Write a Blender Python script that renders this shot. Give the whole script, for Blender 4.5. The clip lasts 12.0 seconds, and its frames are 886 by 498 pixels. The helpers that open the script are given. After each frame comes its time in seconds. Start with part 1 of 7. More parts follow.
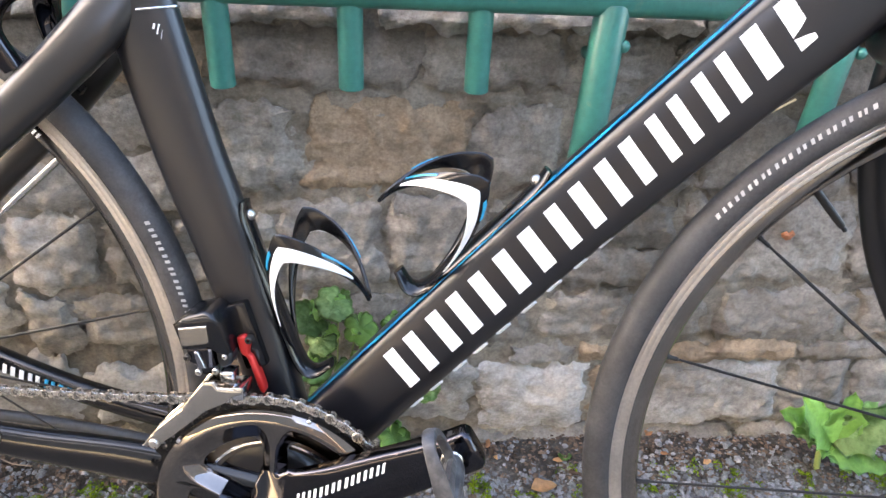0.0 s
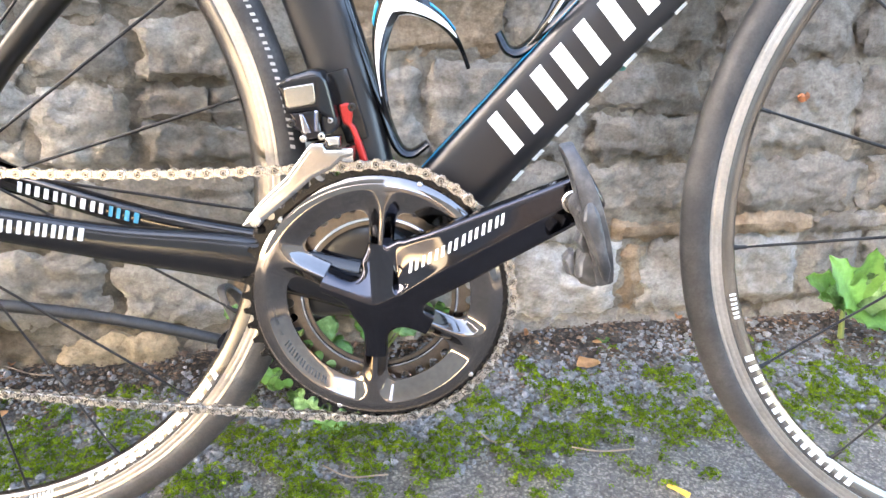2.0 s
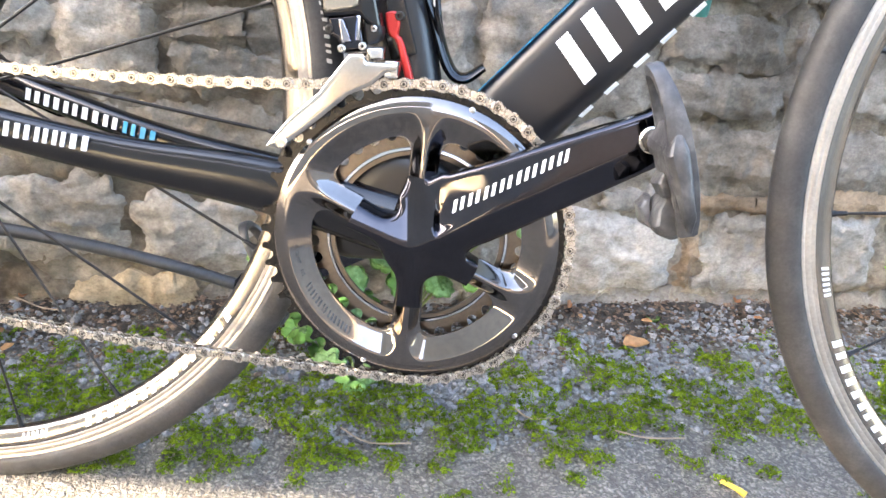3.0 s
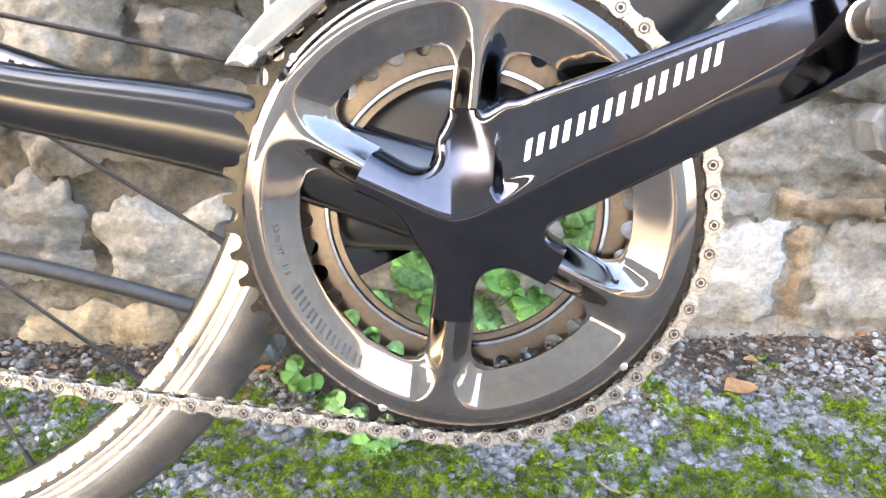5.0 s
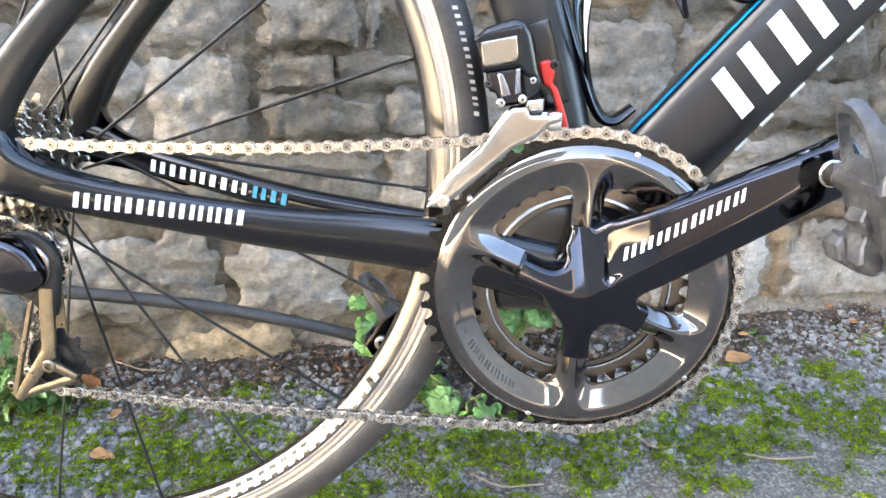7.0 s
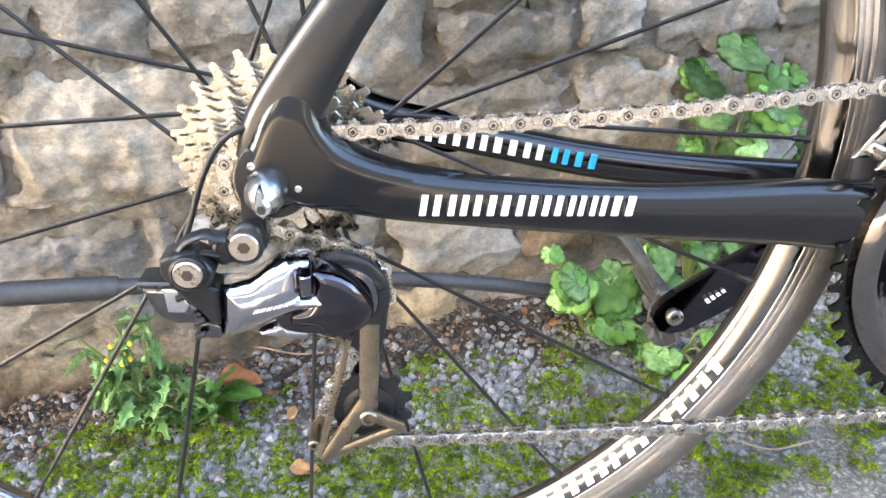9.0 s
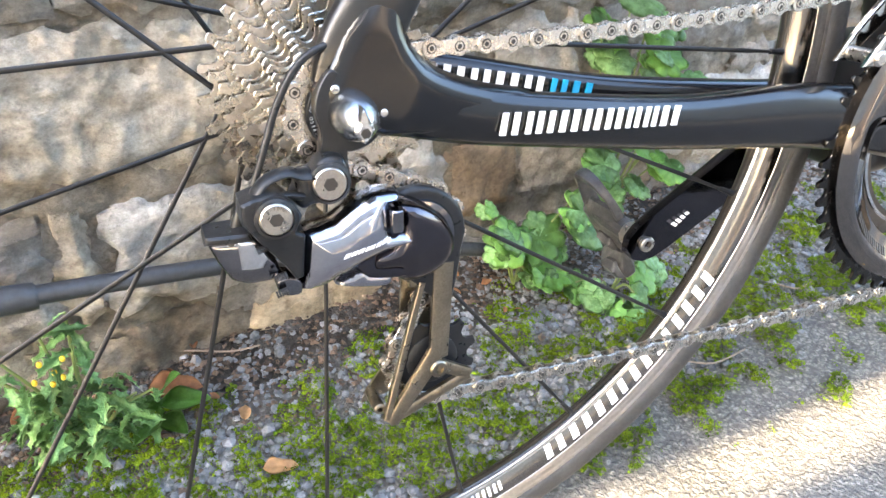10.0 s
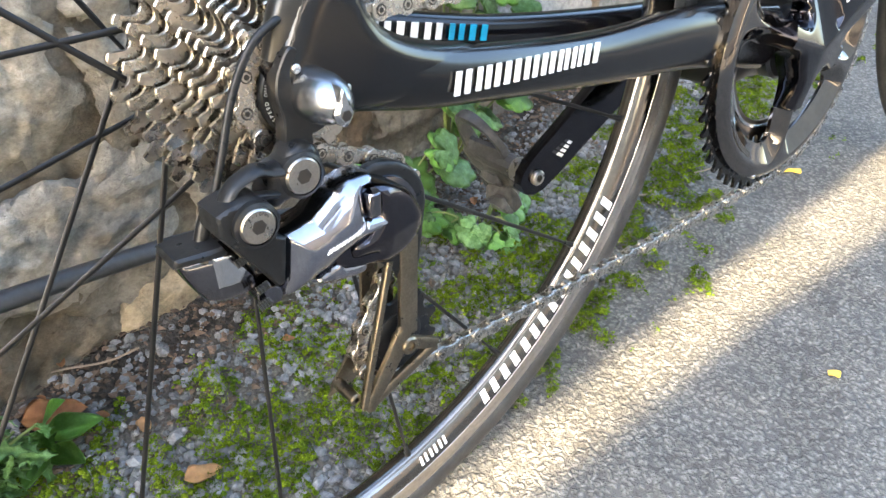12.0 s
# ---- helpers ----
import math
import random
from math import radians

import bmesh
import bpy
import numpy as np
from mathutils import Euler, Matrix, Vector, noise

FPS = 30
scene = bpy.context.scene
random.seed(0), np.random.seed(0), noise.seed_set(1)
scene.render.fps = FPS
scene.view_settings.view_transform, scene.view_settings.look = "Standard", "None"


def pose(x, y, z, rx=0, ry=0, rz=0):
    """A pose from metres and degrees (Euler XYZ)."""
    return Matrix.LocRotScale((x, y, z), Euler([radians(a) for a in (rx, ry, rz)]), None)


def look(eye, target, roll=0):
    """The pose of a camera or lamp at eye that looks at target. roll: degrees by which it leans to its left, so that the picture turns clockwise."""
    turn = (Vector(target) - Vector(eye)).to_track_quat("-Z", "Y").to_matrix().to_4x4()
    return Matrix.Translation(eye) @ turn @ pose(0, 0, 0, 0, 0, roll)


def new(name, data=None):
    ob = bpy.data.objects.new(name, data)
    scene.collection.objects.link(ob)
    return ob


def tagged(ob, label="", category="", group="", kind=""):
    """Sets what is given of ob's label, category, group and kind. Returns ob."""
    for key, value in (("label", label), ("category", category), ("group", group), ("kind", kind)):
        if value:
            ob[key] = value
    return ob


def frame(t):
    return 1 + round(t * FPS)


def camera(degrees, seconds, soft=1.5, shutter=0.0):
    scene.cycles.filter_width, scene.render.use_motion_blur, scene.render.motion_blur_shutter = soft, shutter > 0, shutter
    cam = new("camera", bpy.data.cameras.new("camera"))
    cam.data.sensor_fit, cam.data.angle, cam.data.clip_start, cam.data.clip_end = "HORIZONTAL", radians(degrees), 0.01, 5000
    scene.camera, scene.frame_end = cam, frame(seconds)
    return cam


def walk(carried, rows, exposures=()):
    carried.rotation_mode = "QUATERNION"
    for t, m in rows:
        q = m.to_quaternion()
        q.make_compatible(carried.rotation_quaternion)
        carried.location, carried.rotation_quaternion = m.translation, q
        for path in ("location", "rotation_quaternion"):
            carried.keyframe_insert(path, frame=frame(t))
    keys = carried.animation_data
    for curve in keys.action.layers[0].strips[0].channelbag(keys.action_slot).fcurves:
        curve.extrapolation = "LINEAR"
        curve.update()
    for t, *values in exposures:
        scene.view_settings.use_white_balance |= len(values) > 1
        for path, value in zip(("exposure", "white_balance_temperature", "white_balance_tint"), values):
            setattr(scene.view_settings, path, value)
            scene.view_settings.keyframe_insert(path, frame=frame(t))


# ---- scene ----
cam = camera(61.5, 12.0)
PATH = [
    (0, (0.563, -0.532, 0.679), (0.409, 1.347, 0.011), 3.7),
    (0.5, (0.512, -0.591, 0.604), (0.451, 1.314, -0.004), 4.9),
    (1, (0.474, -0.615, 0.534), (0.479, 1.289, -0.076), 3.3),
    (1.5, (0.458, -0.618, 0.486), (0.451, 1.295, -0.097), 1.9),
    (2, (0.445, -0.601, 0.46), (0.458, 1.327, -0.07), 1.9),
    (2.5, (0.439, -0.582, 0.447), (0.418, 1.347, -0.08), 3.4),
    (3, (0.438, -0.535, 0.413), (0.363, 1.375, -0.177), 5.2),
    (3.5, (0.421, -0.455, 0.376), (0.265, 1.45, -0.213), 5.2),
    (3.7, (0.415, -0.425, 0.366), (0.251, 1.493, -0.174), 5.6),
    (5.3, (0.419, -0.363, 0.322), (0.237, 1.579, -0.119), 2.6),
    (5.5, (0.418, -0.371, 0.325), (0.215, 1.571, -0.109), 1.7),
    (6, (0.403, -0.414, 0.361), (0.252, 1.531, -0.079), 1.0),
    (6.5, (0.372, -0.495, 0.405), (0.244, 1.434, -0.109), 0.0),
    (6.7, (0.359, -0.521, 0.417), (0.243, 1.4, -0.125), 0.6),
    (8.3, (0.129, -0.452, 0.475), (0.22, 1.401, -0.272), -1.6),
    (8.5, (0.11, -0.417, 0.473), (0.22, 1.415, -0.322), -0.9),
    (9, (0.061, -0.385, 0.454), (0.178, 1.416, -0.409), -2.3),
    (9.5, (-0.016, -0.377, 0.43), (0.395, 1.369, -0.456), -1.6),
    (10, (-0.065, -0.352, 0.419), (0.578, 1.328, -0.457), -1.9),
    (10.5, (-0.09, -0.327, 0.42), (0.709, 1.262, -0.495), -2.9),
    (11, (-0.109, -0.316, 0.416), (0.783, 1.185, -0.56), -2.3),
    (11.5, (-0.119, -0.302, 0.419), (0.869, 1.092, -0.621), -2.5),
    (12, (-0.115, -0.296, 0.428), (0.931, 1.048, -0.621), -2.9),
]
from mathutils.bvhtree import BVHTree
from mathutils.geometry import delaunay_2d_cdt

LEAN_WALL = 7.0          # degrees by which the parked bicycle leans to the wall
walk(cam, [(t, pose(0, 0, 0, -LEAN_WALL) @ look(eye, target, roll)) for t, eye, target, roll in PATH],
     [(0.0, 3.69, 7150, 15), (1.5, 4.22, 7050, 13), (3.5, 4.23, 6950, 12), (5.5, 4.78, 6980, 10), (6.0, 4.54, 6800, 8), (6.5, 4.15, 6700, 8), (8.5, 4.42, 6850, 11), (10.5, 4.11, 6700, 8), (12.0, 3.77, 6750, 6)])

# ---- world, sun, exposure ----
SUN_EL, SUN_TURN = radians(30), radians(52)      # the sun stands low, on the lane side, towards the rear wheel
world = bpy.data.worlds.new("world")
scene.world = world
world.use_nodes = True
wn, wl = world.node_tree.nodes, world.node_tree.links
sky = wn.new("ShaderNodeTexSky")
sky.sky_type, sky.sun_disc = "NISHITA", False
sky.sun_elevation, sky.sun_rotation = SUN_EL, math.pi + SUN_TURN
sky.air_density, sky.dust_density = 1.0, 2.5
wl.new(sky.outputs[0], wn["Background"].inputs[0])
wn["Background"].inputs[1].default_value = 0.15
sun = new("sun", bpy.data.lights.new("sun", "SUN"))
sun.data.energy, sun.data.angle, sun.data.color = 2.7, radians(0.3), (1.0, 0.82, 0.56)
SUN_AT = Vector((-math.sin(SUN_TURN) * math.cos(SUN_EL), -math.cos(SUN_TURN) * math.cos(SUN_EL), math.sin(SUN_EL)))
sun.matrix_world = look(SUN_AT * 20, (0, 0, 0))


# ---- materials ----
def mat(name, base, rough=0.5, metal=0.0, coat=0.0, grain=0.0, scale=200.0, tint=0.0, bump=0.0, bump_scale=None,
        rough_var=0.0, second=None, second_scale=20.0, second_cut=(0.45, 0.6), island=0.0, obrand=0.0, spec=0.5):
    """A surface with variation at two scales, a second colour in patches and fine relief."""
    m = bpy.data.materials.new(name)
    m.use_nodes = True
    n, l = m.node_tree.nodes, m.node_tree.links
    b = n["Principled BSDF"]
    b.inputs["Roughness"].default_value = rough
    b.inputs["Metallic"].default_value = metal
    b.inputs["Coat Weight"].default_value = coat
    b.inputs["Coat Roughness"].default_value = 0.08
    b.inputs["Specular IOR Level"].default_value = spec
    geo = n.new("ShaderNodeTexCoord")

    def noise_tex(s, detail=6.0, rough_n=0.6):
        t = n.new("ShaderNodeTexNoise")
        t.inputs["Scale"].default_value, t.inputs["Detail"].default_value, t.inputs["Roughness"].default_value = s, detail, rough_n
        l.new(geo.outputs["Object"], t.inputs["Vector"])
        return t.outputs["Fac"]

    def ramp(src, lo, hi, a, c):
        r = n.new("ShaderNodeMapRange")
        for k, v in zip((1, 2, 3, 4), (lo, hi, a, c)):
            r.inputs[k].default_value = v
        l.new(src, r.inputs[0])
        return r.outputs[0]

    def mix(fac, a, c, kind="MIX"):
        x = n.new("ShaderNodeMix")
        x.data_type, x.blend_type = "RGBA", kind
        for sock, v in ((x.inputs[0], fac), (x.inputs[6], a), (x.inputs[7], c)):
            if isinstance(v, (int, float)):
                sock.default_value = v
            elif isinstance(v, tuple):
                sock.default_value = (*v, 1)
            else:
                l.new(v, sock)
        return x.outputs[2]

    col = tuple(base)
    if second:
        col = mix(ramp(noise_tex(second_scale, 8.0, 0.65), second_cut[0], second_cut[1], 0, 1), col, tuple(second))
    if grain:
        g = ramp(noise_tex(scale), 0.3, 0.7, 1 - grain, 1 + grain)
        col = mix(1.0, col, g, "MULTIPLY")
    if tint:
        g = ramp(noise_tex(scale * 0.08), 0.3, 0.7, 1 - tint, 1 + tint)
        col = mix(1.0, col, g, "MULTIPLY")
    if island or obrand:
        src = n.new("ShaderNodeNewGeometry").outputs["Random Per Island"] if island else n.new("ShaderNodeObjectInfo").outputs["Random"]
        g = ramp(src, 0, 1, 1 - (island or obrand), 1 + (island or obrand))
        col = mix(1.0, col, g, "MULTIPLY")
    if isinstance(col, tuple):
        b.inputs["Base Color"].default_value = (*col, 1)
    else:
        l.new(col, b.inputs["Base Color"])
    if rough_var:
        l.new(ramp(noise_tex(scale * 0.3), 0.3, 0.7, max(0.02, rough - rough_var), rough + rough_var), b.inputs["Roughness"])
    if bump:
        bp = n.new("ShaderNodeBump")
        bp.inputs["Strength"].default_value, bp.inputs["Distance"].default_value = 1.0, bump
        l.new(noise_tex(bump_scale or scale), bp.inputs["Height"])
        l.new(bp.outputs[0], b.inputs["Normal"])
    return m


CARBON = mat("carbon_satin_black", (0.0065, 0.0066, 0.0082), 0.33, 0, 0.0, 0.05, 700, 0.05, 0, None, 0.02, spec=0.60)
CARBON_SATIN = mat("carbon_satin_clear", (0.009, 0.0085, 0.0083), 0.31, 0, 0.0, 0.05, 700, 0.05, 0, None, 0.02, spec=0.6)
CARBON_GLOSS = mat("carbon_gloss_black", (0.0035, 0.0035, 0.0045), 0.18, 0, 0.0, 0.2, 400, 0.1, spec=0.52)
CRANK_M = mat("crank_anodised_black", (0.050, 0.049, 0.056), 0.07, 1.0, 0.0, 0.06, 300, 0.08, rough_var=0.02)
RING_M = mat("chainring_polished_grey", (0.18, 0.166, 0.158), 0.075, 1.0, 0, 0.08, 300, 0.08, rough_var=0.04)
RING_DARK = mat("chainring_dark_edge", (0.042, 0.040, 0.038), 0.25, 1.0, 0, 0.1, 500, 0.1, rough_var=0.05)
BOLT_M = mat("brushed_bolt_steel", (0.40, 0.37, 0.33), 0.32, 1.0, 0, 0.12, 900, 0.15, rough_var=0.08)
STEEL = mat("bare_steel", (0.55, 0.52, 0.48), 0.3, 1.0, 0, 0.12, 900, 0.15, rough_var=0.08)
CHAIN_M = mat("chain_nickel_plate", (0.50, 0.46, 0.41), 0.28, 1.0, 0, 0.2, 1200, 0.2, 0.00005, 2500, 0.1, obrand=0.12)
CHAIN_DARK = mat("oily_bushing_and_hole_shade", (0.05, 0.045, 0.04), 0.5, 0.7)
COG_M = mat("sprocket_nickel_steel", (0.48, 0.44, 0.38), 0.28, 1.0, 0, 0.15, 700, 0.22, 0.00005, 1500, 0.1)
ALU = mat("polished_aluminium", (0.58, 0.585, 0.60), 0.18, 1.0, 0, 0.06, 700, 0.08, rough_var=0.05)
BRAKE = mat("machined_brake_track", (0.52, 0.485, 0.445), 0.36, 1.0, 0, 0.12, 400, 0.14, rough_var=0.05)
RIM_M = mat("rim_carbon_laminate", (0.25, 0.232, 0.214), 0.16, 1.0, 0.0, 0.12, 500, 0.15)
RUBBER = mat("tyre_rubber_black", (0.030, 0.030, 0.031), 0.60, 0, 0, 0.25, 500, 0.3, 0.00012, 1800, 0.1, second=(0.062, 0.060, 0.058), second_scale=30, second_cut=(0.5, 0.75))
SPOKE_M = mat("spoke_black", (0.02, 0.02, 0.021), 0.35, 0.6)
PLASTIC = mat("grey_black_composite", (0.011, 0.0115, 0.0125), 0.34, 0, 0, 0.25, 500, 0.2, 0.00005, 900, 0.1, spec=0.35)
WORN = mat("scuffed_grey_composite", (0.036, 0.036, 0.038), 0.42, 0, 0, 0.25, 250, 0.2, 0.0004, 350, 0.1, second=(0.090, 0.089, 0.086), second_scale=60, second_cut=(0.46, 0.72))
WHITE = mat("white_lacquer", (0.80, 0.80, 0.79), 0.3, 0, 0.3, 0.04, 400)
BLUE = mat("sky_blue_lacquer", (0.006, 0.30, 0.52), 0.3, 0, 0.3, 0.06, 400)
RED = mat("red_anodised", (0.55, 0.025, 0.02), 0.3, 0.4, 0.3, 0.08, 400)
CAGE_M = mat("derailleur_cage_grey", (0.235, 0.20, 0.150), 0.33, 1.0, 0, 0.15, 900, 0.2, 0.00008, 900, 0.08)
GREEN = mat("green_railing_paint", (0.026, 0.160, 0.132), 0.38, 0, 0.2, 0.12, 120, 0.15, 0.0003, 90, second=(0.10, 0.16, 0.11), second_scale=30, second_cut=(0.6, 0.72))
HOSE = mat("dark_grey_plastic_pipe", (0.035, 0.038, 0.043), 0.45, 0, 0, 0.25, 200, 0.25, 0.0003, 300)


def stone_material(name, base, light, dark, rough=0.85, stained=1.0):
    """Weathered masonry: mottled body, pale lichen, dark algae in patches, pitted relief."""
    m = bpy.data.materials.new(name)
    m.use_nodes = True
    n, l = m.node_tree.nodes, m.node_tree.links
    b = n["Principled BSDF"]
    b.inputs["Roughness"].default_value = rough
    b.inputs["Specular IOR Level"].default_value = 0.25
    tc = n.new("ShaderNodeTexCoord")
    info = n.new("ShaderNodeObjectInfo")
    off = n.new("ShaderNodeVectorMath")
    off.operation = "MULTIPLY_ADD"
    comb = n.new("ShaderNodeCombineXYZ")
    for k in range(3):
        l.new(info.outputs["Random"], comb.inputs[k])
    l.new(comb.outputs[0], off.inputs[0])
    off.inputs[1].default_value = (7, 3, 5)
    flat = n.new("ShaderNodeMapping")
    flat.inputs["Scale"].default_value = (1.0, 1.0, 1.2)
    l.new(tc.outputs["Object"], flat.inputs["Vector"])
    l.new(flat.outputs[0], off.inputs[2])

    def tex(s, d=8.0, r=0.65):
        t = n.new("ShaderNodeTexNoise")
        t.inputs["Scale"].default_value, t.inputs["Detail"].default_value, t.inputs["Roughness"].default_value = s, d, r
        l.new(off.outputs[0], t.inputs["Vector"])
        return t.outputs["Fac"]

    def rng(src, lo, hi, a=0.0, c=1.0):
        r = n.new("ShaderNodeMapRange")
        for k, v in zip((1, 2, 3, 4), (lo, hi, a, c)):
            r.inputs[k].default_value = v
        l.new(src, r.inputs[0])
        return r.outputs[0]

    def mix(f, a, c, kind="MIX"):
        x = n.new("ShaderNodeMix")
        x.data_type, x.blend_type = "RGBA", kind
        for sock, v in ((x.inputs[0], f), (x.inputs[6], a), (x.inputs[7], c)):
            if isinstance(v, (int, float)):
                sock.default_value = v
            elif isinstance(v, tuple):
                sock.default_value = (*v, 1)
            else:
                l.new(v, sock)
        return x.outputs[2]
    c = mix(rng(tex(9), 0.36, 0.66), base, tuple(0.80 * v for v in base))
    c = mix(rng(tex(12, 9.0, 0.68), 0.40, 0.78, 0, 0.8), c, light)
    # stains that run on from stone to stone
    spot = n.new("ShaderNodeNewGeometry")
    stain = n.new("ShaderNodeTexNoise")
    stain.inputs["Scale"].default_value, stain.inputs["Detail"].default_value, stain.inputs["Roughness"].default_value = 11.0, 12.0, 0.68
    wide = n.new("ShaderNodeMapping")
    wide.inputs["Scale"].default_value = (0.8, 0.8, 1.1)
    l.new(spot.outputs["Position"], wide.inputs["Vector"])
    l.new(wide.outputs[0], stain.inputs["Vector"])
    c = mix(rng(stain.outputs["Fac"], 0.47, 0.70, 0, 0.82 * stained), c, dark)
    broad = n.new("ShaderNodeTexNoise")
    broad.inputs["Scale"].default_value, broad.inputs["Detail"].default_value, broad.inputs["Roughness"].default_value = 4.5, 9.0, 0.62
    l.new(spot.outputs["Position"], broad.inputs["Vector"])
    c = mix(rng(broad.outputs["Fac"], 0.47, 0.60, 0, 0.68 * stained), c, dark)
    c = mix(rng(tex(60, 10.0, 0.74), 0.53, 0.72, 0, 0.55), c, dark)
    c = mix(1.0, c, rng(tex(170, 9, 0.78), 0.3, 0.7, 0.62, 1.38), "MULTIPLY")
    c = mix(1.0, c, rng(info.outputs["Random"], 0, 1, 0.82, 1.15), "MULTIPLY")
    l.new(c, b.inputs["Base Color"])
    h = mix(0.45, tex(60, 12, 0.75), tex(260, 6, 0.7))
    bp = n.new("ShaderNodeBump")
    bp.inputs["Strength"].default_value, bp.inputs["Distance"].default_value = 1.0, 0.006
    l.new(h, bp.inputs["Height"])
    l.new(bp.outputs[0], b.inputs["Normal"])
    return m


STONE = stone_material("grey_limestone", (0.255, 0.232, 0.203), (0.39, 0.368, 0.332), (0.088, 0.075, 0.058))
# the grey limestone again, its colour raised for stronger light at the left
STONE_LIT = stone_material("grey_limestone_lit", (0.37, 0.342, 0.30), (0.50, 0.475, 0.43), (0.12, 0.104, 0.08))
STONE_PALE = stone_material("pale_limestone", (0.405, 0.388, 0.362), (0.59, 0.575, 0.55), (0.135, 0.116, 0.09), stained=0.8)
STONE_CREAM = stone_material("cream_limestone", (0.40, 0.357, 0.292), (0.60, 0.56, 0.49), (0.105, 0.084, 0.055), stained=1.05)
STONE_OCHRE = stone_material("ochre_limestone", (0.44, 0.345, 0.225), (0.56, 0.47, 0.34), (0.13, 0.098, 0.06), stained=0.6)
STONE_DIRTY = stone_material("soil_stained_stone", (0.20, 0.160, 0.115), (0.42, 0.375, 0.31), (0.055, 0.042, 0.027))
STONE_WARM = stone_material("warm_sandstone", (0.285, 0.215, 0.148), (0.40, 0.315, 0.225), (0.10, 0.072, 0.047))
MORTAR = stone_material("weathered_mortar", (0.300, 0.264, 0.212), (0.45, 0.418, 0.362), (0.080, 0.066, 0.046))
# surface of the unseen slabs added beside the lane
RENDERED = mat("unseen_slab_render", (0.40, 0.35, 0.30), 0.9, 0, 0, 0.12, 6, 0.15, 0.004, 40)
RD_M = mat("derailleur_dark_polish", (0.17, 0.165, 0.178), 0.10, 1.0, 0, 0.06, 500, 0.1)
RD_DARK = mat("derailleur_black_polish", (0.075, 0.070, 0.080), 0.09, 1.0, 0, 0.06, 500, 0.1)
RD_BRIGHT = mat("derailleur_polished_grey", (0.345, 0.35, 0.395), 0.12, 1.0, 0, 0.06, 500, 0.1)
LEAF_G = mat("leaf_green", (0.125, 0.285, 0.048), 0.45, 0, 0, 0.2, 160, 0.2, 0.0012, 130, second=(0.16, 0.34, 0.075), second_scale=70, obrand=0.28)
LEAF_PALE = mat("leaf_pale_green", (0.135, 0.275, 0.075), 0.48, 0, 0, 0.2, 160, 0.2, 0.0012, 130, second=(0.22, 0.39, 0.15), second_scale=80, obrand=0.28)
STALK = mat("stalk_green", (0.16, 0.21, 0.06), 0.6)
PETAL = mat("flower_yellow", (0.75, 0.5, 0.03), 0.6)
LEAF_DRY = mat("dry_leaf_brown", (0.33, 0.15, 0.065), 0.7, 0, 0, 0.3, 120, 0.3, 0.0006, 140)
LEAF_OCHRE = mat("dry_leaf_ochre", (0.52, 0.30, 0.14), 0.7, 0, 0, 0.3, 120, 0.2, 0.0006, 140)
MOSS = mat("moss_green", (0.160, 0.226, 0.015), 0.95, 0, 0, 0.55, 900, 0.4, 0.0016, 1300, second=(0.052, 0.092, 0.009), second_scale=60, second_cut=(0.42, 0.64), island=0.40, spec=0.1)
GRAVEL = mat("grey_gravel", (0.160, 0.162, 0.168), 0.8, 0, 0, 0.3, 400, 0.25, 0.0006, 600, island=0.38)
DEBRIS = mat("brown_leaf_litter", (0.105, 0.070, 0.047), 0.85, 0, 0, 0.3, 300, 0.3, 0.0004, 500, island=0.55)


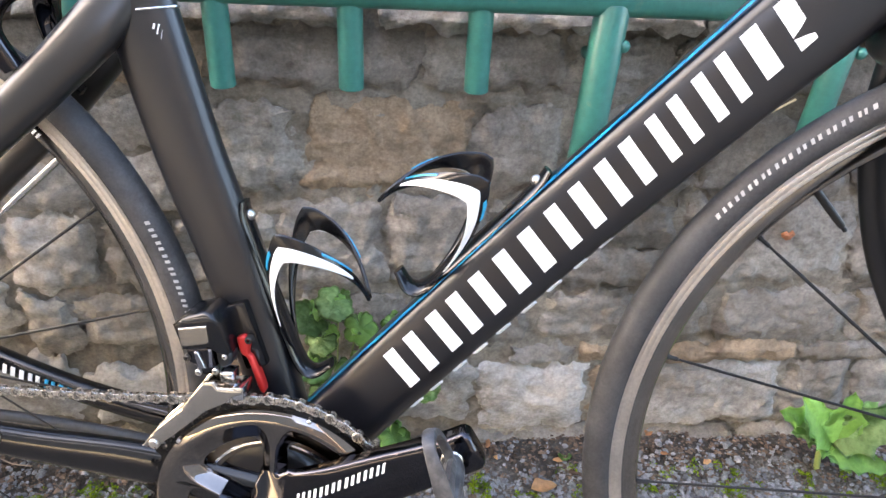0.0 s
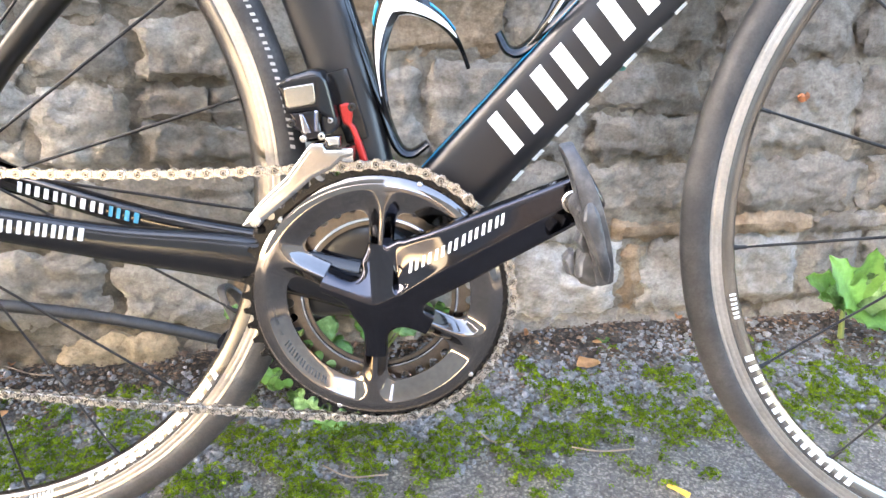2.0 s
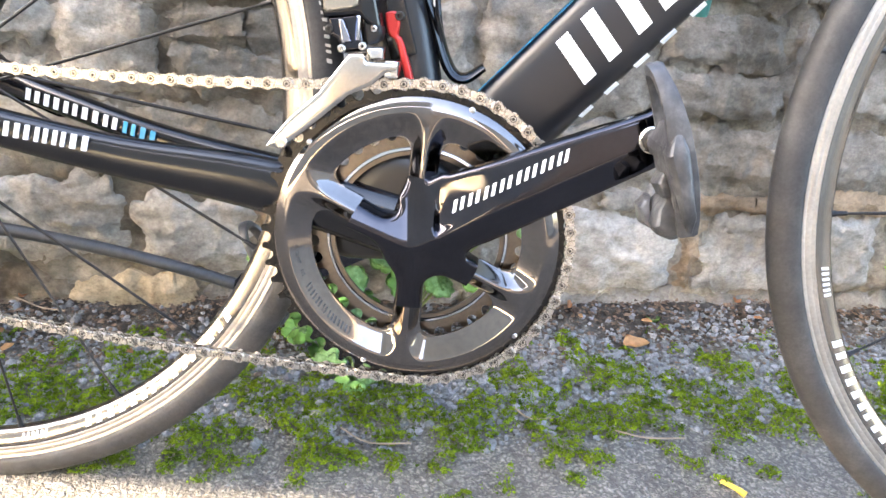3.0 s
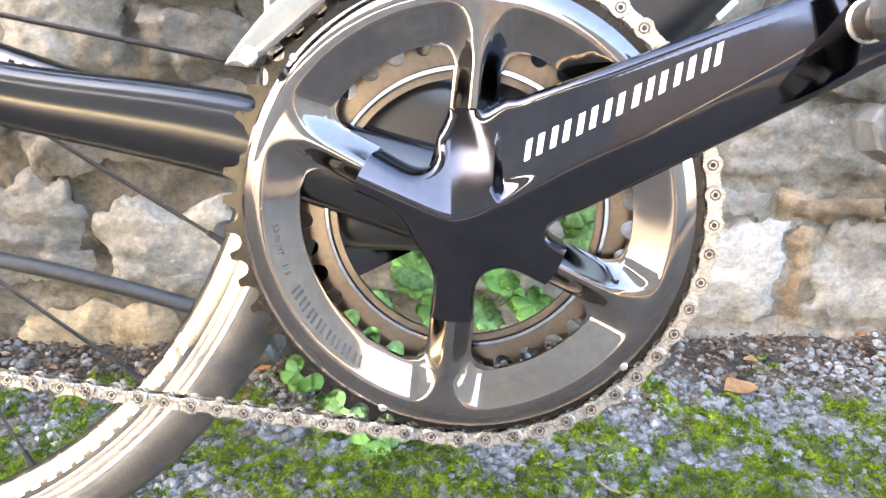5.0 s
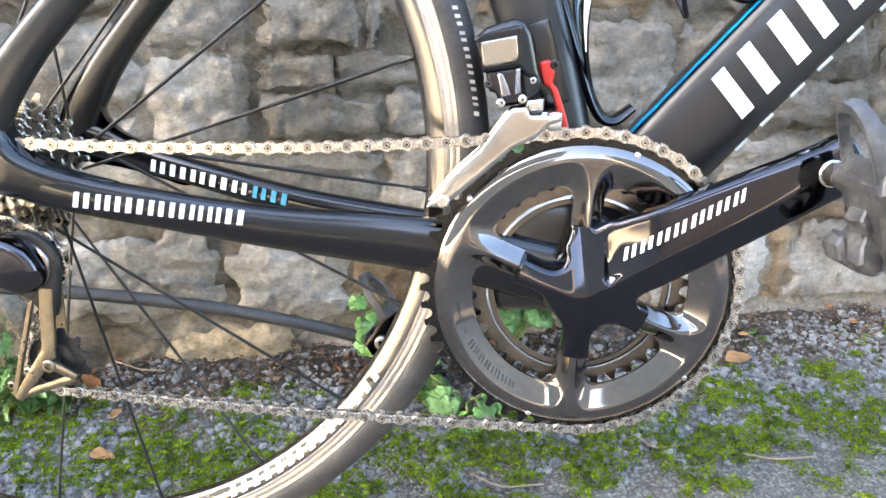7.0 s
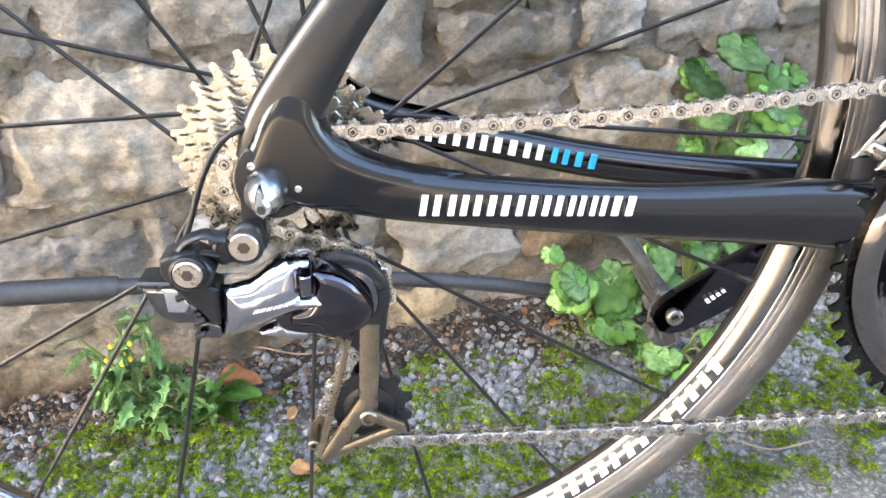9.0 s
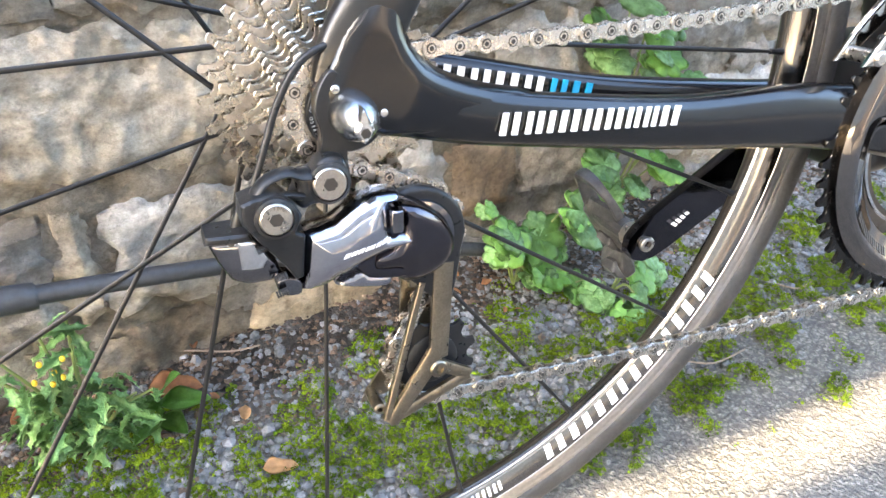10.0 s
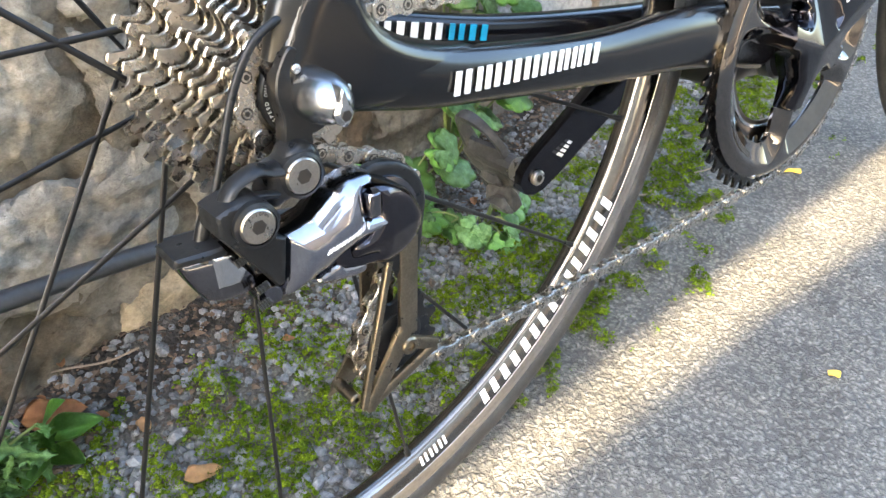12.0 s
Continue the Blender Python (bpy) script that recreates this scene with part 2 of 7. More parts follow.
def ground_material():
    m = bpy.data.materials.new("asphalt_and_dirt")
    m.use_nodes = True
    n, l = m.node_tree.nodes, m.node_tree.links
    b = n["Principled BSDF"]
    b.inputs["Roughness"].default_value = 0.85
    b.inputs["Specular IOR Level"].default_value = 0.3
    tc = n.new("ShaderNodeTexCoord")

    def tex(s, d=6.0, r=0.6):
        t = n.new("ShaderNodeTexNoise")
        t.inputs["Scale"].default_value, t.inputs["Detail"].default_value, t.inputs["Roughness"].default_value = s, d, r
        l.new(tc.outputs["Object"], t.inputs["Vector"])
        return t.outputs["Fac"]

    def rng(src, lo, hi, a=0.0, c=1.0):
        r = n.new("ShaderNodeMapRange")
        for k, v in zip((1, 2, 3, 4), (lo, hi, a, c)):
            r.inputs[k].default_value = v
        l.new(src, r.inputs[0])
        return r.outputs[0]

    def mix(f, a, c, kind="MIX"):
        x = n.new("ShaderNodeMix")
        x.data_type, x.blend_type = "RGBA", kind
        for sock, v in ((x.inputs[0], f), (x.inputs[6], a), (x.inputs[7], c)):
            if isinstance(v, (int, float)):
                sock.default_value = v
            elif isinstance(v, tuple):
                sock.default_value = (*v, 1)
            else:
                l.new(v, sock)
        return x.outputs[2]
    # chippings of uneven size and shape
    warp = n.new("ShaderNodeTexNoise")
    warp.inputs["Scale"].default_value, warp.inputs["Detail"].default_value = 150, 3.0
    l.new(tc.outputs["Object"], warp.inputs["Vector"])
    bent = n.new("ShaderNodeVectorMath")
    bent.operation = "MULTIPLY_ADD"
    l.new(warp.outputs["Color"], bent.inputs[0])
    bent.inputs[1].default_value = (0.011, 0.011, 0.011)
    l.new(tc.outputs["Object"], bent.inputs[2])
    vor = n.new("ShaderNodeTexVoronoi")
    vor.inputs["Scale"].default_value = 235
    l.new(bent.outputs[0], vor.inputs["Vector"])
    grit = mix(rng(vor.outputs["Distance"], 0.15, 0.6), (0.258, 0.238, 0.208), (0.116, 0.107, 0.095))
    sep = n.new("ShaderNodeSeparateColor")
    l.new(vor.outputs["Color"], sep.inputs[0])
    grit = mix(1.0, grit, rng(sep.outputs[0], 0, 1, 0.72, 1.25), "MULTIPLY")
    grit = mix(1.0, grit, rng(tex(9), 0.3, 0.7, 0.8, 1.2), "MULTIPLY")
    xyz = n.new("ShaderNodeSeparateXYZ")
    l.new(tc.outputs["Object"], xyz.inputs[0])
    # dirt lies in a strip along the foot of the wall
    near = n.new("ShaderNodeMath")
    near.operation = "MULTIPLY_ADD"
    l.new(xyz.outputs[0], near.inputs[0])
    near.inputs[1].default_value = -0.21
    l.new(xyz.outputs[1], near.inputs[2])
    strip = rng(near.outputs[0], 0.10, 0.24)
    mess = n.new("ShaderNodeMath")
    mess.operation = "MULTIPLY"
    l.new(strip, mess.inputs[0])
    l.new(rng(tex(30), 0.35, 0.6, 0.35, 1.3), mess.inputs[1])
    mess.use_clamp = True
    c = mix(mess.outputs[0], grit, (0.040, 0.033, 0.027))
    l.new(c, b.inputs["Base Color"])
    hgt = mix(0.5, rng(vor.outputs["Distance"], 0, 0.7, 1, 0), tex(170, 6))
    bp = n.new("ShaderNodeBump")
    bp.inputs["Strength"].default_value, bp.inputs["Distance"].default_value = 1.0, 0.0046
    l.new(hgt, bp.inputs["Height"])
    l.new(bp.outputs[0], b.inputs["Normal"])
    return m


GROUND_M = ground_material()


# ---- mesh helpers ----
def part(name, bm, material, parent=None, label="", angle=38, flip=True):
    """Links a bmesh as one mesh object under a thing or under a part."""
    if flip:
        bmesh.ops.recalc_face_normals(bm, faces=bm.faces)
    me = bpy.data.meshes.new(name)
    bm.to_mesh(me)
    bm.free()
    me.materials.append(material)
    me.polygons.foreach_set("use_smooth", [True] * len(me.polygons))
    me.set_sharp_from_angle(angle=radians(angle))
    ob = new(name, me)
    ob.parent = parent
    if label:
        ob["label"] = label
    return ob


def share(name, me, parent, m):
    """One more object on a mesh that others use too."""
    ob = new(name, me)
    ob.parent = parent
    ob.matrix_local = m
    return ob


def ring_of(bm, c, u, v, k=20, power=2.0):
    out = []
    for i in range(k):
        a = 2 * math.pi * i / k
        ca, sa = math.cos(a), math.sin(a)
        e = 2.0 / power
        out.append(bm.verts.new(Vector(c) + Vector(u) * math.copysign(abs(ca) ** e, ca) + Vector(v) * math.copysign(abs(sa) ** e, sa)))
    return out


def skin(bm, rings, cap=True, closed=False):
    pairs = list(zip(rings, rings[1:])) + ([(rings[-1], rings[0])] if closed else [])
    for a, b in pairs:
        k = len(a)
        for i in range(k):
            bm.faces.new((a[i], a[(i + 1) % k], b[(i + 1) % k], b[i]))
    if cap and not closed:
        bm.faces.new(rings[0][::-1])
        bm.faces.new(rings[-1])


def smooth_path(pts, steps=6):
    """Catmull-Rom through tuples of any length."""
    out = []
    p = [np.array(q, float) for q in pts]
    p = [2 * p[0] - p[1]] + p + [2 * p[-1] - p[-2]]
    for i in range(1, len(p) - 2):
        for s in range(steps):
            t = s / steps
            out.append(0.5 * (2 * p[i] + (p[i + 1] - p[i - 1]) * t + (2 * p[i - 1] - 5 * p[i] + 4 * p[i + 1] - p[i + 2]) * t * t
                              + (3 * p[i] - p[i - 1] - 3 * p[i + 1] + p[i + 2]) * t ** 3))
    out.append(p[-2])
    return out


def tube(bm, pts, k=10, steps=6, flat=None):
    """A round or flattened tube along (x, y, z, radius) points."""
    path = smooth_path(pts, steps)
    rings, up = [], Vector((0.13, 0.97, 0.2))
    for i, q in enumerate(path):
        a, b = path[max(0, i - 1)], path[min(len(path) - 1, i + 1)]
        d = Vector(b[:3] - a[:3]).normalized()
        u = (up - d * up.dot(d)).normalized()
        up = u
        v = d.cross(u)
        rings.append(ring_of(bm, Vector(q[:3]), u * q[3] * (flat or 1), v * q[3], k))
    skin(bm, rings)


def side_tube(bm, rows, k=24, steps=5, power=2.6):
    """A frame tube along rows of (x, y, z, half height in the bicycle's plane, half width across it)."""
    path = smooth_path(rows, steps)
    rings = []
    for i, q in enumerate(path):
        a, b = path[max(0, i - 1)], path[min(len(path) - 1, i + 1)]
        d = Vector(b[:3] - a[:3]).normalized()
        n = Vector((0, 1, 0)).cross(d).normalized()
        rings.append(ring_of(bm, Vector(q[:3]), n * q[3], d.cross(n).normalized() * q[4], k, power))
    skin(bm, rings)


def lathe(bm, profile, centre, k=48, closed=True):
    """Turns a profile of (radius, y) round the axis along y through centre (x, z)."""
    rings = []
    for i in range(k):
        a = 2 * math.pi * i / k
        rings.append([bm.verts.new((centre[0] + r * math.cos(a), y, centre[1] + r * math.sin(a))) for r, y in profile])
    m = len(profile)
    for i in range(k):
        a, b = rings[i], rings[(i + 1) % k]
        for j in range(m if closed else m - 1):
            bm.faces.new((a[j], a[(j + 1) % m], b[(j + 1) % m], b[j]))


def disc(bm, centre, y0, y1, r, k=24, bevel=0.0006, hole=0.0):
    """A short turned cylinder along y with eased edges; hole: radius of a socket sunk in the face at y0."""
    s = 1 if y1 > y0 else -1
    prof = [(r, y1), (r, y0 + s * bevel), (r - bevel, y0)]
    if hole:
        prof += [(hole, y0), (hole * 0.96, y0 + s * min(0.004, abs(y1 - y0) * 0.8))]
    prof.append((0.00005, prof[-1][1]))
    prof.append((0.00005, y1))
    lathe(bm, prof, centre, k)


def plate(bm, outline, y0, y1, bevel=0.0007):
    """An outline of (x, z) given thickness across the bicycle, with eased edges at y0."""
    c = Vector((sum(p[0] for p in outline) / len(outline), sum(p[1] for p in outline) / len(outline)))
    s = 1 if y1 > y0 else -1

    def loop(y, inset):
        out = []
        for x, z in outline:
            d = Vector((x, z)) - c
            f = max(0.0, 1 - inset / max(d.length, 1e-6))
            out.append(bm.verts.new((c.x + d.x * f, y, c.y + d.y * f)))
        return out
    loops = [loop(y0, bevel), loop(y0 + s * bevel, 0), loop(y1, 0)]
    skin(bm, loops)


def rounded(outline, steps=5):
    """A closed smooth outline through the given corners."""
    n = len(outline)
    out = []
    for i in range(n):
        p0, p1, p2, p3 = (np.array(outline[(i + j - 1) % n], float) for j in range(4))
        for s in range(steps):
            t = s / steps
            q = 0.5 * (2 * p1 + (p2 - p0) * t + (2 * p0 - 5 * p1 + 4 * p2 - p3) * t * t + (3 * p1 - p0 - 3 * p2 + p3) * t ** 3)
            out.append((q[0], q[1]))
    return out


def pillow(bm, outline, y0, y1, rim, height, tilt=None, step=0.0011, eased=None):
    """An outline of (x, z) with a domed front: it rises from y0 by height over the width rim, and has its back at y1."""
    n = len(outline)
    pts = np.array(outline, float)
    nxt = np.roll(pts, -1, 0)
    seg = nxt - pts
    use = np.array([eased(*q) for q in (pts + nxt) / 2]) if eased else np.ones(n, bool)
    lo, hi = pts.min(0), pts.max(0)
    gx, gz = np.meshgrid(np.arange(lo[0] + step, hi[0], step), np.arange(lo[1] + step, hi[1], step))
    g = np.stack([gx.ravel(), gz.ravel()], 1)

    def gap(q, which=None):
        a, b = (pts, seg) if which is None else (pts[which], seg[which])
        out = []
        for i in range(0, len(q), 2000):
            c = q[i:i + 2000, None]
            f = np.clip(((c - a) * b).sum(-1) / np.maximum((b * b).sum(-1), 1e-12), 0, 1)
            out.append(np.sqrt(((a + f[..., None] * b - c) ** 2).sum(-1)).min(1))
        return np.concatenate(out)
    up = (pts[None, :, 1] > g[:, None, 1]) != (nxt[None, :, 1] > g[:, None, 1])
    with np.errstate(divide="ignore", invalid="ignore"):
        cut = (g[:, None, 1] - pts[:, 1]) / seg[:, 1] * seg[:, 0] + pts[:, 0]
    inside = (up & (g[:, None, 0] < cut)).sum(1) % 2 == 1
    d = gap(g)
    g, d = g[inside & (d > step * 0.45)], d[inside & (d > step * 0.45)]
    allp = [Vector(p) for p in pts] + [Vector(p) for p in g]
    res = delaunay_2d_cdt(allp, [(i, (i + 1) % n) for i in range(n)], [], 1, 1e-7)
    where = gap(np.array([p[:] for p in res[0]]), use)
    vs = []
    for p, q in zip(res[0], where):
        f = 1 - min(1.0, q / rim)
        y = y0 - height * math.sqrt(max(0.0, 1 - f * f))
        vs.append(bm.verts.new((p.x, y + (tilt(p.x, p.y) if tilt else 0.0), p.y)))
    for f in res[2]:
        bm.faces.new([vs[i] for i in f])
    edge = [e for e in bm.edges if e.is_boundary and e.verts[0] in set(vs)]
    r = bmesh.ops.extrude_edge_only(bm, edges=edge)
    for v in [v for v in r["geom"] if isinstance(v, bmesh.types.BMVert)]:
        v.co.y = y1
    bmesh.ops.recalc_face_normals(bm, faces=bm.faces[:])


def box(bm, m, sx, sy, sz, bevel=0.001, segs=2):
    r = bmesh.ops.create_cube(bm, size=1.0, matrix=m @ Matrix.Diagonal((sx, sy, sz, 1)))
    edges = list({e for v in r["verts"] for e in v.link_edges})
    if bevel:
        bmesh.ops.bevel(bm, geom=edges, offset=bevel, segments=segs, profile=0.6, affect="EDGES")


def thing(name, label, category, m=None, group="", kind=""):
    ob = new(name)
    ob.empty_display_size = 0.05
    if m:
        ob.matrix_world = m
    return tagged(ob, label, category, group, kind)


def fbm(v, s, octaves=4):
    return sum(noise.noise(Vector(v) * s * 2 ** k) * 0.55 ** k for k in range(octaves))


# ---- the ground ----
WALL_DIR = Vector((math.cos(radians(11.9)), math.sin(radians(11.9)), 0))
WALL_OUT = Vector((math.sin(radians(11.9)), -math.cos(radians(11.9)), 0))
WALL_ORG = Vector((0, 0.2655, 0))
WALL_POSE = pose(0, 0.2655, 0, 0, 0, 11.9)


def wall_gap(x, y):
    """How far a place on the ground lies in front of the wall."""
    return (Vector((x, y, 0)) - WALL_ORG).dot(WALL_OUT)


def ground_z(x, y):
    g = wall_gap(x, y)
    z = 0.010 + 0.010 * fbm((x, y, 0.3), 5, 3) * 0.6
    rough = min(1.0, max(0.0, (0.24 - g) / 0.14))
    z += rough * (0.004 * fbm((x, y, 1.7), 28, 3) + 0.004)
    z += 0.016 * max(0.0, 1 - max(g, 0) / 0.09) ** 1.5
    return z


def build_ground():
    xs = [-400, -60, -12, -3] + list(np.arange(-0.9, 1.9, 0.009)) + [4, 12, 60, 400]
    ys = [-400, -60, -12, -3, -1.2] + list(np.arange(-0.6, 0.78, 0.009)) + [2, 12, 60, 400]
    verts = [(x, y, ground_z(x, y) if abs(x) < 3 and abs(y) < 1.3 else 0.0) for y in ys for x in xs]
    w = len(xs)
    faces = [(j * w + i, j * w + i + 1, (j + 1) * w + i + 1, (j + 1) * w + i) for j in range(len(ys) - 1) for i in range(w - 1)]
    me = bpy.data.meshes.new("ground")
    me.from_pydata(verts, [], faces)
    me.materials.append(GROUND_M)
    me.polygons.foreach_set("use_smooth", [True] * len(me.polygons))
    return tagged(new("ground", me), "worn grey asphalt with a strip of dirt along the wall", "ground", kind="structure")


build_ground()

# ---- unseen slabs, added to shade the bicycle and leave one strip of sun ----
def build_shade():
    """Unseen added slabs, the lower on posts; the sun comes between and under them."""
    away = 2.2 / math.cos(SUN_TURN)
    lo, hi = (away - 0.048 / math.cos(SUN_TURN)) * math.tan(SUN_EL), away * math.tan(SUN_EL)
    for name, label, z0, z1, yc, turn in (("wall_south", "unseen raised slab added to keep off the sun", 0.46, lo + 0.012, -2.35, 0.0), ("carport_front", "unseen upper slab added to keep off the sun", hi + 0.012, hi + 1.35, -2.05, 3.2)):
        bm = bmesh.new()
        x0, x1 = -2.2 * math.tan(SUN_TURN) - 1.8, -2.2 * math.tan(SUN_TURN) + 3.1
        box(bm, pose((x0 + x1) / 2, yc + math.tan(radians(turn)) * 0.35, (z0 + z1) / 2, 0, 0, turn), x1 - x0, 0.3, z1 - z0, 0)
        tagged(part(name, bm, RENDERED), label, "wall", kind="structure")
    # added posts under the low slab, likewise unseen
    for x in (x0 + 0.1, (x0 + x1) / 2, x1 - 0.1):
        bm = bmesh.new()
        box(bm, pose(x, -2.35, hi * 0.5), 0.12, 0.12, hi, 0.005)
        tagged(part("post", bm, RENDERED), "unseen post added under the sun-blocking slab", "post", kind="structure")
    # unseen slab, added to cut sky light on the right part
    bm = bmesh.new()
    box(bm, pose(3.3, -2.9, 1.5), 4.0, 0.3, 3.0, 0)
    tagged(part("garage_front", bm, RENDERED), "unseen slab added to dim sky light at the right", "wall", kind="structure")
    # unseen slab, added to darken what the glossy parts reflect
    bm = bmesh.new()
    box(bm, pose(4.6, -5.7, 1.5), 11.0, 0.4, 3.0, 0)
    tagged(part("house_front", bm, RENDERED), "unseen slab added to darken reflections on the bicycle", "wall", kind="structure")


build_shade()

# ---- the bicycle ----
BIKE = thing("bicycle", "black carbon road bicycle with white lettering, leaning on a stone wall", "bicycle", pose(0, 0, 0, -LEAN_WALL))
HUB_R, HUB_F, BB = (0.0, 0.338), (0.982, 0.346), (0.3995, 0.2665)
COGS = (0.0063, 0.3385)
DT_D, DT_N = Vector((0.659, 0, 0.752)), Vector((-0.752, 0, 0.659))


def dt(s, n, y):
    p = DT_D * s + DT_N * n
    return (p.x, y, p.z)


def ease(t):
    t = max(0.0, min(1.0, t))
    return t * t * (3 - 2 * t)


def build_frame():
    bm = bmesh.new()
    side_tube(bm, [(*dt(0.44, -0.120, 0), 0.030, 0.026), (*dt(0.55, -0.1145, 0), 0.031, 0.0195), (*dt(0.75, -0.113, 0), 0.0315, 0.0185),
                   (*dt(0.92, -0.117, 0), 0.033, 0.019), (*dt(1.01, -0.120, 0), 0.0345, 0.0195), (*dt(1.09, -0.122, 0), 0.036, 0.0215)], 28, 8, 3.4)
    tube_d = part("down_tube", bm, CARBON, BIKE, "satin black carbon down tube with white lettering")
    bm = bmesh.new()
    side_tube(bm, [(0.402, 0, 0.285, 0.024, 0.024), (0.382, 0, 0.375, 0.022, 0.019), (0.3545, 0, 0.465, 0.0245, 0.0165), (0.323, 0, 0.55, 0.0262, 0.015),
                   (0.2985, 0, 0.63, 0.0265, 0.015), (0.272, 0, 0.72, 0.0265, 0.015)], 28, 8, 2.6)
    seat = part("seat_tube", bm, CARBON, BIKE)
    bm = bmesh.new()
    tube(bm, [(0.2925 + 0.0275 * math.sin(radians(a)), -0.0160 * math.cos(radians(a)), 0.6490 + 0.0042 * math.sin(radians(a)), 0.0011) for a in range(10, 181, 10)], 10, 2)
    part("clamp_edge", bm, ALU, seat, "bright edge of the seat post clamp")
    for i in range(5):
        bm = bmesh.new()
        x = 0.3085 + 0.0028 * i
        y = -0.015 * (1 - min(1.0, abs(x - 0.2955) / 0.0265) ** 2.6) ** (1 / 2.6)
        box(bm, pose(x, y, 0.6395 - 0.0018 * i, 0, 14, 25 + 9 * i), 0.0014, 0.0008, 0.0040 + 0.0030 * i, 0)
        part("scale_mark", bm, WHITE, seat, "white scale mark")
    bm = bmesh.new()
    disc(bm, BB, -0.043, 0.043, 0.026, 40, 0.002)
    part("bottom_bracket", bm, CARBON, BIKE)
    shell = rounded([(BB[0] + r * math.cos(radians(a)), BB[1] + r * math.sin(radians(a))) for a, r in ((60, 0.046), (90, 0.056), (115, 0.064), (140, 0.064), (165, 0.064), (185, 0.064), (203, 0.060), (222, 0.034), (250, 0.027), (290, 0.027), (325, 0.029), (0, 0.032), (30, 0.040))], 4)
    for side in (-1, 1):
        bm = bmesh.new()
        pillow(bm, shell, -0.0270, 0.0005, 0.018, 0.0085, None, 0.0025)
        for v in bm.verts:
            v.co.y *= -side
        part("bracket_shell", bm, CARBON_SATIN, BIKE, "satin black bulge of the frame round the axle")
    for side in (-1, 1):
        bm = bmesh.new()
        near = side < 0
        rows = [(0.004, side * 0.0640, 0.3445, 0.015, 0.006), (0.028, side * 0.0645, 0.3395, 0.0140, 0.0072), (0.06, side * 0.0610, 0.3295, 0.0130, 0.0085),
                (0.10, side * 0.0555, 0.3205, 0.0128, 0.0095), (0.19, side * 0.0440, 0.3040, 0.0145, 0.0100), (0.29, side * 0.0370, 0.2925, 0.0195, 0.0110),
                (0.38, side * 0.0330, 0.2730, 0.0225, 0.0120)]
        if not near:
            rows = [(0.004, 0.0655, 0.3445, 0.017, 0.007), (0.028, 0.0640, 0.3400, 0.0140, 0.0075), (0.06, 0.0600, 0.3310, 0.0110, 0.0085),
                    (0.10, 0.0540, 0.3215, 0.0105, 0.0095), (0.19, 0.0440, 0.3010, 0.0110, 0.0100), (0.29, 0.0370, 0.2860, 0.0125, 0.0110), (0.38, 0.0330, 0.2700, 0.0200, 0.0120)]
        side_tube(bm, rows, 24, 7, 2.25)
        part("chain_stay", bm, CARBON_GLOSS, BIKE, "glossy black chain stay with white and blue lettering")
        bm = bmesh.new()
        side_tube(bm, [(0.006, side * 0.0640, 0.3480, 0.0150, 0.0060), (0.0145, side * 0.0645, 0.3680, 0.0155, 0.0075), (0.0415, side * 0.0630, 0.4065, 0.0125, 0.0095),
                       (0.0735, side * 0.0590, 0.4425, 0.0112, 0.0100), (0.13, side * 0.050, 0.4990, 0.0125, 0.0100), (0.205, side * 0.036, 0.5700, 0.0165, 0.0105),
                       (0.262, side * 0.018, 0.6300, 0.0190, 0.0120), (0.285, 0, 0.665, 0.020, 0.014)], 22, 7, 2.5)
        part("seat_stay", bm, CARBON_SATIN, BIKE)
    for side in (-1, 1):
        bm = bmesh.new()
        pillow(bm, rounded([(-0.008, 0.350), (-0.002, 0.3600), (0.003, 0.3700), (0.0120, 0.3840), (0.0240, 0.3990), (0.0420, 0.4160), (0.0500, 0.4080), (0.0370, 0.3890), (0.0325, 0.3760), (0.0335, 0.3650), (0.0400, 0.3560), (0.0520, 0.3485), (0.0700, 0.3415),
                            (0.1000, 0.3320), (0.1000, 0.3100), (0.0700, 0.3165), (0.0450, 0.3225), (0.0200, 0.3265), (0.0100, 0.3310), (-0.0040, 0.3360)], 4), -0.0650, -0.0560, 0.0085, 0.0088,
               lambda x, z: 0.17 * max(0.0, math.hypot(x - 0.012, z - 0.350) - 0.022), 0.0022)
        for v in bm.verts:
            v.co.y *= -side
        part("dropout", bm, CARBON_GLOSS, BIKE, "black carbon rear dropout")
    # front fork and head tube
    bm = bmesh.new()
    side_tube(bm, [(0.826, 0, 0.690, 0.030, 0.027), (0.812, 0, 0.74, 0.033, 0.025), (0.795, 0, 0.80, 0.026, 0.023)], 24, 6, 2.4)
    part("head_tube", bm, CARBON, BIKE)
    bm = bmesh.new()
    side_tube(bm, [(0.795, 0, 0.672, 0.010, 0.020), (0.806, 0, 0.670, 0.024, 0.034), (0.835, 0, 0.668, 0.030, 0.040), (0.868, 0, 0.664, 0.022, 0.030)], 24, 6, 2.2)
    part("fork_crown", bm, CARBON, BIKE)
    for side in (-1, 1):
        bm = bmesh.new()
        side_tube(bm, [(0.838, side * 0.028, 0.680, 0.024, 0.011), (0.834, side * 0.035, 0.60, 0.0200, 0.0085), (0.862, side * 0.042, 0.50, 0.0165, 0.008),
                       (0.925, side * 0.048, 0.40, 0.013, 0.0075), (0.982, side * 0.050, 0.346, 0.011, 0.007)], 20, 7, 2.2)
        part("fork_blade", bm, CARBON, BIKE)
    # blue pinstripe on the upper edge of the down tube
    bm = bmesh.new()
    prev = None
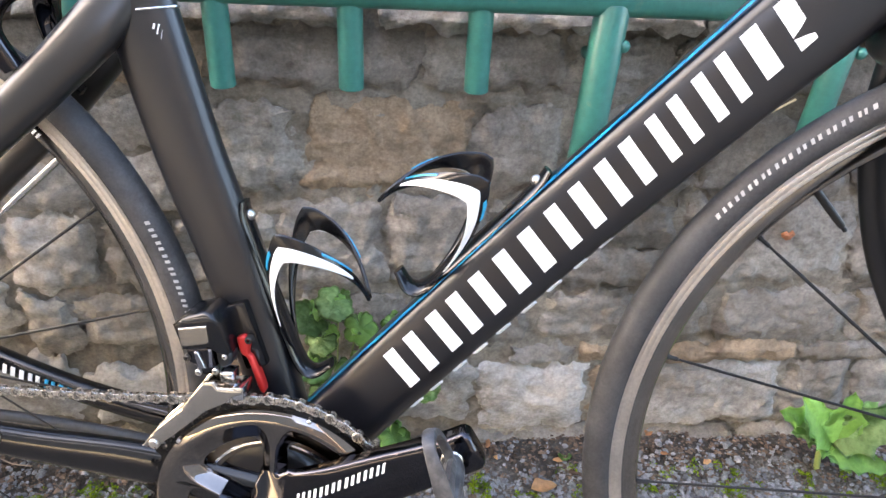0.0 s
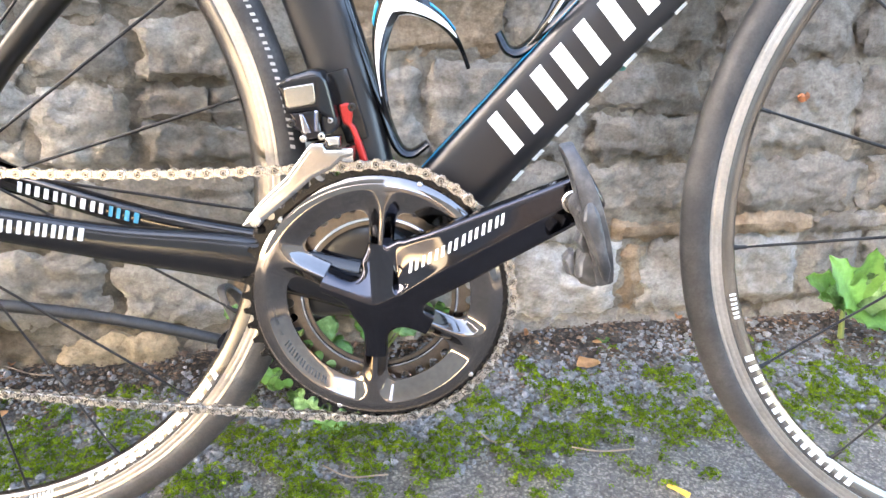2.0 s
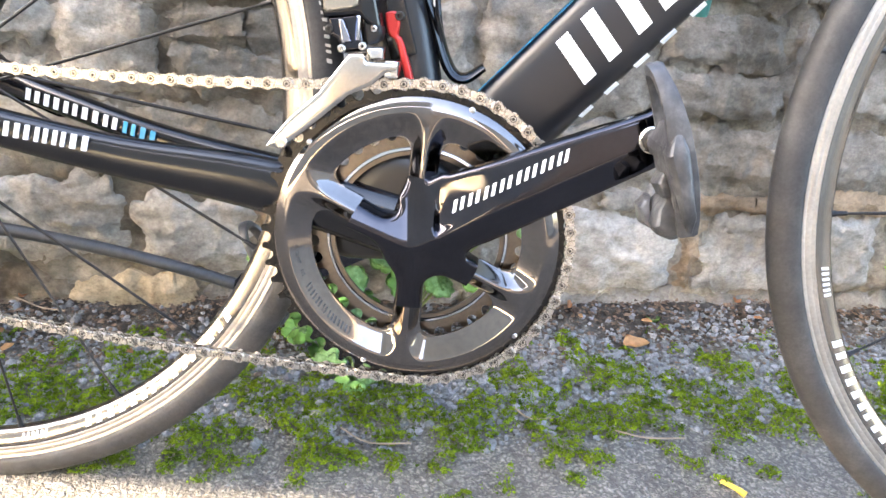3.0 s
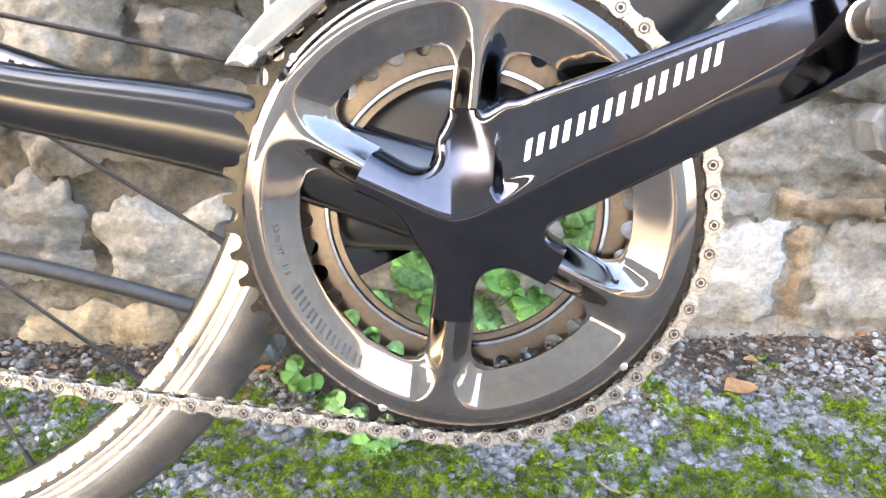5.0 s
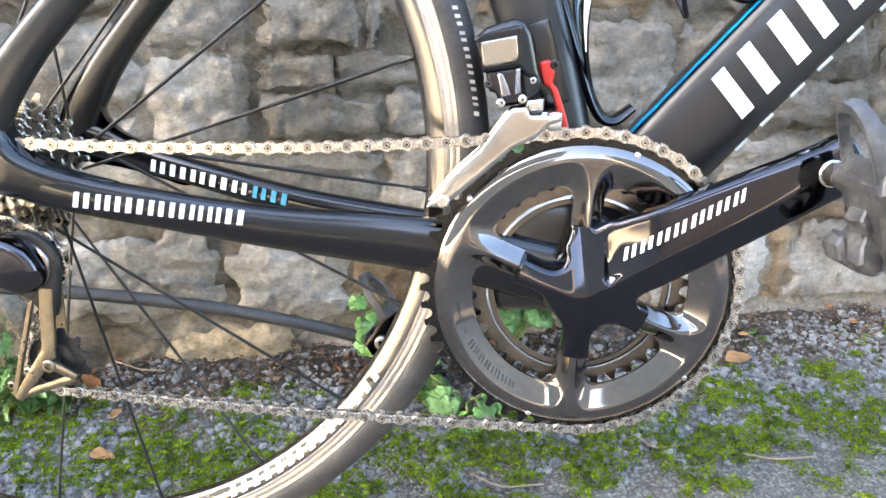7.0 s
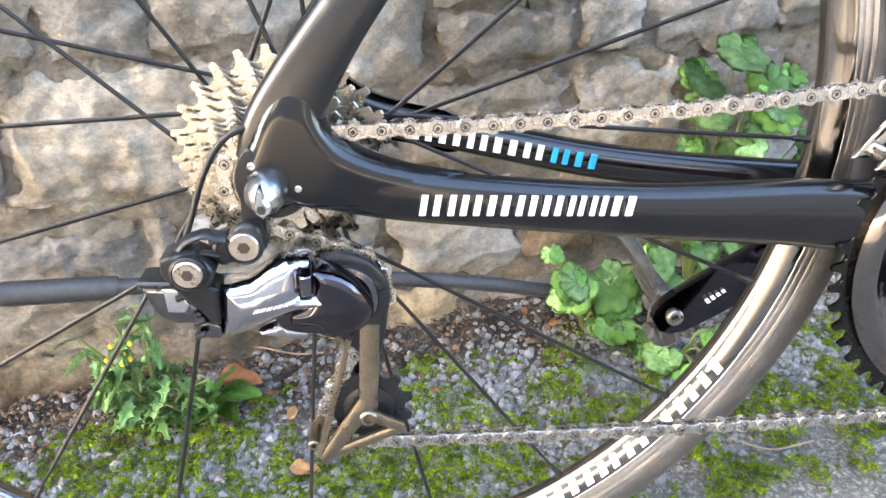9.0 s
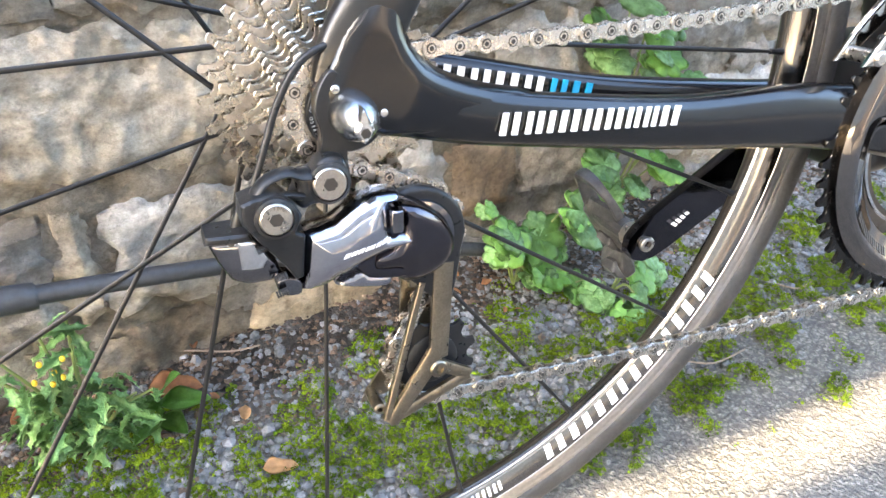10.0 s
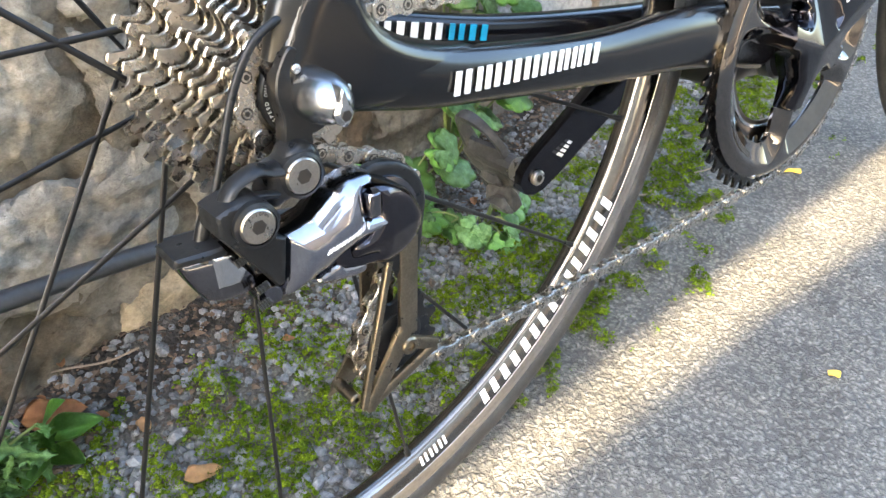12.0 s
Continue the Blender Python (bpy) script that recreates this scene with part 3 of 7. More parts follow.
    for i in range(33):
        q = 0.50 + 0.485 * i / 32
        c = -0.1137 - 0.004 * max(0, (q - 0.8) / 0.2)
        h = 0.0312 + 0.0018 * max(0, (q - 0.75) / 0.2)
        cur = [bm.verts.new(dt(q, c + h * 1.004, -0.0085)), bm.verts.new(dt(q, c + h * 0.980, -0.0130))]
        if prev:
            bm.faces.new((prev[0], prev[1], cur[1], cur[0]))
        prev = cur
    bmesh.ops.solidify(bm, geom=bm.faces[:], thickness=0.0004)
    part("blue_stripe", bm, BLUE, tube_d)
    return tube_d


TUBE_D = build_frame()


def slanted_marks(parent, label, place, length, height, widths, slant, m, gap=0.16, thick=0.0004):
    """Lettering reduced to slanted bars. place(s, n) gives the spot at s along and n across the line of marks, and a lift outwards."""
    total = sum(widths) + gap * (len(widths) - 1)
    k = length / total
    at = 0.0
    for w in widths:
        bm = bmesh.new()
        w0, w1 = at * k, (at + w) * k
        full = w1 - w0
        spans = [(w0, w0 + full * 0.27, 0.0, 1.0), (w0 + full * 0.56, w0 + full * 0.83, 0.0, 1.0)] if w > 0.6 else [(w0 + full * 0.1, w0 + full * 0.75, 0.0, 1.0)]
        for a, b, lo, hi in spans:
            cols = max(1, int((b - a) / 0.004))
            vs = []
            for lift in (thick, -0.0006):
                grid = []
                for i in range(cols + 1):
                    for f in (lo, hi):
                        s = a + (b - a) * i / cols + slant * (f - 0.5) * height
                        grid.append(bm.verts.new(place(s, (f - 0.5) * height, lift)))
                vs.append(grid)
            top, bot = vs
            for i in range(cols):
                p = [2 * i, 2 * i + 1, 2 * i + 3, 2 * i + 2]
                bm.faces.new([top[j] for j in p])
                bm.faces.new([bot[j] for j in p[::-1]])
            rim = [2 * i for i in range(cols + 1)] + [2 * i + 1 for i in range(cols, -1, -1)]
            for i in range(len(rim)):
                a_, b_ = rim[i], rim[(i + 1) % len(rim)]
                bm.faces.new((top[a_], top[b_], bot[b_], bot[a_]))
        part("lettering_mark", bm, m, parent, label)
        at += w + gap


def mark_down_tube():
    slanted_marks(TUBE_D, "white slanted lettering mark", lambda s, n, k: dt(0.618 + s, -0.1115 + n, -0.0188 - k), 0.385, 0.034,
                  (1.0, 0.45, 1.1, 1.15, 1.05, 1.0, 0.85, 0.85, 1.2), 0.12, WHITE)



def edge_spot(s, n, k):
    f = n / 0.004 + 0.5
    return dt(0.600 + s, -0.1140 - 0.0282 - 0.0028 * f - 0.7 * k, -0.0120 + 0.0044 * f - 0.6 * k)


mark_down_tube()
slanted_marks(TUBE_D, "white lettering mark on the lower edge", edge_spot, 0.40, 0.004, (1.0, 0.45, 1.1, 1.15, 1.05, 1.0, 0.85, 0.85, 1.2), 0.2, WHITE, 0.16, 0.0010)


def stay_spot(z0, slope, x0, y0, yslope, out):
    def f(s, n, k):
        return (x0 + s, y0 + yslope * s + out * k, z0 + slope * s + n)
    return f


slanted_marks(BIKE, "white slanted lettering mark", stay_spot(0.3257, -0.125, 0.072, -0.0698, 0.128, -1), 0.107, 0.0100,
              (1.0, 0.4, 1.0, 1.1, 1.0, 1.0, 0.85, 0.85, 1.2), 0.2, WHITE)
slanted_marks(BIKE, "white slanted lettering mark", stay_spot(0.3275, -0.212, 0.074, 0.0435, -0.095, -1), 0.079, 0.0095, (1.1, 1.2, 1.1, 1.3, 1.1), 0.2, WHITE)
slanted_marks(BIKE, "blue slanted lettering mark", stay_spot(0.3100, -0.212, 0.156, 0.0357, -0.095, -1), 0.029, 0.0095, (0.9, 1.1), 0.2, BLUE)


def build_wheel(name, hub, spokes, first, rear):
    w = new(name)
    w.parent = BIKE
    w["label"] = "silver and black rim with a black road tyre and dark spokes"
    # tyre
    bm = bmesh.new()
    prof = []
    for i in range(17):
        a = math.pi * (-0.16 + 1.32 * i / 16)
        prof.append((0.3240 + 0.0138 * math.sin(a), -0.0127 * math.cos(a)))
    prof += [(0.3165, 0.0098), (0.3165, -0.0098)]
    lathe(bm, prof, hub, 128)
    part("tyre", bm, RUBBER, w, "black road tyre with dusty sidewall")
    bm = bmesh.new()
    side = [(0.3172, 0.0102), (0.3169, 0.0110), (0.3148, 0.01089), (0.3145, 0.01073), (0.3142, 0.01086), (0.3105, 0.01066), (0.3101, 0.01050), (0.3097, 0.01062), (0.3072, 0.0104), (0.3068, 0.0098)]
    lathe(bm, [(r, -y) for r, y in side] + side[::-1], hub, 160)
    part("brake_track", bm, BRAKE, w, "machined aluminium braking surface")
    bm = bmesh.new()
    half = [(0.3072, 0.0101), (0.3052, 0.0100), (0.3030, 0.0095), (0.3005, 0.0087), (0.2980, 0.0076), (0.2957, 0.0061), (0.2938, 0.0038), (0.2930, 0.0015)]
    prof = [(r, -y) for r, y in half] + half[::-1]
    lathe(bm, prof, hub, 160)
    part("rim", bm, RIM_M, w, "dark carbon laminate rim")
    # white rim lettering reduced to bars
    def arc_spot(a0, r0):
        return lambda s, n, k: (hub[0] + (r0 + n) * math.cos(a0 - s / r0), -k - float(np.interp(r0 + n, [q[0] for q in half[::-1]], [q[1] for q in half[::-1]])), hub[1] + (r0 + n) * math.sin(a0 - s / r0))
    starts = (-31.5, -151.5, 88.5) if rear else (-121.7, 118.3, -1.7)
    for a in starts:
        slanted_marks(w, "white rim lettering mark", arc_spot(radians(a), 0.3000), 0.168, 0.0080, (1.1, 1.1, 1.0, 1.1, 0.4, 1.1, 1.1, 1.0), 0.3, WHITE, 0.16, 0.0008)
        slanted_marks(w, "white rim lettering mark", arc_spot(radians(a - 38.5), 0.3000), 0.024, 0.0055, (1, 1, 1), 0.2, WHITE, 0.16, 0.0007)
    # hub
    bm = bmesh.new()
    if rear:
        lathe(bm, [(0.0001, -0.064), (0.010, -0.064), (0.010, -0.022), (0.026, -0.021), (0.026, -0.018), (0.013, -0.014), (0.012, 0.026), (0.022, 0.032), (0.022, 0.035), (0.010, 0.038), (0.010, 0.064), (0.0001, 0.064)], hub, 40)
    else:
        lathe(bm, [(0.0001, -0.048), (0.008, -0.048), (0.012, -0.040), (0.019, -0.037), (0.019, -0.034), (0.011, -0.030), (0.011, 0.030), (0.019, 0.034), (0.019, 0.037), (0.012, 0.040), (0.008, 0.048), (0.0001, 0.048)], hub, 40)
    part("hub", bm, CARBON_GLOSS, w)
    # spokes, bladed, and their nipples
    for i in range(spokes):
        a = radians(first + 360 / spokes * i)
        side = -1 if i % 2 == 0 else 1
        if rear:
            fr, fy, lead = (0.0245, -0.0195, (-75 if (i // 2) % 2 else 75)) if side < 0 else (0.0205, 0.0335, (75 if (i // 2) % 2 else -75))
        else:
            fr, fy, lead = 0.018, side * 0.0355, 0
        b = a + radians(lead)
        p0 = Vector((hub[0] + fr * math.cos(b), fy, hub[1] + fr * math.sin(b)))
        p1 = Vector((hub[0] + 0.2935 * math.cos(a), side * 0.0015, hub[1] + 0.2935 * math.sin(a)))
        d = (p1 - p0).normalized()
        n = Vector((0, 1, 0)).cross(d).normalized()
        v = d.cross(n)
        bm = bmesh.new()
        rings = []
        for t, hw, ht in ((0, 0.001, 0.001), (0.06, 0.001, 0.001), (0.1, 0.0013, 0.0006), (0.9, 0.0013, 0.0006), (0.94, 0.001, 0.001), (1, 0.001, 0.001)):
            rings.append(ring_of(bm, p0.lerp(p1, t), n * hw, v * ht, 8))
        skin(bm, rings)
        sp = part("spoke", bm, SPOKE_M, w)
        bm = bmesh.new()
        rings = [ring_of(bm, p1 - d * q, n * r, v * r, 8) for q, r in ((-0.002, 0.0024), (0.002, 0.0024), (0.003, 0.0018), (0.010, 0.0017), (0.0105, 0.0012))]
        skin(bm, rings)
        part("nipple", bm, SPOKE_M, w, "black spoke nipple")
    return w


WHEEL_R = build_wheel("rear_wheel", HUB_R, 20, -3.0, True)
WHEEL_F = build_wheel("front_wheel", HUB_F, 16, 188.2, False)


def toothed(teeth, r_root, r_tip, inner, y0, y1, centre, phase=0.0, width=0.55):
    """A sprocket: a toothed annulus with thickness."""
    bm = bmesh.new()
    outline = []
    for i in range(teeth):
        a = phase + 2 * math.pi * i / teeth
        st = 2 * math.pi / teeth
        seat = min(0.0039, (r_tip - r_root) * 0.68)
        pitch = r_root + seat
        for off in (0.0, 0.1, 0.2, 0.27, 0.30):
            outline.append((pitch - math.sqrt(max(0.0, seat ** 2 - (off / 0.305 * seat) ** 2)), a + (off - 0.5) * st))
        outline += [(r_tip - 0.0003, a - 0.13 * st), (r_tip, a - 0.06 * st), (r_tip, a + 0.06 * st), (r_tip - 0.0003, a + 0.13 * st)]
        for off in (0.30, 0.27, 0.2, 0.1):
            outline.append((pitch - math.sqrt(max(0.0, seat ** 2 - (off / 0.305 * seat) ** 2)), a + (0.5 - off) * st))
    k = len(outline)
    loops = []
    for y, shrink in ((y0, 0.0004), (y0 + (y1 - y0) * 0.3, 0), (y1, 0)):
        loops.append([bm.verts.new((centre[0] + (r - shrink) * math.cos(a), y, centre[1] + (r - shrink) * math.sin(a))) for r, a in outline])
    inn = [[bm.verts.new((centre[0] + inner * math.cos(a), y, centre[1] + inner * math.sin(a))) for r, a in outline] for y in (y1, y0)]
    seq = loops + inn
    for p, q in zip(seq, seq[1:] + seq[:1]):
        for i in range(k):
            j = (i + 1) % k
            bm.faces.new((p[i], p[j], q[j], q[i]))
    return bm


def build_cassette():
    c = new("cassette")
    c.parent = BIKE
    c["label"] = "stack of nickel-plated steel sprockets on the rear hub"
    teeth = (11, 12, 13, 14, 15, 16, 17, 19, 21, 23, 25)
    for i, z in enumerate(teeth):
        y = -0.0600 + i * 0.00372
        r = 0.00635 / math.sin(math.pi / z)
        part("sprocket", toothed(z, r - 0.0032, r + 0.0040, max(0.0125, r - 0.0125), y - 0.0008, y + 0.0008, COGS, 0.11 * i), COG_M, c)
        bm = bmesh.new()
        lathe(bm, [(max(0.0135, r - 0.010), y + 0.0008), (max(0.0135, r - 0.010), y + 0.0029), (0.012, y + 0.0029), (0.012, y + 0.0008)], COGS, 36)
        part("spacer", bm, CHAIN_DARK, c)
    bm = bmesh.new()
    lathe(bm, [(0.0172, -0.0612), (0.0172, -0.0630), (0.0164, -0.0642), (0.0125, -0.0642), (0.0115, -0.0625), (0.0115, -0.0612)], COGS, 40)
    part("lockring", bm, PLASTIC, c, "dark lockring with small white writing")
    return c


CASSETTE = build_cassette()

# ---- crankset ----
CRANK_ANGLE = radians(31.3)
RING_Y = -0.046
ARMS = (88.0, 157.0, -92.0, -23.0)
CRANKSET = new("crankset")
CRANKSET.parent = BIKE
CRANKSET["label"] = "dark polished crankset with two chainrings"


def arm_offset(a, r):
    """Distance across from the nearest spider arm."""
    best = min(abs((a - b + 180) % 360 - 180) for b in ARMS)
    return r * math.sin(radians(min(best, 90)))


R_HUB, R_JOINT, R_WIN, R_RIM = 0.0355, 0.0455, 0.0722, 0.0972
HALF = 0.0098


def fillet(d, rho):
    """Extra half width of an arm at distance d from the circle that it runs into."""
    return 0.0 if d >= rho else rho - math.sqrt(max(0.0, rho * rho - (rho - d) ** 2))


def window_gap(a, r):
    """Distance of a spot on the face from the nearest window's edge, stretched across the arms."""
    rho = 0.011
    p = max(r - R_WIN, R_HUB - r) + rho
    q = (HALF - arm_offset(a, r)) * 1.75 + rho
    return max(0.0, min(max(p, q), 0.0) + math.hypot(max(p, 0), max(q, 0)) - rho)


def soft_step(f, k=0.06):
    """Rises to 1 and bends over in a tight crease."""
    d = 1 - f
    return 1 - (d + math.sqrt(d * d + k * k)) / 2 if f < 1.6 else 1 - (d + math.sqrt(d * d + k * k)) / 2


def face_ring(a, r):
    top = -0.0566 + 0.0020 * ease((r - 0.045) / 0.04)
    if r > 0.0870:
        top += 0.0052 * ((r - 0.0870) / 0.0115) ** 1.9
    g = soft_step(window_gap(a, r) / 0.0150)
    g = max(0.0, g) ** 1.15
    return -0.0472 + (top + 0.0472) * g


def face_mesh(bm, face, rings, arms, r0, r1, wide0, wide1, back):
    """A turned face with arms: full turns at the radii in rings, then strips between r0 and r1 for each arm, closed behind."""
    k = 288
    full = []
    for r in rings:
        full.append([bm.verts.new((BB[0] + r * math.cos(2 * math.pi * i / k), face(360 * i / k, r), BB[1] + r * math.sin(2 * math.pi * i / k))) for i in range(k)])
    for p, q in zip(full, full[1:]):
        for i in range(k):
            bm.faces.new((p[i], q[i], q[(i + 1) % k], p[(i + 1) % k]))
    for p in (full[0], full[-1]):
        w = [bm.verts.new((v.co.x, back, v.co.z)) for v in p]
        for i in range(k):
            bm.faces.new((p[i], p[(i + 1) % k], w[(i + 1) % k], w[i]))
    for arm in arms:
        m, c = 16, 28
        grid = []
        for j in range(m + 1):
            r = r0 + (r1 - r0) * j / m
            half = HALF + fillet(r - r0, wide0) + fillet(r1 - r, wide1)
            row = []
            for i in range(c + 1):
                a = arm + math.degrees(math.asin(min(0.99, half * (2 * i / c - 1) / r)))
                if any(abs(r - q) < 1e-9 for q in rings):
                    a = round(a / (360 / k)) * (360 / k)
                row.append(bm.verts.new((BB[0] + r * math.cos(radians(a)), face(a, r), BB[1] + r * math.sin(radians(a)))))
            grid.append(row)
        for p, q in zip(grid, grid[1:]):
            for i in range(c):
                bm.faces.new((p[i], q[i], q[i + 1], p[i + 1]))
        for i in (0, c):
            w = [bm.verts.new((g[i].co.x, back, g[i].co.z)) for g in grid]
            for j in range(m):
                bm.faces.new((grid[j][i], grid[j + 1][i], w[j + 1], w[j]))
    bmesh.ops.remove_doubles(bm, verts=bm.verts[:], dist=0.00003)
    bmesh.ops.recalc_face_normals(bm, faces=bm.faces[:])


def build_ring():
    bm = bmesh.new()
    face_mesh(bm, face_ring, [R_WIN + (R_RIM - R_WIN) * j / 26 for j in range(27)], ARMS, R_JOINT, R_WIN, 0.0, 0.012, -0.0447)
    ring = part("outer_chainring", bm, RING_M, CRANKSET, "large polished dark grey chainring with hollow face", angle=50)
    part("tooth_band", toothed(52, 0.1010, 0.1078, 0.0955, RING_Y - 0.0012, RING_Y + 0.0012, BB, 0.02), RING_DARK, ring)
    for a in (140.8, 71.7, -39.2, -108.3):
        bm = bmesh.new()
        disc(bm, (BB[0] + 0.0965 * math.cos(radians(a)), BB[1] + 0.0965 * math.sin(radians(a))), -0.0522, -0.046, 0.0020, 14, 0.0008)
        part("pin", bm, STEEL, ring, "small bright shift pin")
    inner = part("inner_chainring", toothed(36, 0.0690, 0.0755, 0.0575, -0.0390, -0.0368, BB, 0.05), mat("inner_ring_bronze_grey", (0.17, 0.142, 0.115), 0.28, 1.0, 0, 0.12, 400, 0.15), CRANKSET, "small dark chainring with a bright bevel")
    bm = bmesh.new()
    lathe(bm, [(0.0634, -0.0390), (0.0628, -0.0398), (0.0612, -0.0402), (0.0604, -0.0390)], BB, 96)
    part("bevel_ring", bm, ALU, inner, "bright bevel line")
    return ring


RING = build_ring()


# spider and drive-side arm are one forging: its plan in metres from the axle, s along the arm and n across it
ARM_C, ARM_S = math.cos(CRANK_ANGLE), math.sin(CRANK_ANGLE)


def forging_gap(x, z):
    """Signed distance to the forging's edge, negative inside, with fillets where the limbs meet."""
    r = math.hypot(x, z)
    s, n = x * ARM_C + z * ARM_S, -x * ARM_S + z * ARM_C
    ds = [r - 0.0215]
    for a, half in zip(ARMS, (0.0101, 0.0092, 0.0098, 0.0098)):
        ca, sa = math.cos(radians(a)), math.sin(radians(a))
        ds.append(max(abs(-x * sa + z * ca) - half, -(x * ca + z * sa)))
    top = float(np.interp(s, (0.0, 0.036, 0.080, 0.117, 0.150, 0.170), (0.0345, 0.0345, 0.0279, 0.0232, 0.0186, 0.0162)))
    ds.append(max(n - top, -n - 0.0183, -s + 0.006))
    k = 0.0070 - 0.0060 * ease((s - 0.028) / 0.030)
    low = min(ds)
    d = low - k * math.log(sum(math.exp(-(q - low) / k * 1.6) for q in ds)) / 1.6 + 0.0016 * min(1.0, max(0.0, 1 - (r - 0.03) / 0.02))
    tip = math.hypot(max(0.0, s - 0.1795), max(0.0, abs(n + 0.001) - 0.0100)) - 0.0075 if s > 0.1795 else -1
    if s > 0.060:
        return max(d, tip)
    return max(d, r - (R_JOINT - 0.0003) if not (s > 0.028 and -0.0195 < n < 0.0355) else -1)


def forging_outline():
    ring = []
    for i in range(6000):
        a = 2 * math.pi * i / 6000
        ca, sa = math.cos(a), math.sin(a)
        r = 0.012
        while forging_gap(r * ca, r * sa) < 0 and r < 0.2:
            r += 0.002
        lo, hi = r - 0.002, r
        for _ in range(12):
            mid = (lo + hi) / 2
            lo, hi = (mid, hi) if forging_gap(mid * ca, mid * sa) < 0 else (lo, mid)
        ring.append(Vector((lo * ca, lo * sa)))
    out = [ring[0]]
    for q in ring[1:]:
        gone = (q - out[-1]).length
        if gone < 0.0011:
            continue
        for i in range(1, int(gone / 0.0016) + 1):
            out.append(out[-1].lerp(q, i / (int(gone / 0.0016) + 1)))
        out.append(q)
    for _ in range(8):
        out = [q * 0.5 + (out[i - 1] + out[(i + 1) % len(out)]) * 0.25 if q.length < 0.043 else q for i, q in enumerate(out)]
    return [(BB[0] + q.x, BB[1] + q.y) for q in out]


def forging_lift(x, z):
    """How far the forging's front falls back from its crest: a crease runs down the rear limb to the axle and out along the arm."""
    x, z = x - BB[0], z - BB[1]
    s, n = x * ARM_C + z * ARM_S, -x * ARM_S + z * ARM_C
    ca, sa = math.cos(radians(160)), math.sin(radians(160))
    across = -(-x * sa + z * ca) + 0.001
    up = -math.log(math.exp(-n / 0.0025) + math.exp(-across / 0.0025)) * 0.0025
    fall = 0.40 * (math.sqrt(up * up + 0.0018 ** 2) - 0.0018) if up > 0 else 0.24 * (math.sqrt(up * up + 0.0018 ** 2) - 0.0018)
    y = fall * (1.0 if s < 0.02 else 1 - (0.62 if up > 0 else 0.22) * ease((s - 0.02) / 0.05)) - 0.0024 * ease((s - 0.02) / 0.06) - 0.0012 * ease((s - 0.08) / 0.08)
    # a sharp groove parts the letter panel from the hub
    start = 0.0176 + 0.58 * max(0.0, n - 0.004)
    groove = ease((s - start) / 0.0016) * math.exp(-max(0.0, s - start) / 0.0085) * ease((n + 0.0005) / 0.006) * (1 - ease((n - 0.005) / 0.027))
    return y + 0.0052 * groove


def build_spider():
    bm = bmesh.new()
    pillow(bm, forging_outline(), -0.0655, -0.0455, 0.0042, 0.0034, forging_lift, 0.00125,
           lambda x, z: not (0.0440 < math.hypot(x - BB[0], z - BB[1]) < 0.0455 and ((x - BB[0]) * ARM_C + (z - BB[1]) * ARM_S < 0.03 or (z - BB[1]) < -0.008)))
    for v in bm.verts:
        if abs(v.co.y + 0.0455) < 1e-6 and math.hypot(v.co.x - BB[0], v.co.z - BB[1]) > 0.050:
            v.co.y = -0.0560
    return part("spider", bm, CRANK_M, CRANKSET, "glossy black four-arm spider forged in one with the crank arm", angle=50)


FORGING = build_spider()


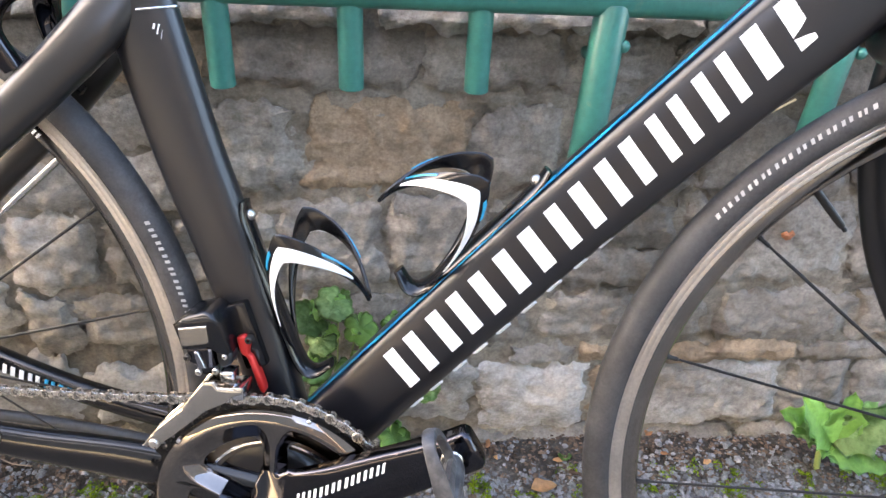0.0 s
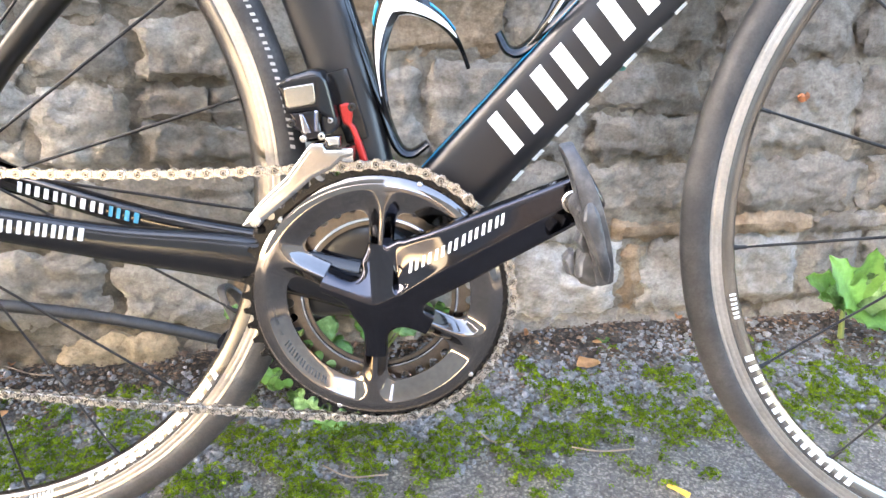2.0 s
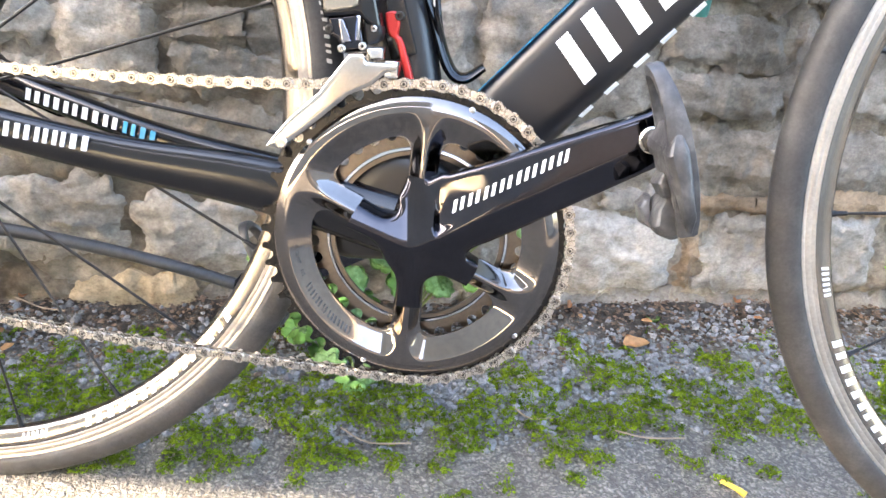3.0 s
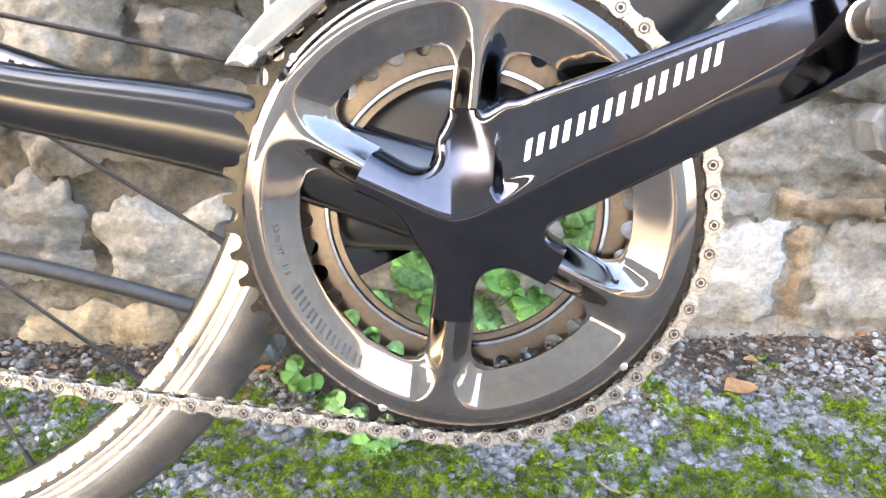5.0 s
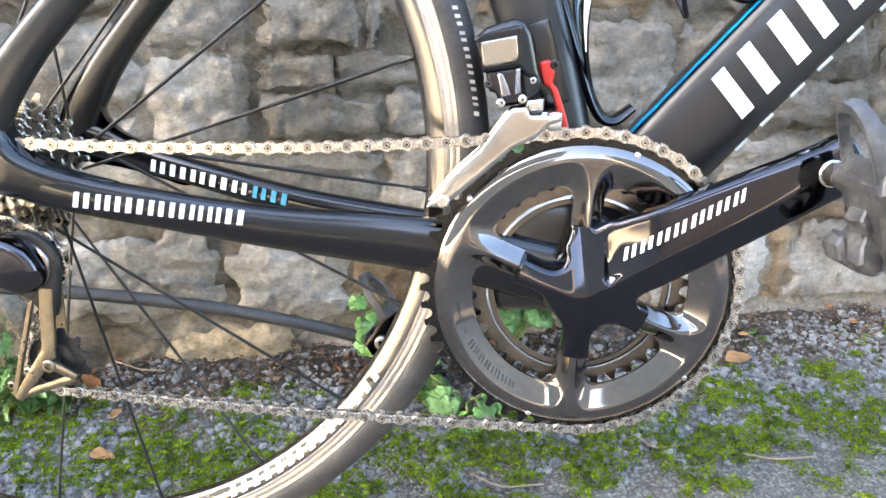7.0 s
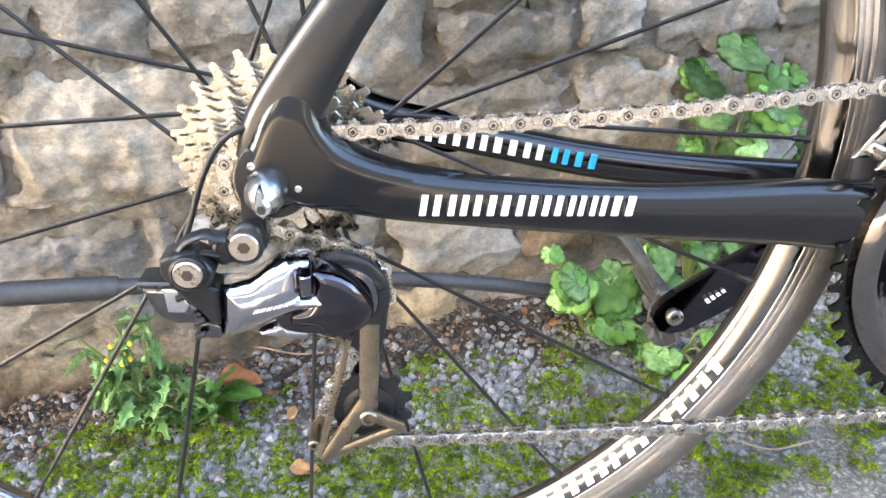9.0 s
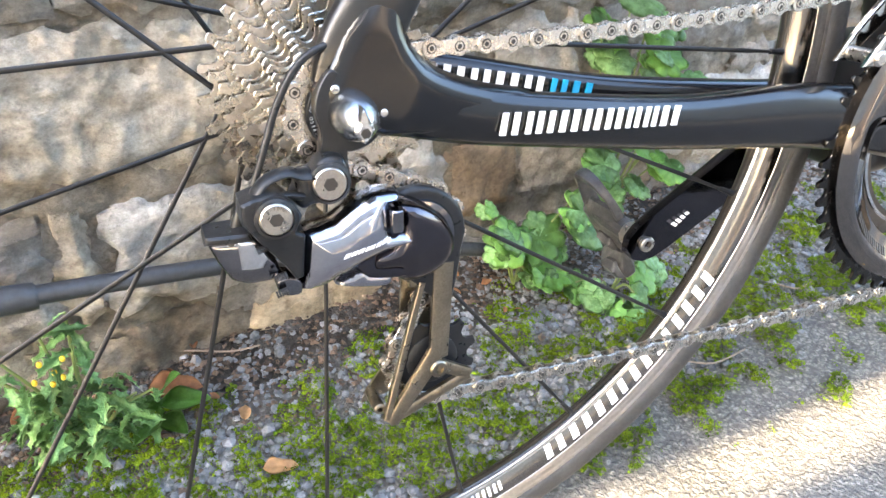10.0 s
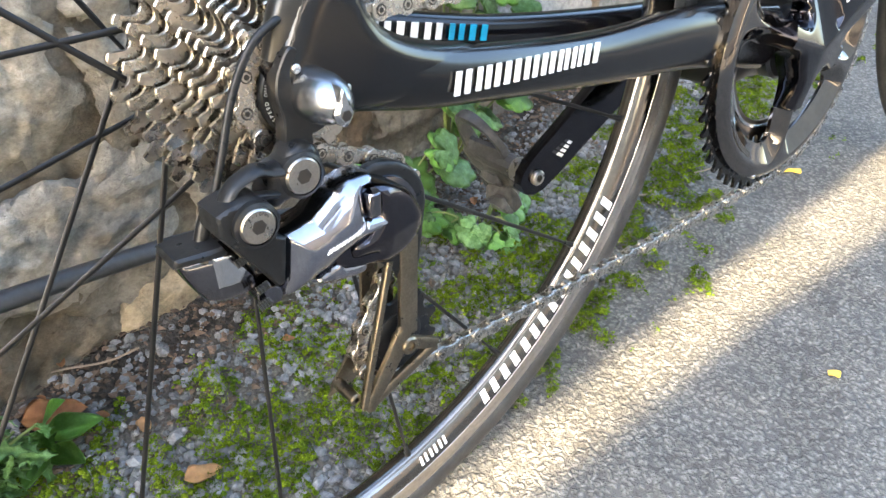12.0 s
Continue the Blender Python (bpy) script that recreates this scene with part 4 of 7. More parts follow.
def build_arm(side):
    e = Vector((math.cos(CRANK_ANGLE), 0, math.sin(CRANK_ANGLE))) * (1 if side < 0 else -1)
    n = Vector((-e.z, 0, e.x)) * (1 if side < 0 else -1)
    o = Vector((BB[0], 0, BB[1]))
    if side < 0:
        tip = o + e * 0.1665
        arm = FORGING
        f = -0.0700
        bm = bmesh.new()
        disc(bm, (tip.x, tip.z), f - 0.0035, f + 0.004, 0.0084, 28, 0.001)
        part("pedal_washer", bm, STEEL, arm, "bright steel washer")
        bm = bmesh.new()
        disc(bm, (tip.x, tip.z), f - 0.0150, f, 0.0068, 24, 0.001)
        part("axle_collar", bm, CHAIN_DARK, arm, "dark pedal axle collar")
        # flattened bright body that draws a small oval mark
        bm = bmesh.new()
        c = o + e * 0.158 + n * 0.0172
        bmesh.ops.create_uvsphere(bm, u_segments=16, v_segments=8, radius=0.0042, matrix=Matrix.Translation((c.x, -0.0625, c.z)) @ Matrix.Rotation(-CRANK_ANGLE, 4, "Y") @ Matrix.Diagonal((1.3, 0.75, 0.16, 1)))
        part("bright_stud", bm, ALU, arm, "small bright oval mark on the upper edge")
        return arm, e, n, o
    bm = bmesh.new()
    rings = []
    for s, h, out, fat in ((0.009, 0.0120, 0.0660, 0.012), (0.015, 0.0180, 0.0695, 0.018), (0.030, 0.0185, 0.0700, 0.018), (0.08, 0.0178, 0.0705, 0.017), (0.13, 0.0168, 0.0712, 0.016),
                           (0.160, 0.0162, 0.0718, 0.0155), (0.172, 0.0152, 0.0718, 0.0150), (0.181, 0.0120, 0.0715, 0.0140), (0.1865, 0.0060, 0.0705, 0.0120)):
        sec = [(1.0, out - fat), (1.0, out - 0.0085), (0.90, out - 0.0050), (-0.28, out), (-0.95, out - 0.0058), (-1.0, out - 0.0085), (-1.0, out - fat)]
        rings.append([bm.verts.new(o + e * s + n * (h * q) + Vector((0, side * y, 0))) for q, y in sec])
    skin(bm, rings)
    bmesh.ops.bevel(bm, geom=[ed for ed in bm.edges if ed.calc_face_angle(0) > 0.35], offset=0.0009, segments=2, affect="EDGES")
    arm = part("crank_arm", bm, CRANK_M, CRANKSET, "black crank arm on the far side", angle=30)
    tip = o + e * 0.1725
    bm = bmesh.new()
    f = side * 0.0725
    disc(bm, (tip.x, tip.z), f + side * 0.006, f - side * 0.002, 0.0095, 28, 0.001)
    disc(bm, (tip.x, tip.z), f + side * 0.014, f, 0.0068, 24, 0.001)
    part("pedal_washer", bm, STEEL, arm, "bright steel washer")
    if side > 0:
        bm = bmesh.new()
        disc(bm, (tip.x, tip.z), 0.0535, 0.060, 0.0060, 20, 0.0008, 0.003)
        part("axle_end", bm, STEEL, arm, "steel axle end with a hex socket")
        for j in range(4):
            bm = bmesh.new()
            c = o + e * (0.135 + 0.0042 * j)
            box(bm, Matrix.Translation((c.x, 0.0553, c.z)) @ e.to_track_quat("X", "Y").to_matrix().to_4x4(), 0.0026, 0.0006, 0.006 + 0.001 * j, 0)
            part("printed_bar", bm, WHITE, arm, "small white print")
    return arm, e, n, o


ARM_R, E_R, N_R, O_R = build_arm(-1)
ARM_L, E_L, N_L, O_L = build_arm(1)


def arm_spot(s, n, k):
    p = O_R + E_R * (0.0365 + s) + N_R * (0.0135 + n)
    return (p.x, -0.0689 + forging_lift(p.x, p.z) - k, p.z)


slanted_marks(FORGING, "white slanted lettering mark", arm_spot, 0.082, 0.0068, (1.1, 1.1, 1.1, 1.1, 0.5, 1.1, 1.1, 1.0), 0.7, WHITE, 0.2, 0.0004)


def build_pedal(side):
    tip = (O_R + E_R * 0.1680) if side < 0 else (O_L + E_L * 0.1725)
    p = new("pedal")
    p.parent = BIKE
    p["label"] = "scuffed grey composite clip-in pedal"
    p.matrix_local = pose(tip.x + 0.001, side * 0.110, tip.z, 0, -15 if side < 0 else -24, 0)
    s = -side
    # local: z along the pedal's length, toe up; y along the axle; x through the platform
    bm = bmesh.new()
    rings = []
    for y, z, x, w, t in smooth_path([(0.021, -0.006, 0.001, 0.0040, 0.0030), (0.022, 0.014, 0.000, 0.0036, 0.0024), (0.019, 0.030, -0.002, 0.0034, 0.0022), (0.011, 0.042, -0.004, 0.0042, 0.0028), (0.0, 0.046, -0.005, 0.0050, 0.0036), (-0.011, 0.042, -0.004, 0.0044, 0.0028),
                                  (-0.0175, 0.028, -0.001, 0.0056, 0.0030), (-0.0200, 0.010, 0.001, 0.0068, 0.0034), (-0.0205, -0.012, 0.002, 0.0074, 0.0036), (-0.019, -0.032, 0.002, 0.0070, 0.0036), (-0.018, -0.043, 0.001, 0.0060, 0.0040)], 5):
        q = Vector((0, y, z)).normalized()
        rings.append(ring_of(bm, (x, s * y, z), (w, 0, 0), (0, s * q.y * t, q.z * t), 10, 4.0))
    skin(bm, rings)
    part("toe_loop", bm, WORN, p, "scuffed open toe loop", angle=28)

    def lump(name, rows, k, power, label=""):
        bm = bmesh.new()
        skin(bm, [ring_of(bm, (x, s * y, z), (hx, 0, 0), (0, hy, 0), k, power) for x, y, z, hx, hy in rows])
        for v in bm.verts:
            v.co += Vector((0.0012, 0.0016, 0.0012)) * fbm(v.co + Vector((3, 1, side)), 110, 2)
        part(name, bm, WORN, p, label, angle=32)
    lump("body", [(0.002, -0.004, -0.044, 0.003, 0.016), (0.002, -0.004, -0.036, 0.0045, 0.021), (0.001, -0.003, -0.022, 0.0050, 0.024), (0.0, -0.002, -0.012, 0.0065, 0.025), (-0.001, -0.002, 0.002, 0.0070, 0.0255), (0.0, -0.001, 0.009, 0.0048, 0.024), (0.001, 0, 0.014, 0.002, 0.021)], 28, 4.0, "faceted scuffed pedal body")
    bm = bmesh.new()
    skin(bm, [ring_of(bm, (0, side * y, 0), (r * 0.85, 0, 0), (0, 0, r), 12) for y, r in ((-0.041, 0.0058), (-0.036, 0.0062), (-0.031, 0.0085), (-0.026, 0.0098), (-0.004, 0.0098), (0.016, 0.0090), (0.023, 0.0060))])
    part("axle_housing", bm, WORN, p, angle=25)
    lump("rear_claw", [(-0.004, 0.006, -0.026, 0.002, 0.012), (-0.006, 0.006, -0.031, 0.0060, 0.015), (-0.007, 0.005, -0.040, 0.0085, 0.0165), (-0.006, 0.005, -0.047, 0.0070, 0.015), (-0.004, 0.005, -0.0505, 0.003, 0.012)], 20, 4.2, "scuffed spring-loaded rear claw")
    lump("claw_tip", [(-0.014, 0.012, -0.028, 0.0020, 0.006), (-0.017, 0.012, -0.032, 0.0040, 0.009), (-0.016, 0.012, -0.041, 0.0040, 0.010), (-0.012, 0.012, -0.046, 0.0020, 0.008)], 18, 3.6)
    lump("spring_box", [(-0.006, 0.0, -0.012, 0.002, 0.009), (-0.008, 0.0, -0.017, 0.0035, 0.010), (-0.006, 0.0, -0.025, 0.0030, 0.010)], 18, 4.0)
    return p


build_pedal(-1)
build_pedal(1)

# ---- chain ----
PULLEY_U, PULLEY_L = (0.0315, 0.2790), (0.0390, 0.2075)
PULLEY_R = 0.00635 / math.sin(math.pi / 11)


def chain_path():
    """Points (x, y, z) along the closed chain, in its running direction."""
    wheels = [(BB, 0.00635 / math.sin(math.pi / 52), 1, RING_Y), (PULLEY_L, PULLEY_R, 1, -0.0585), (PULLEY_U, PULLEY_R, -1, -0.0595), (COGS, PULLEY_R, 1, -0.0600)]
    tang = []
    for i in range(4):
        (c1, r1, s1, y1), (c2, r2, s2, y2) = wheels[i], wheels[(i + 1) % 4]
        d = Vector((c2[0] - c1[0], c2[1] - c1[1]))
        th = math.atan2(d.y, d.x) + math.asin((s2 * r2 - s1 * r1) / d.length)
        left = Vector((-math.sin(th), math.cos(th)))
        tang.append((Vector(c1) + left * s1 * r1, Vector(c2) + left * s2 * r2))
    pts = []
    for i in range(4):
        c, r, s, y = wheels[i]
        p_in, p_out = tang[i - 1][1] - Vector(c), tang[i][0] - Vector(c)
        a0, a1 = math.atan2(p_in.y, p_in.x), math.atan2(p_out.y, p_out.x)
        if s > 0:
            while a1 > a0:
                a1 -= 2 * math.pi
        else:
            while a1 < a0:
                a1 += 2 * math.pi
        steps = max(6, int(abs(a1 - a0) * 30))
        for q in range(steps + 1):
            a = a0 + (a1 - a0) * q / steps
            pts.append(Vector((c[0] + r * math.cos(a), y, c[1] + r * math.sin(a))))
        y2 = wheels[(i + 1) % 4][3]
        a, b = tang[i]
        for q in range(1, 60):
            f = q / 60
            sag = {0: 0.003, 3: 0.0075}.get(i, 0.0) * 4 * f * (1 - f)
            p = a.lerp(b, f)
            pts.append(Vector((p.x, y + (y2 - y) * f, p.y - sag)))
    return pts


def dark_rim(bm, x, y, r):
    """The oily seam round a pin."""
    old = set(bm.faces)
    lathe(bm, [(r + 0.0005, -y), (r + 0.0005, -y - 0.00006), (r, -y - 0.00006), (r, -y)], (x, 0), 12)
    for f in bm.faces:
        if f not in old:
            f.material_index = 1


def link_mesh(outer):
    bm = bmesh.new()
    half, r, waist = 0.00635, 0.0043 if outer else 0.0041, 0.0030
    outline = []
    for i in range(9):
        a = -math.pi * 0.72 + math.pi * 1.44 * i / 8
        outline.append((half + r * math.cos(a), r * math.sin(a)))
    outline.append((0.0, waist))
    for i in range(9):
        a = math.pi - math.pi * 0.72 + math.pi * 1.44 * i / 8
        outline.append((-half + r * math.cos(a), r * math.sin(a)))
    outline.append((0.0, -waist))
    y = 0.0022 if outer else 0.0012
    for s in (-1, 1):
        plate(bm, outline, s * (y + 0.0008), s * y, 0.00035)
    if outer:
        for x in (-half, half):
            lathe(bm, [(0.0018, -0.0030), (0.0017, -0.0033), (0.0010, -0.0033), (0.0008, -0.0030), (0.00005, -0.0030), (0.00005, 0.0032), (0.0018, 0.0032)], (x, 0), 10)
            # dark disc paints the shade in the pin's hollow end
            old = set(bm.faces)
            lathe(bm, [(0.0011, -0.00325), (0.0010, -0.00334), (0.00005, -0.00334), (0.00005, -0.00325)], (x, 0), 10)
            for f in bm.faces:
                if f not in old:
                    f.material_index = 1
            dark_rim(bm, x, 0.0030, 0.0018)
    else:
        for x in (-half, half):
            lathe(bm, [(0.0038, -0.0011), (0.0038, 0.0011), (0.00005, 0.0011), (0.00005, -0.0011)], (x, 0), 12)
            dark_rim(bm, x, 0.00205, 0.0019)
    bmesh.ops.recalc_face_normals(bm, faces=bm.faces)
    me = bpy.data.meshes.new("chain_link")
    bm.to_mesh(me)
    bm.free()
    me.materials.append(CHAIN_M)
    me.materials.append(CHAIN_DARK)
    me.polygons.foreach_set("use_smooth", [True] * len(me.polygons))
    me.set_sharp_from_angle(angle=radians(40))
    return me


def build_chain():
    c = new("chain")
    c.parent = BIKE
    c["label"] = "worn nickel-plated bicycle chain"
    pts = chain_path()
    pts.append(pts[0])
    run = [0.0]
    for a, b in zip(pts, pts[1:]):
        run.append(run[-1] + (b - a).length)
    count = round(run[-1] / 0.0127 / 2) * 2
    xs, ys, zs = (np.array([p[k] for p in pts]) for k in range(3))
    s = np.linspace(0, run[-1], count + 1)
    piv = [Vector((np.interp(v, run, xs), np.interp(v, run, ys), np.interp(v, run, zs))) for v in s]
    shapes = (link_mesh(True), link_mesh(False))
    for i in range(count):
        a, b = piv[i], piv[i + 1]
        d = (b - a).normalized()
        y = (Vector((0, 1, 0)) - d * d.y).normalized()
        z = d.cross(y)
        m = Matrix((d, y, z)).transposed().to_4x4()
        m.translation = (a + b) / 2
        share("chain_link", shapes[i % 2], c, m)


build_chain()

# ---- skewer, hanger and rear derailleur ----
def build_rear_end():
    bm = bmesh.new()
    plate(bm, rounded([(-0.0042, 0.3550), (-0.0006, 0.3577), (0.0048, 0.3536), (0.0143, 0.3462), (0.0218, 0.3396), (0.0226, 0.3355), (0.0165, 0.3322), (0.0051, 0.3300), (0.0026, 0.3262), (0.0020, 0.3190), (0.0000, 0.3100), (-0.0110, 0.3110), (-0.0090, 0.3230), (-0.0075, 0.3335), (-0.0089, 0.3416), (-0.0077, 0.3487)], 4), -0.0730, -0.0660, 0.0006)
    h = part("derailleur_hanger", bm, PLASTIC, BIKE, "black derailleur hanger with two small bolts")
    for x, z in ((0.0185, 0.3388), (-0.0004, 0.3504)):
        bm = bmesh.new()
        disc(bm, (x, z), -0.0742, -0.072, 0.0017, 16, 0.0005)
        part("hanger_bolt", bm, STEEL, h, "small steel bolt")
    bm = bmesh.new()
    prof = [(0.0001, -0.0925), (0.0030, -0.0925), (0.0048, -0.0910), (0.0070, -0.0885), (0.0090, -0.0842), (0.0100, -0.0790), (0.0100, -0.0735), (0.0001, -0.0735)]
    lathe(bm, [(r * 0.93, y) for r, y in prof], (0.0052, 0.3402), 40, False)
    cap = part("skewer_cap", bm, mat("satin_aluminium", (0.46, 0.475, 0.50), 0.26, 1.0, 0, 0.05, 600, 0.08), BIKE, "polished aluminium skewer nut")
    bm = bmesh.new()
    plate(bm, rounded([(0.0048, 0.3474), (0.0074, 0.3420), (0.0088, 0.3375), (0.0050, 0.3334), (0.0012, 0.3375), (0.0024, 0.3420)], 4), -0.0938, -0.083, 0.0014)
    part("nut_flat", bm, ALU, cap)
    # flat dark hexagon: the shade inside the socket put into colour
    bm = bmesh.new()
    disc(bm, (0.0050, 0.3378), -0.0941, -0.091, 0.0021, 6, 0.0001)
    part("hex_socket", bm, CHAIN_DARK, cap, "hex socket, its shade drawn as a dark disc")
    bm = bmesh.new()
    disc(bm, (0.0, 0.338), 0.080, 0.070, 0.010, 28, 0.002)
    part("skewer_head", bm, ALU, BIKE)


build_rear_end()


def bolt_face(parent, x, z, y, r):
    bm = bmesh.new()
    disc(bm, (x, z), y, y + 0.010, r, 36, 0.0008)
    b = part("pivot_bolt", bm, BOLT_M, parent, "brushed steel pivot bolt with a hex socket")
    bm = bmesh.new()
    lathe(bm, [(r + 0.0016, y + 0.010), (r + 0.0016, y + 0.0012), (r + 0.0002, y + 0.0004), (r + 0.0002, y + 0.010)], (x, z), 36)
    part("collar", bm, PLASTIC, b)
    # no recess here: a dark six-sided disc paints the socket's shade
    bm = bmesh.new()
    disc(bm, (x, z), y - 0.0001, y + 0.003, r * 0.42, 6, 0.0001)
    part("hex_socket", bm, CHAIN_DARK, b, "hex socket, its shade drawn as a dark disc")


def build_derailleur():
    d = new("rear_derailleur")
    d.parent = BIKE
    d["label"] = "polished dark electronic rear derailleur with a long pulley cage"
    # bracket between the two pivot bolts: a boss round the upper one and an open fork towards the lower one
    bm = bmesh.new()
    pillow(bm, rounded([(-0.0134, 0.3215), (-0.0104, 0.3250), (-0.0050, 0.3262), (0.0000, 0.3240), (0.0017, 0.3175), (-0.0003, 0.3105), (-0.0056, 0.3070), (-0.0136, 0.3072), (-0.0190, 0.3062), (-0.0222, 0.3110), (-0.0205, 0.3150), (-0.0196, 0.3200)], 5), -0.0775, -0.0690, 0.0035, 0.0028)
    part("bracket", bm, PLASTIC, d, "satin black bracket unit")
    bm = bmesh.new()
    tube(bm, [(-0.0150, -0.0775, 0.3200, 0.0019), (-0.0190, -0.0780, 0.3207, 0.0017), (-0.0240, -0.0788, 0.3226, 0.0015), (-0.0315, -0.0793, 0.3206, 0.0014), (-0.0355, -0.0798, 0.3176, 0.0014),
              (-0.0368, -0.0800, 0.3148, 0.0014), (-0.0330, -0.0800, 0.3138, 0.0015), (-0.0260, -0.0795, 0.3136, 0.0016), (-0.0190, -0.0785, 0.3115, 0.0018)], 14, 5, 2.6)
    part("bracket_fork", bm, PLASTIC, d, "open black fork of the bracket")
    bolt_face(d, -0.0075, 0.3155, -0.0815, 0.0070)
    bolt_face(d, -0.0312, 0.3085, -0.0910, 0.0066)
    # arm below the lower bolt
    bm = bmesh.new()
    pillow(bm, rounded([(-0.0432, 0.3132), (-0.0366, 0.3166), (-0.0285, 0.3165), (-0.0234, 0.3120), (-0.0223, 0.3055)], 3)[:-3] + [(-0.0238, 0.3002), (-0.0205, 0.2982), (-0.0227, 0.2795), (-0.0257, 0.2788), (-0.0300, 0.2868), (-0.0370, 0.2968), (-0.0437, 0.3072)], -0.0862, -0.0720, 0.0016, 0.0014, lambda x, z: 0.12 * max(0.0, 0.300 - z), 0.0008)
    part("link_body", bm, PLASTIC, d, "black link body", angle=25)
    # motor housing: faceted body, lid along its top, dark window and bright panel
    bm = bmesh.new()
    pillow(bm, [(-0.0572, 0.2985), (-0.0540, 0.2890), (-0.0500, 0.2808), (-0.0436, 0.2778), (-0.0343, 0.2774), (-0.0305, 0.2810), (-0.0320, 0.2869), (-0.0385, 0.2990)], -0.0795, -0.0600, 0.0030, 0.0026, lambda x, z: 0.30 * max(0.0, -0.046 - x) + 0.30 * max(0.0, 0.2865 - z), 0.0009)
    part("motor_housing", bm, RD_M, d, "glossy dark faceted motor housing", angle=22)
    bm = bmesh.new()
    pillow(bm, [(-0.0500, 0.2984), (-0.0468, 0.2986), (-0.0466, 0.2905), (-0.0488, 0.2940)], -0.0812, -0.0780, 0.0008, 0.0007, lambda x, z: 0.30 * max(0.0, -0.046 - x), 0.0007)
    part("housing_window", bm, CHAIN_DARK, d, "dark recessed flank")
    bm = bmesh.new()
    pillow(bm, [(-0.0460, 0.2988), (-0.0390, 0.2982), (-0.0347, 0.2896), (-0.0379, 0.2856), (-0.0460, 0.2862)], -0.0820, -0.0780, 0.0014, 0.0010, None, 0.0007)
    part("housing_panel", bm, ALU, d, "bright chromed panel")
    bm = bmesh.new()
    pillow(bm, [(-0.0580, 0.2978), (-0.0572, 0.3010), (-0.0414, 0.3012), (-0.0398, 0.2975)], -0.0815, -0.0640, 0.0012, 0.0010, lambda x, z: 0.25 * max(0.0, -0.046 - x), 0.0009)
    part("housing_lid", bm, PLASTIC, d, "black plastic lid", angle=25)
    bm = bmesh.new()
    pillow(bm, rounded([(-0.0300, 0.2800), (-0.0240, 0.2775), (-0.0240, 0.2712), (-0.0300, 0.2712), (-0.0332, 0.2745), (-0.0330, 0.2790)], 3), -0.0815, -0.0720, 0.0012, 0.0010, None, 0.0007)
    part("screw_block", bm, RD_M, d, "dark metal block with two screws")
    for x, z in ((-0.0317, 0.2822), (-0.0322, 0.2752), (-0.0372, 0.2956)):
        bm = bmesh.new()
        m = Matrix.Translation((x + 0.001, -0.0852, z)) @ Euler((0, radians(75), 0)).to_matrix().to_4x4()
        for q in range(5):
            bmesh.ops.create_cone(bm, cap_ends=True, segments=14, radius1=0.0017, radius2=0.0013, depth=0.0008, matrix=m @ Matrix.Translation((0, 0, 0.0010 * q - 0.003)))
        part("stop_screw", bm, CHAIN_DARK, d, "small black adjusting screw")
    # polished outer link: a long convex face, a hipped upper facet and the horn that carries the hinge
    bm = bmesh.new()
    pillow(bm, [(-0.0197, 0.2974), (-0.0140, 0.2982), (-0.0077, 0.2994), (-0.0030, 0.3022), (0.0012, 0.3048), (0.0060, 0.3068), (0.0107, 0.3081), (0.0160, 0.3080), (0.0202, 0.3074), (0.0210, 0.3058), (0.0205, 0.3026), (0.0158, 0.3022), (0.0150, 0.2913), (0.0155, 0.2905), (0.0268, 0.2885), (0.0276, 0.2826), (0.0207, 0.2820), (0.0145, 0.2816),
                (0.0085, 0.2803), (0.0020, 0.2782), (-0.0045, 0.2753), (-0.0082, 0.2748), (-0.0119, 0.2726), (-0.0160, 0.2717), (-0.0203, 0.2713), (-0.0240, 0.2724), (-0.0225, 0.2775), (-0.0215, 0.2829), (-0.0208, 0.2900)], -0.0806, -0.0700, 0.0120, 0.0078,
           lambda x, z: 0.18 * max(0.0, z - 0.2940 - 0.10 * max(0.0, x)) + 0.16 * max(0.0, 0.2860 + 0.20 * x - z) + 0.05 * max(0.0, x), 0.0008)
    front = BVHTree.FromBMesh(bm)
    part("outer_link", bm, RD_BRIGHT, d, "polished chrome-grey outer link", angle=60)
    bm = bmesh.new()
    pillow(bm, rounded([(-0.0089, 0.2694), (-0.0030, 0.2720), (0.0051, 0.2743), (0.0060, 0.2712), (0.0153, 0.2693), (0.0144, 0.2636), (-0.0007, 0.2660)], 3), -0.0765, -0.0650, 0.003, 0.0025)
    part("inner_link", bm, RD_BRIGHT, d, "grey polished inner link")
    bm = bmesh.new()
    plate(bm, rounded([(0.0040, 0.2990), (0.0160, 0.3010), (0.0260, 0.2960), (0.0280, 0.2800), (0.0260, 0.2680), (0.0100, 0.2690), (0.0020, 0.2740), (0.0000, 0.2860)], 3), -0.0800, -0.0660, 0.001)
    part("hinge_core", bm, RD_DARK, d, "dark core behind the hinges")
    # hinge barrel between the horn and the knuckle
    bm = bmesh.new()
    z0, z1 = 0.2916, 0.3014
    rings_h = [ring_of(bm, (0.0176 + (z - z0) * 0.05, -0.0835, z), (0.0032 * f, 0, 0), (0, 0.0034 * f, 0), 20) for z, f in ((z0, 0.85), (z0 + 0.0006, 1.0), (z1 - 0.0006, 1.0), (z1, 0.85))]
    skin(bm, rings_h)
    part("hinge_barrel", bm, RD_M, d, "dark polished hinge barrel")
    # knuckle over the guide pulley: a rounded block that wraps the end of the link above and below its tongue
    bm = bmesh.new()
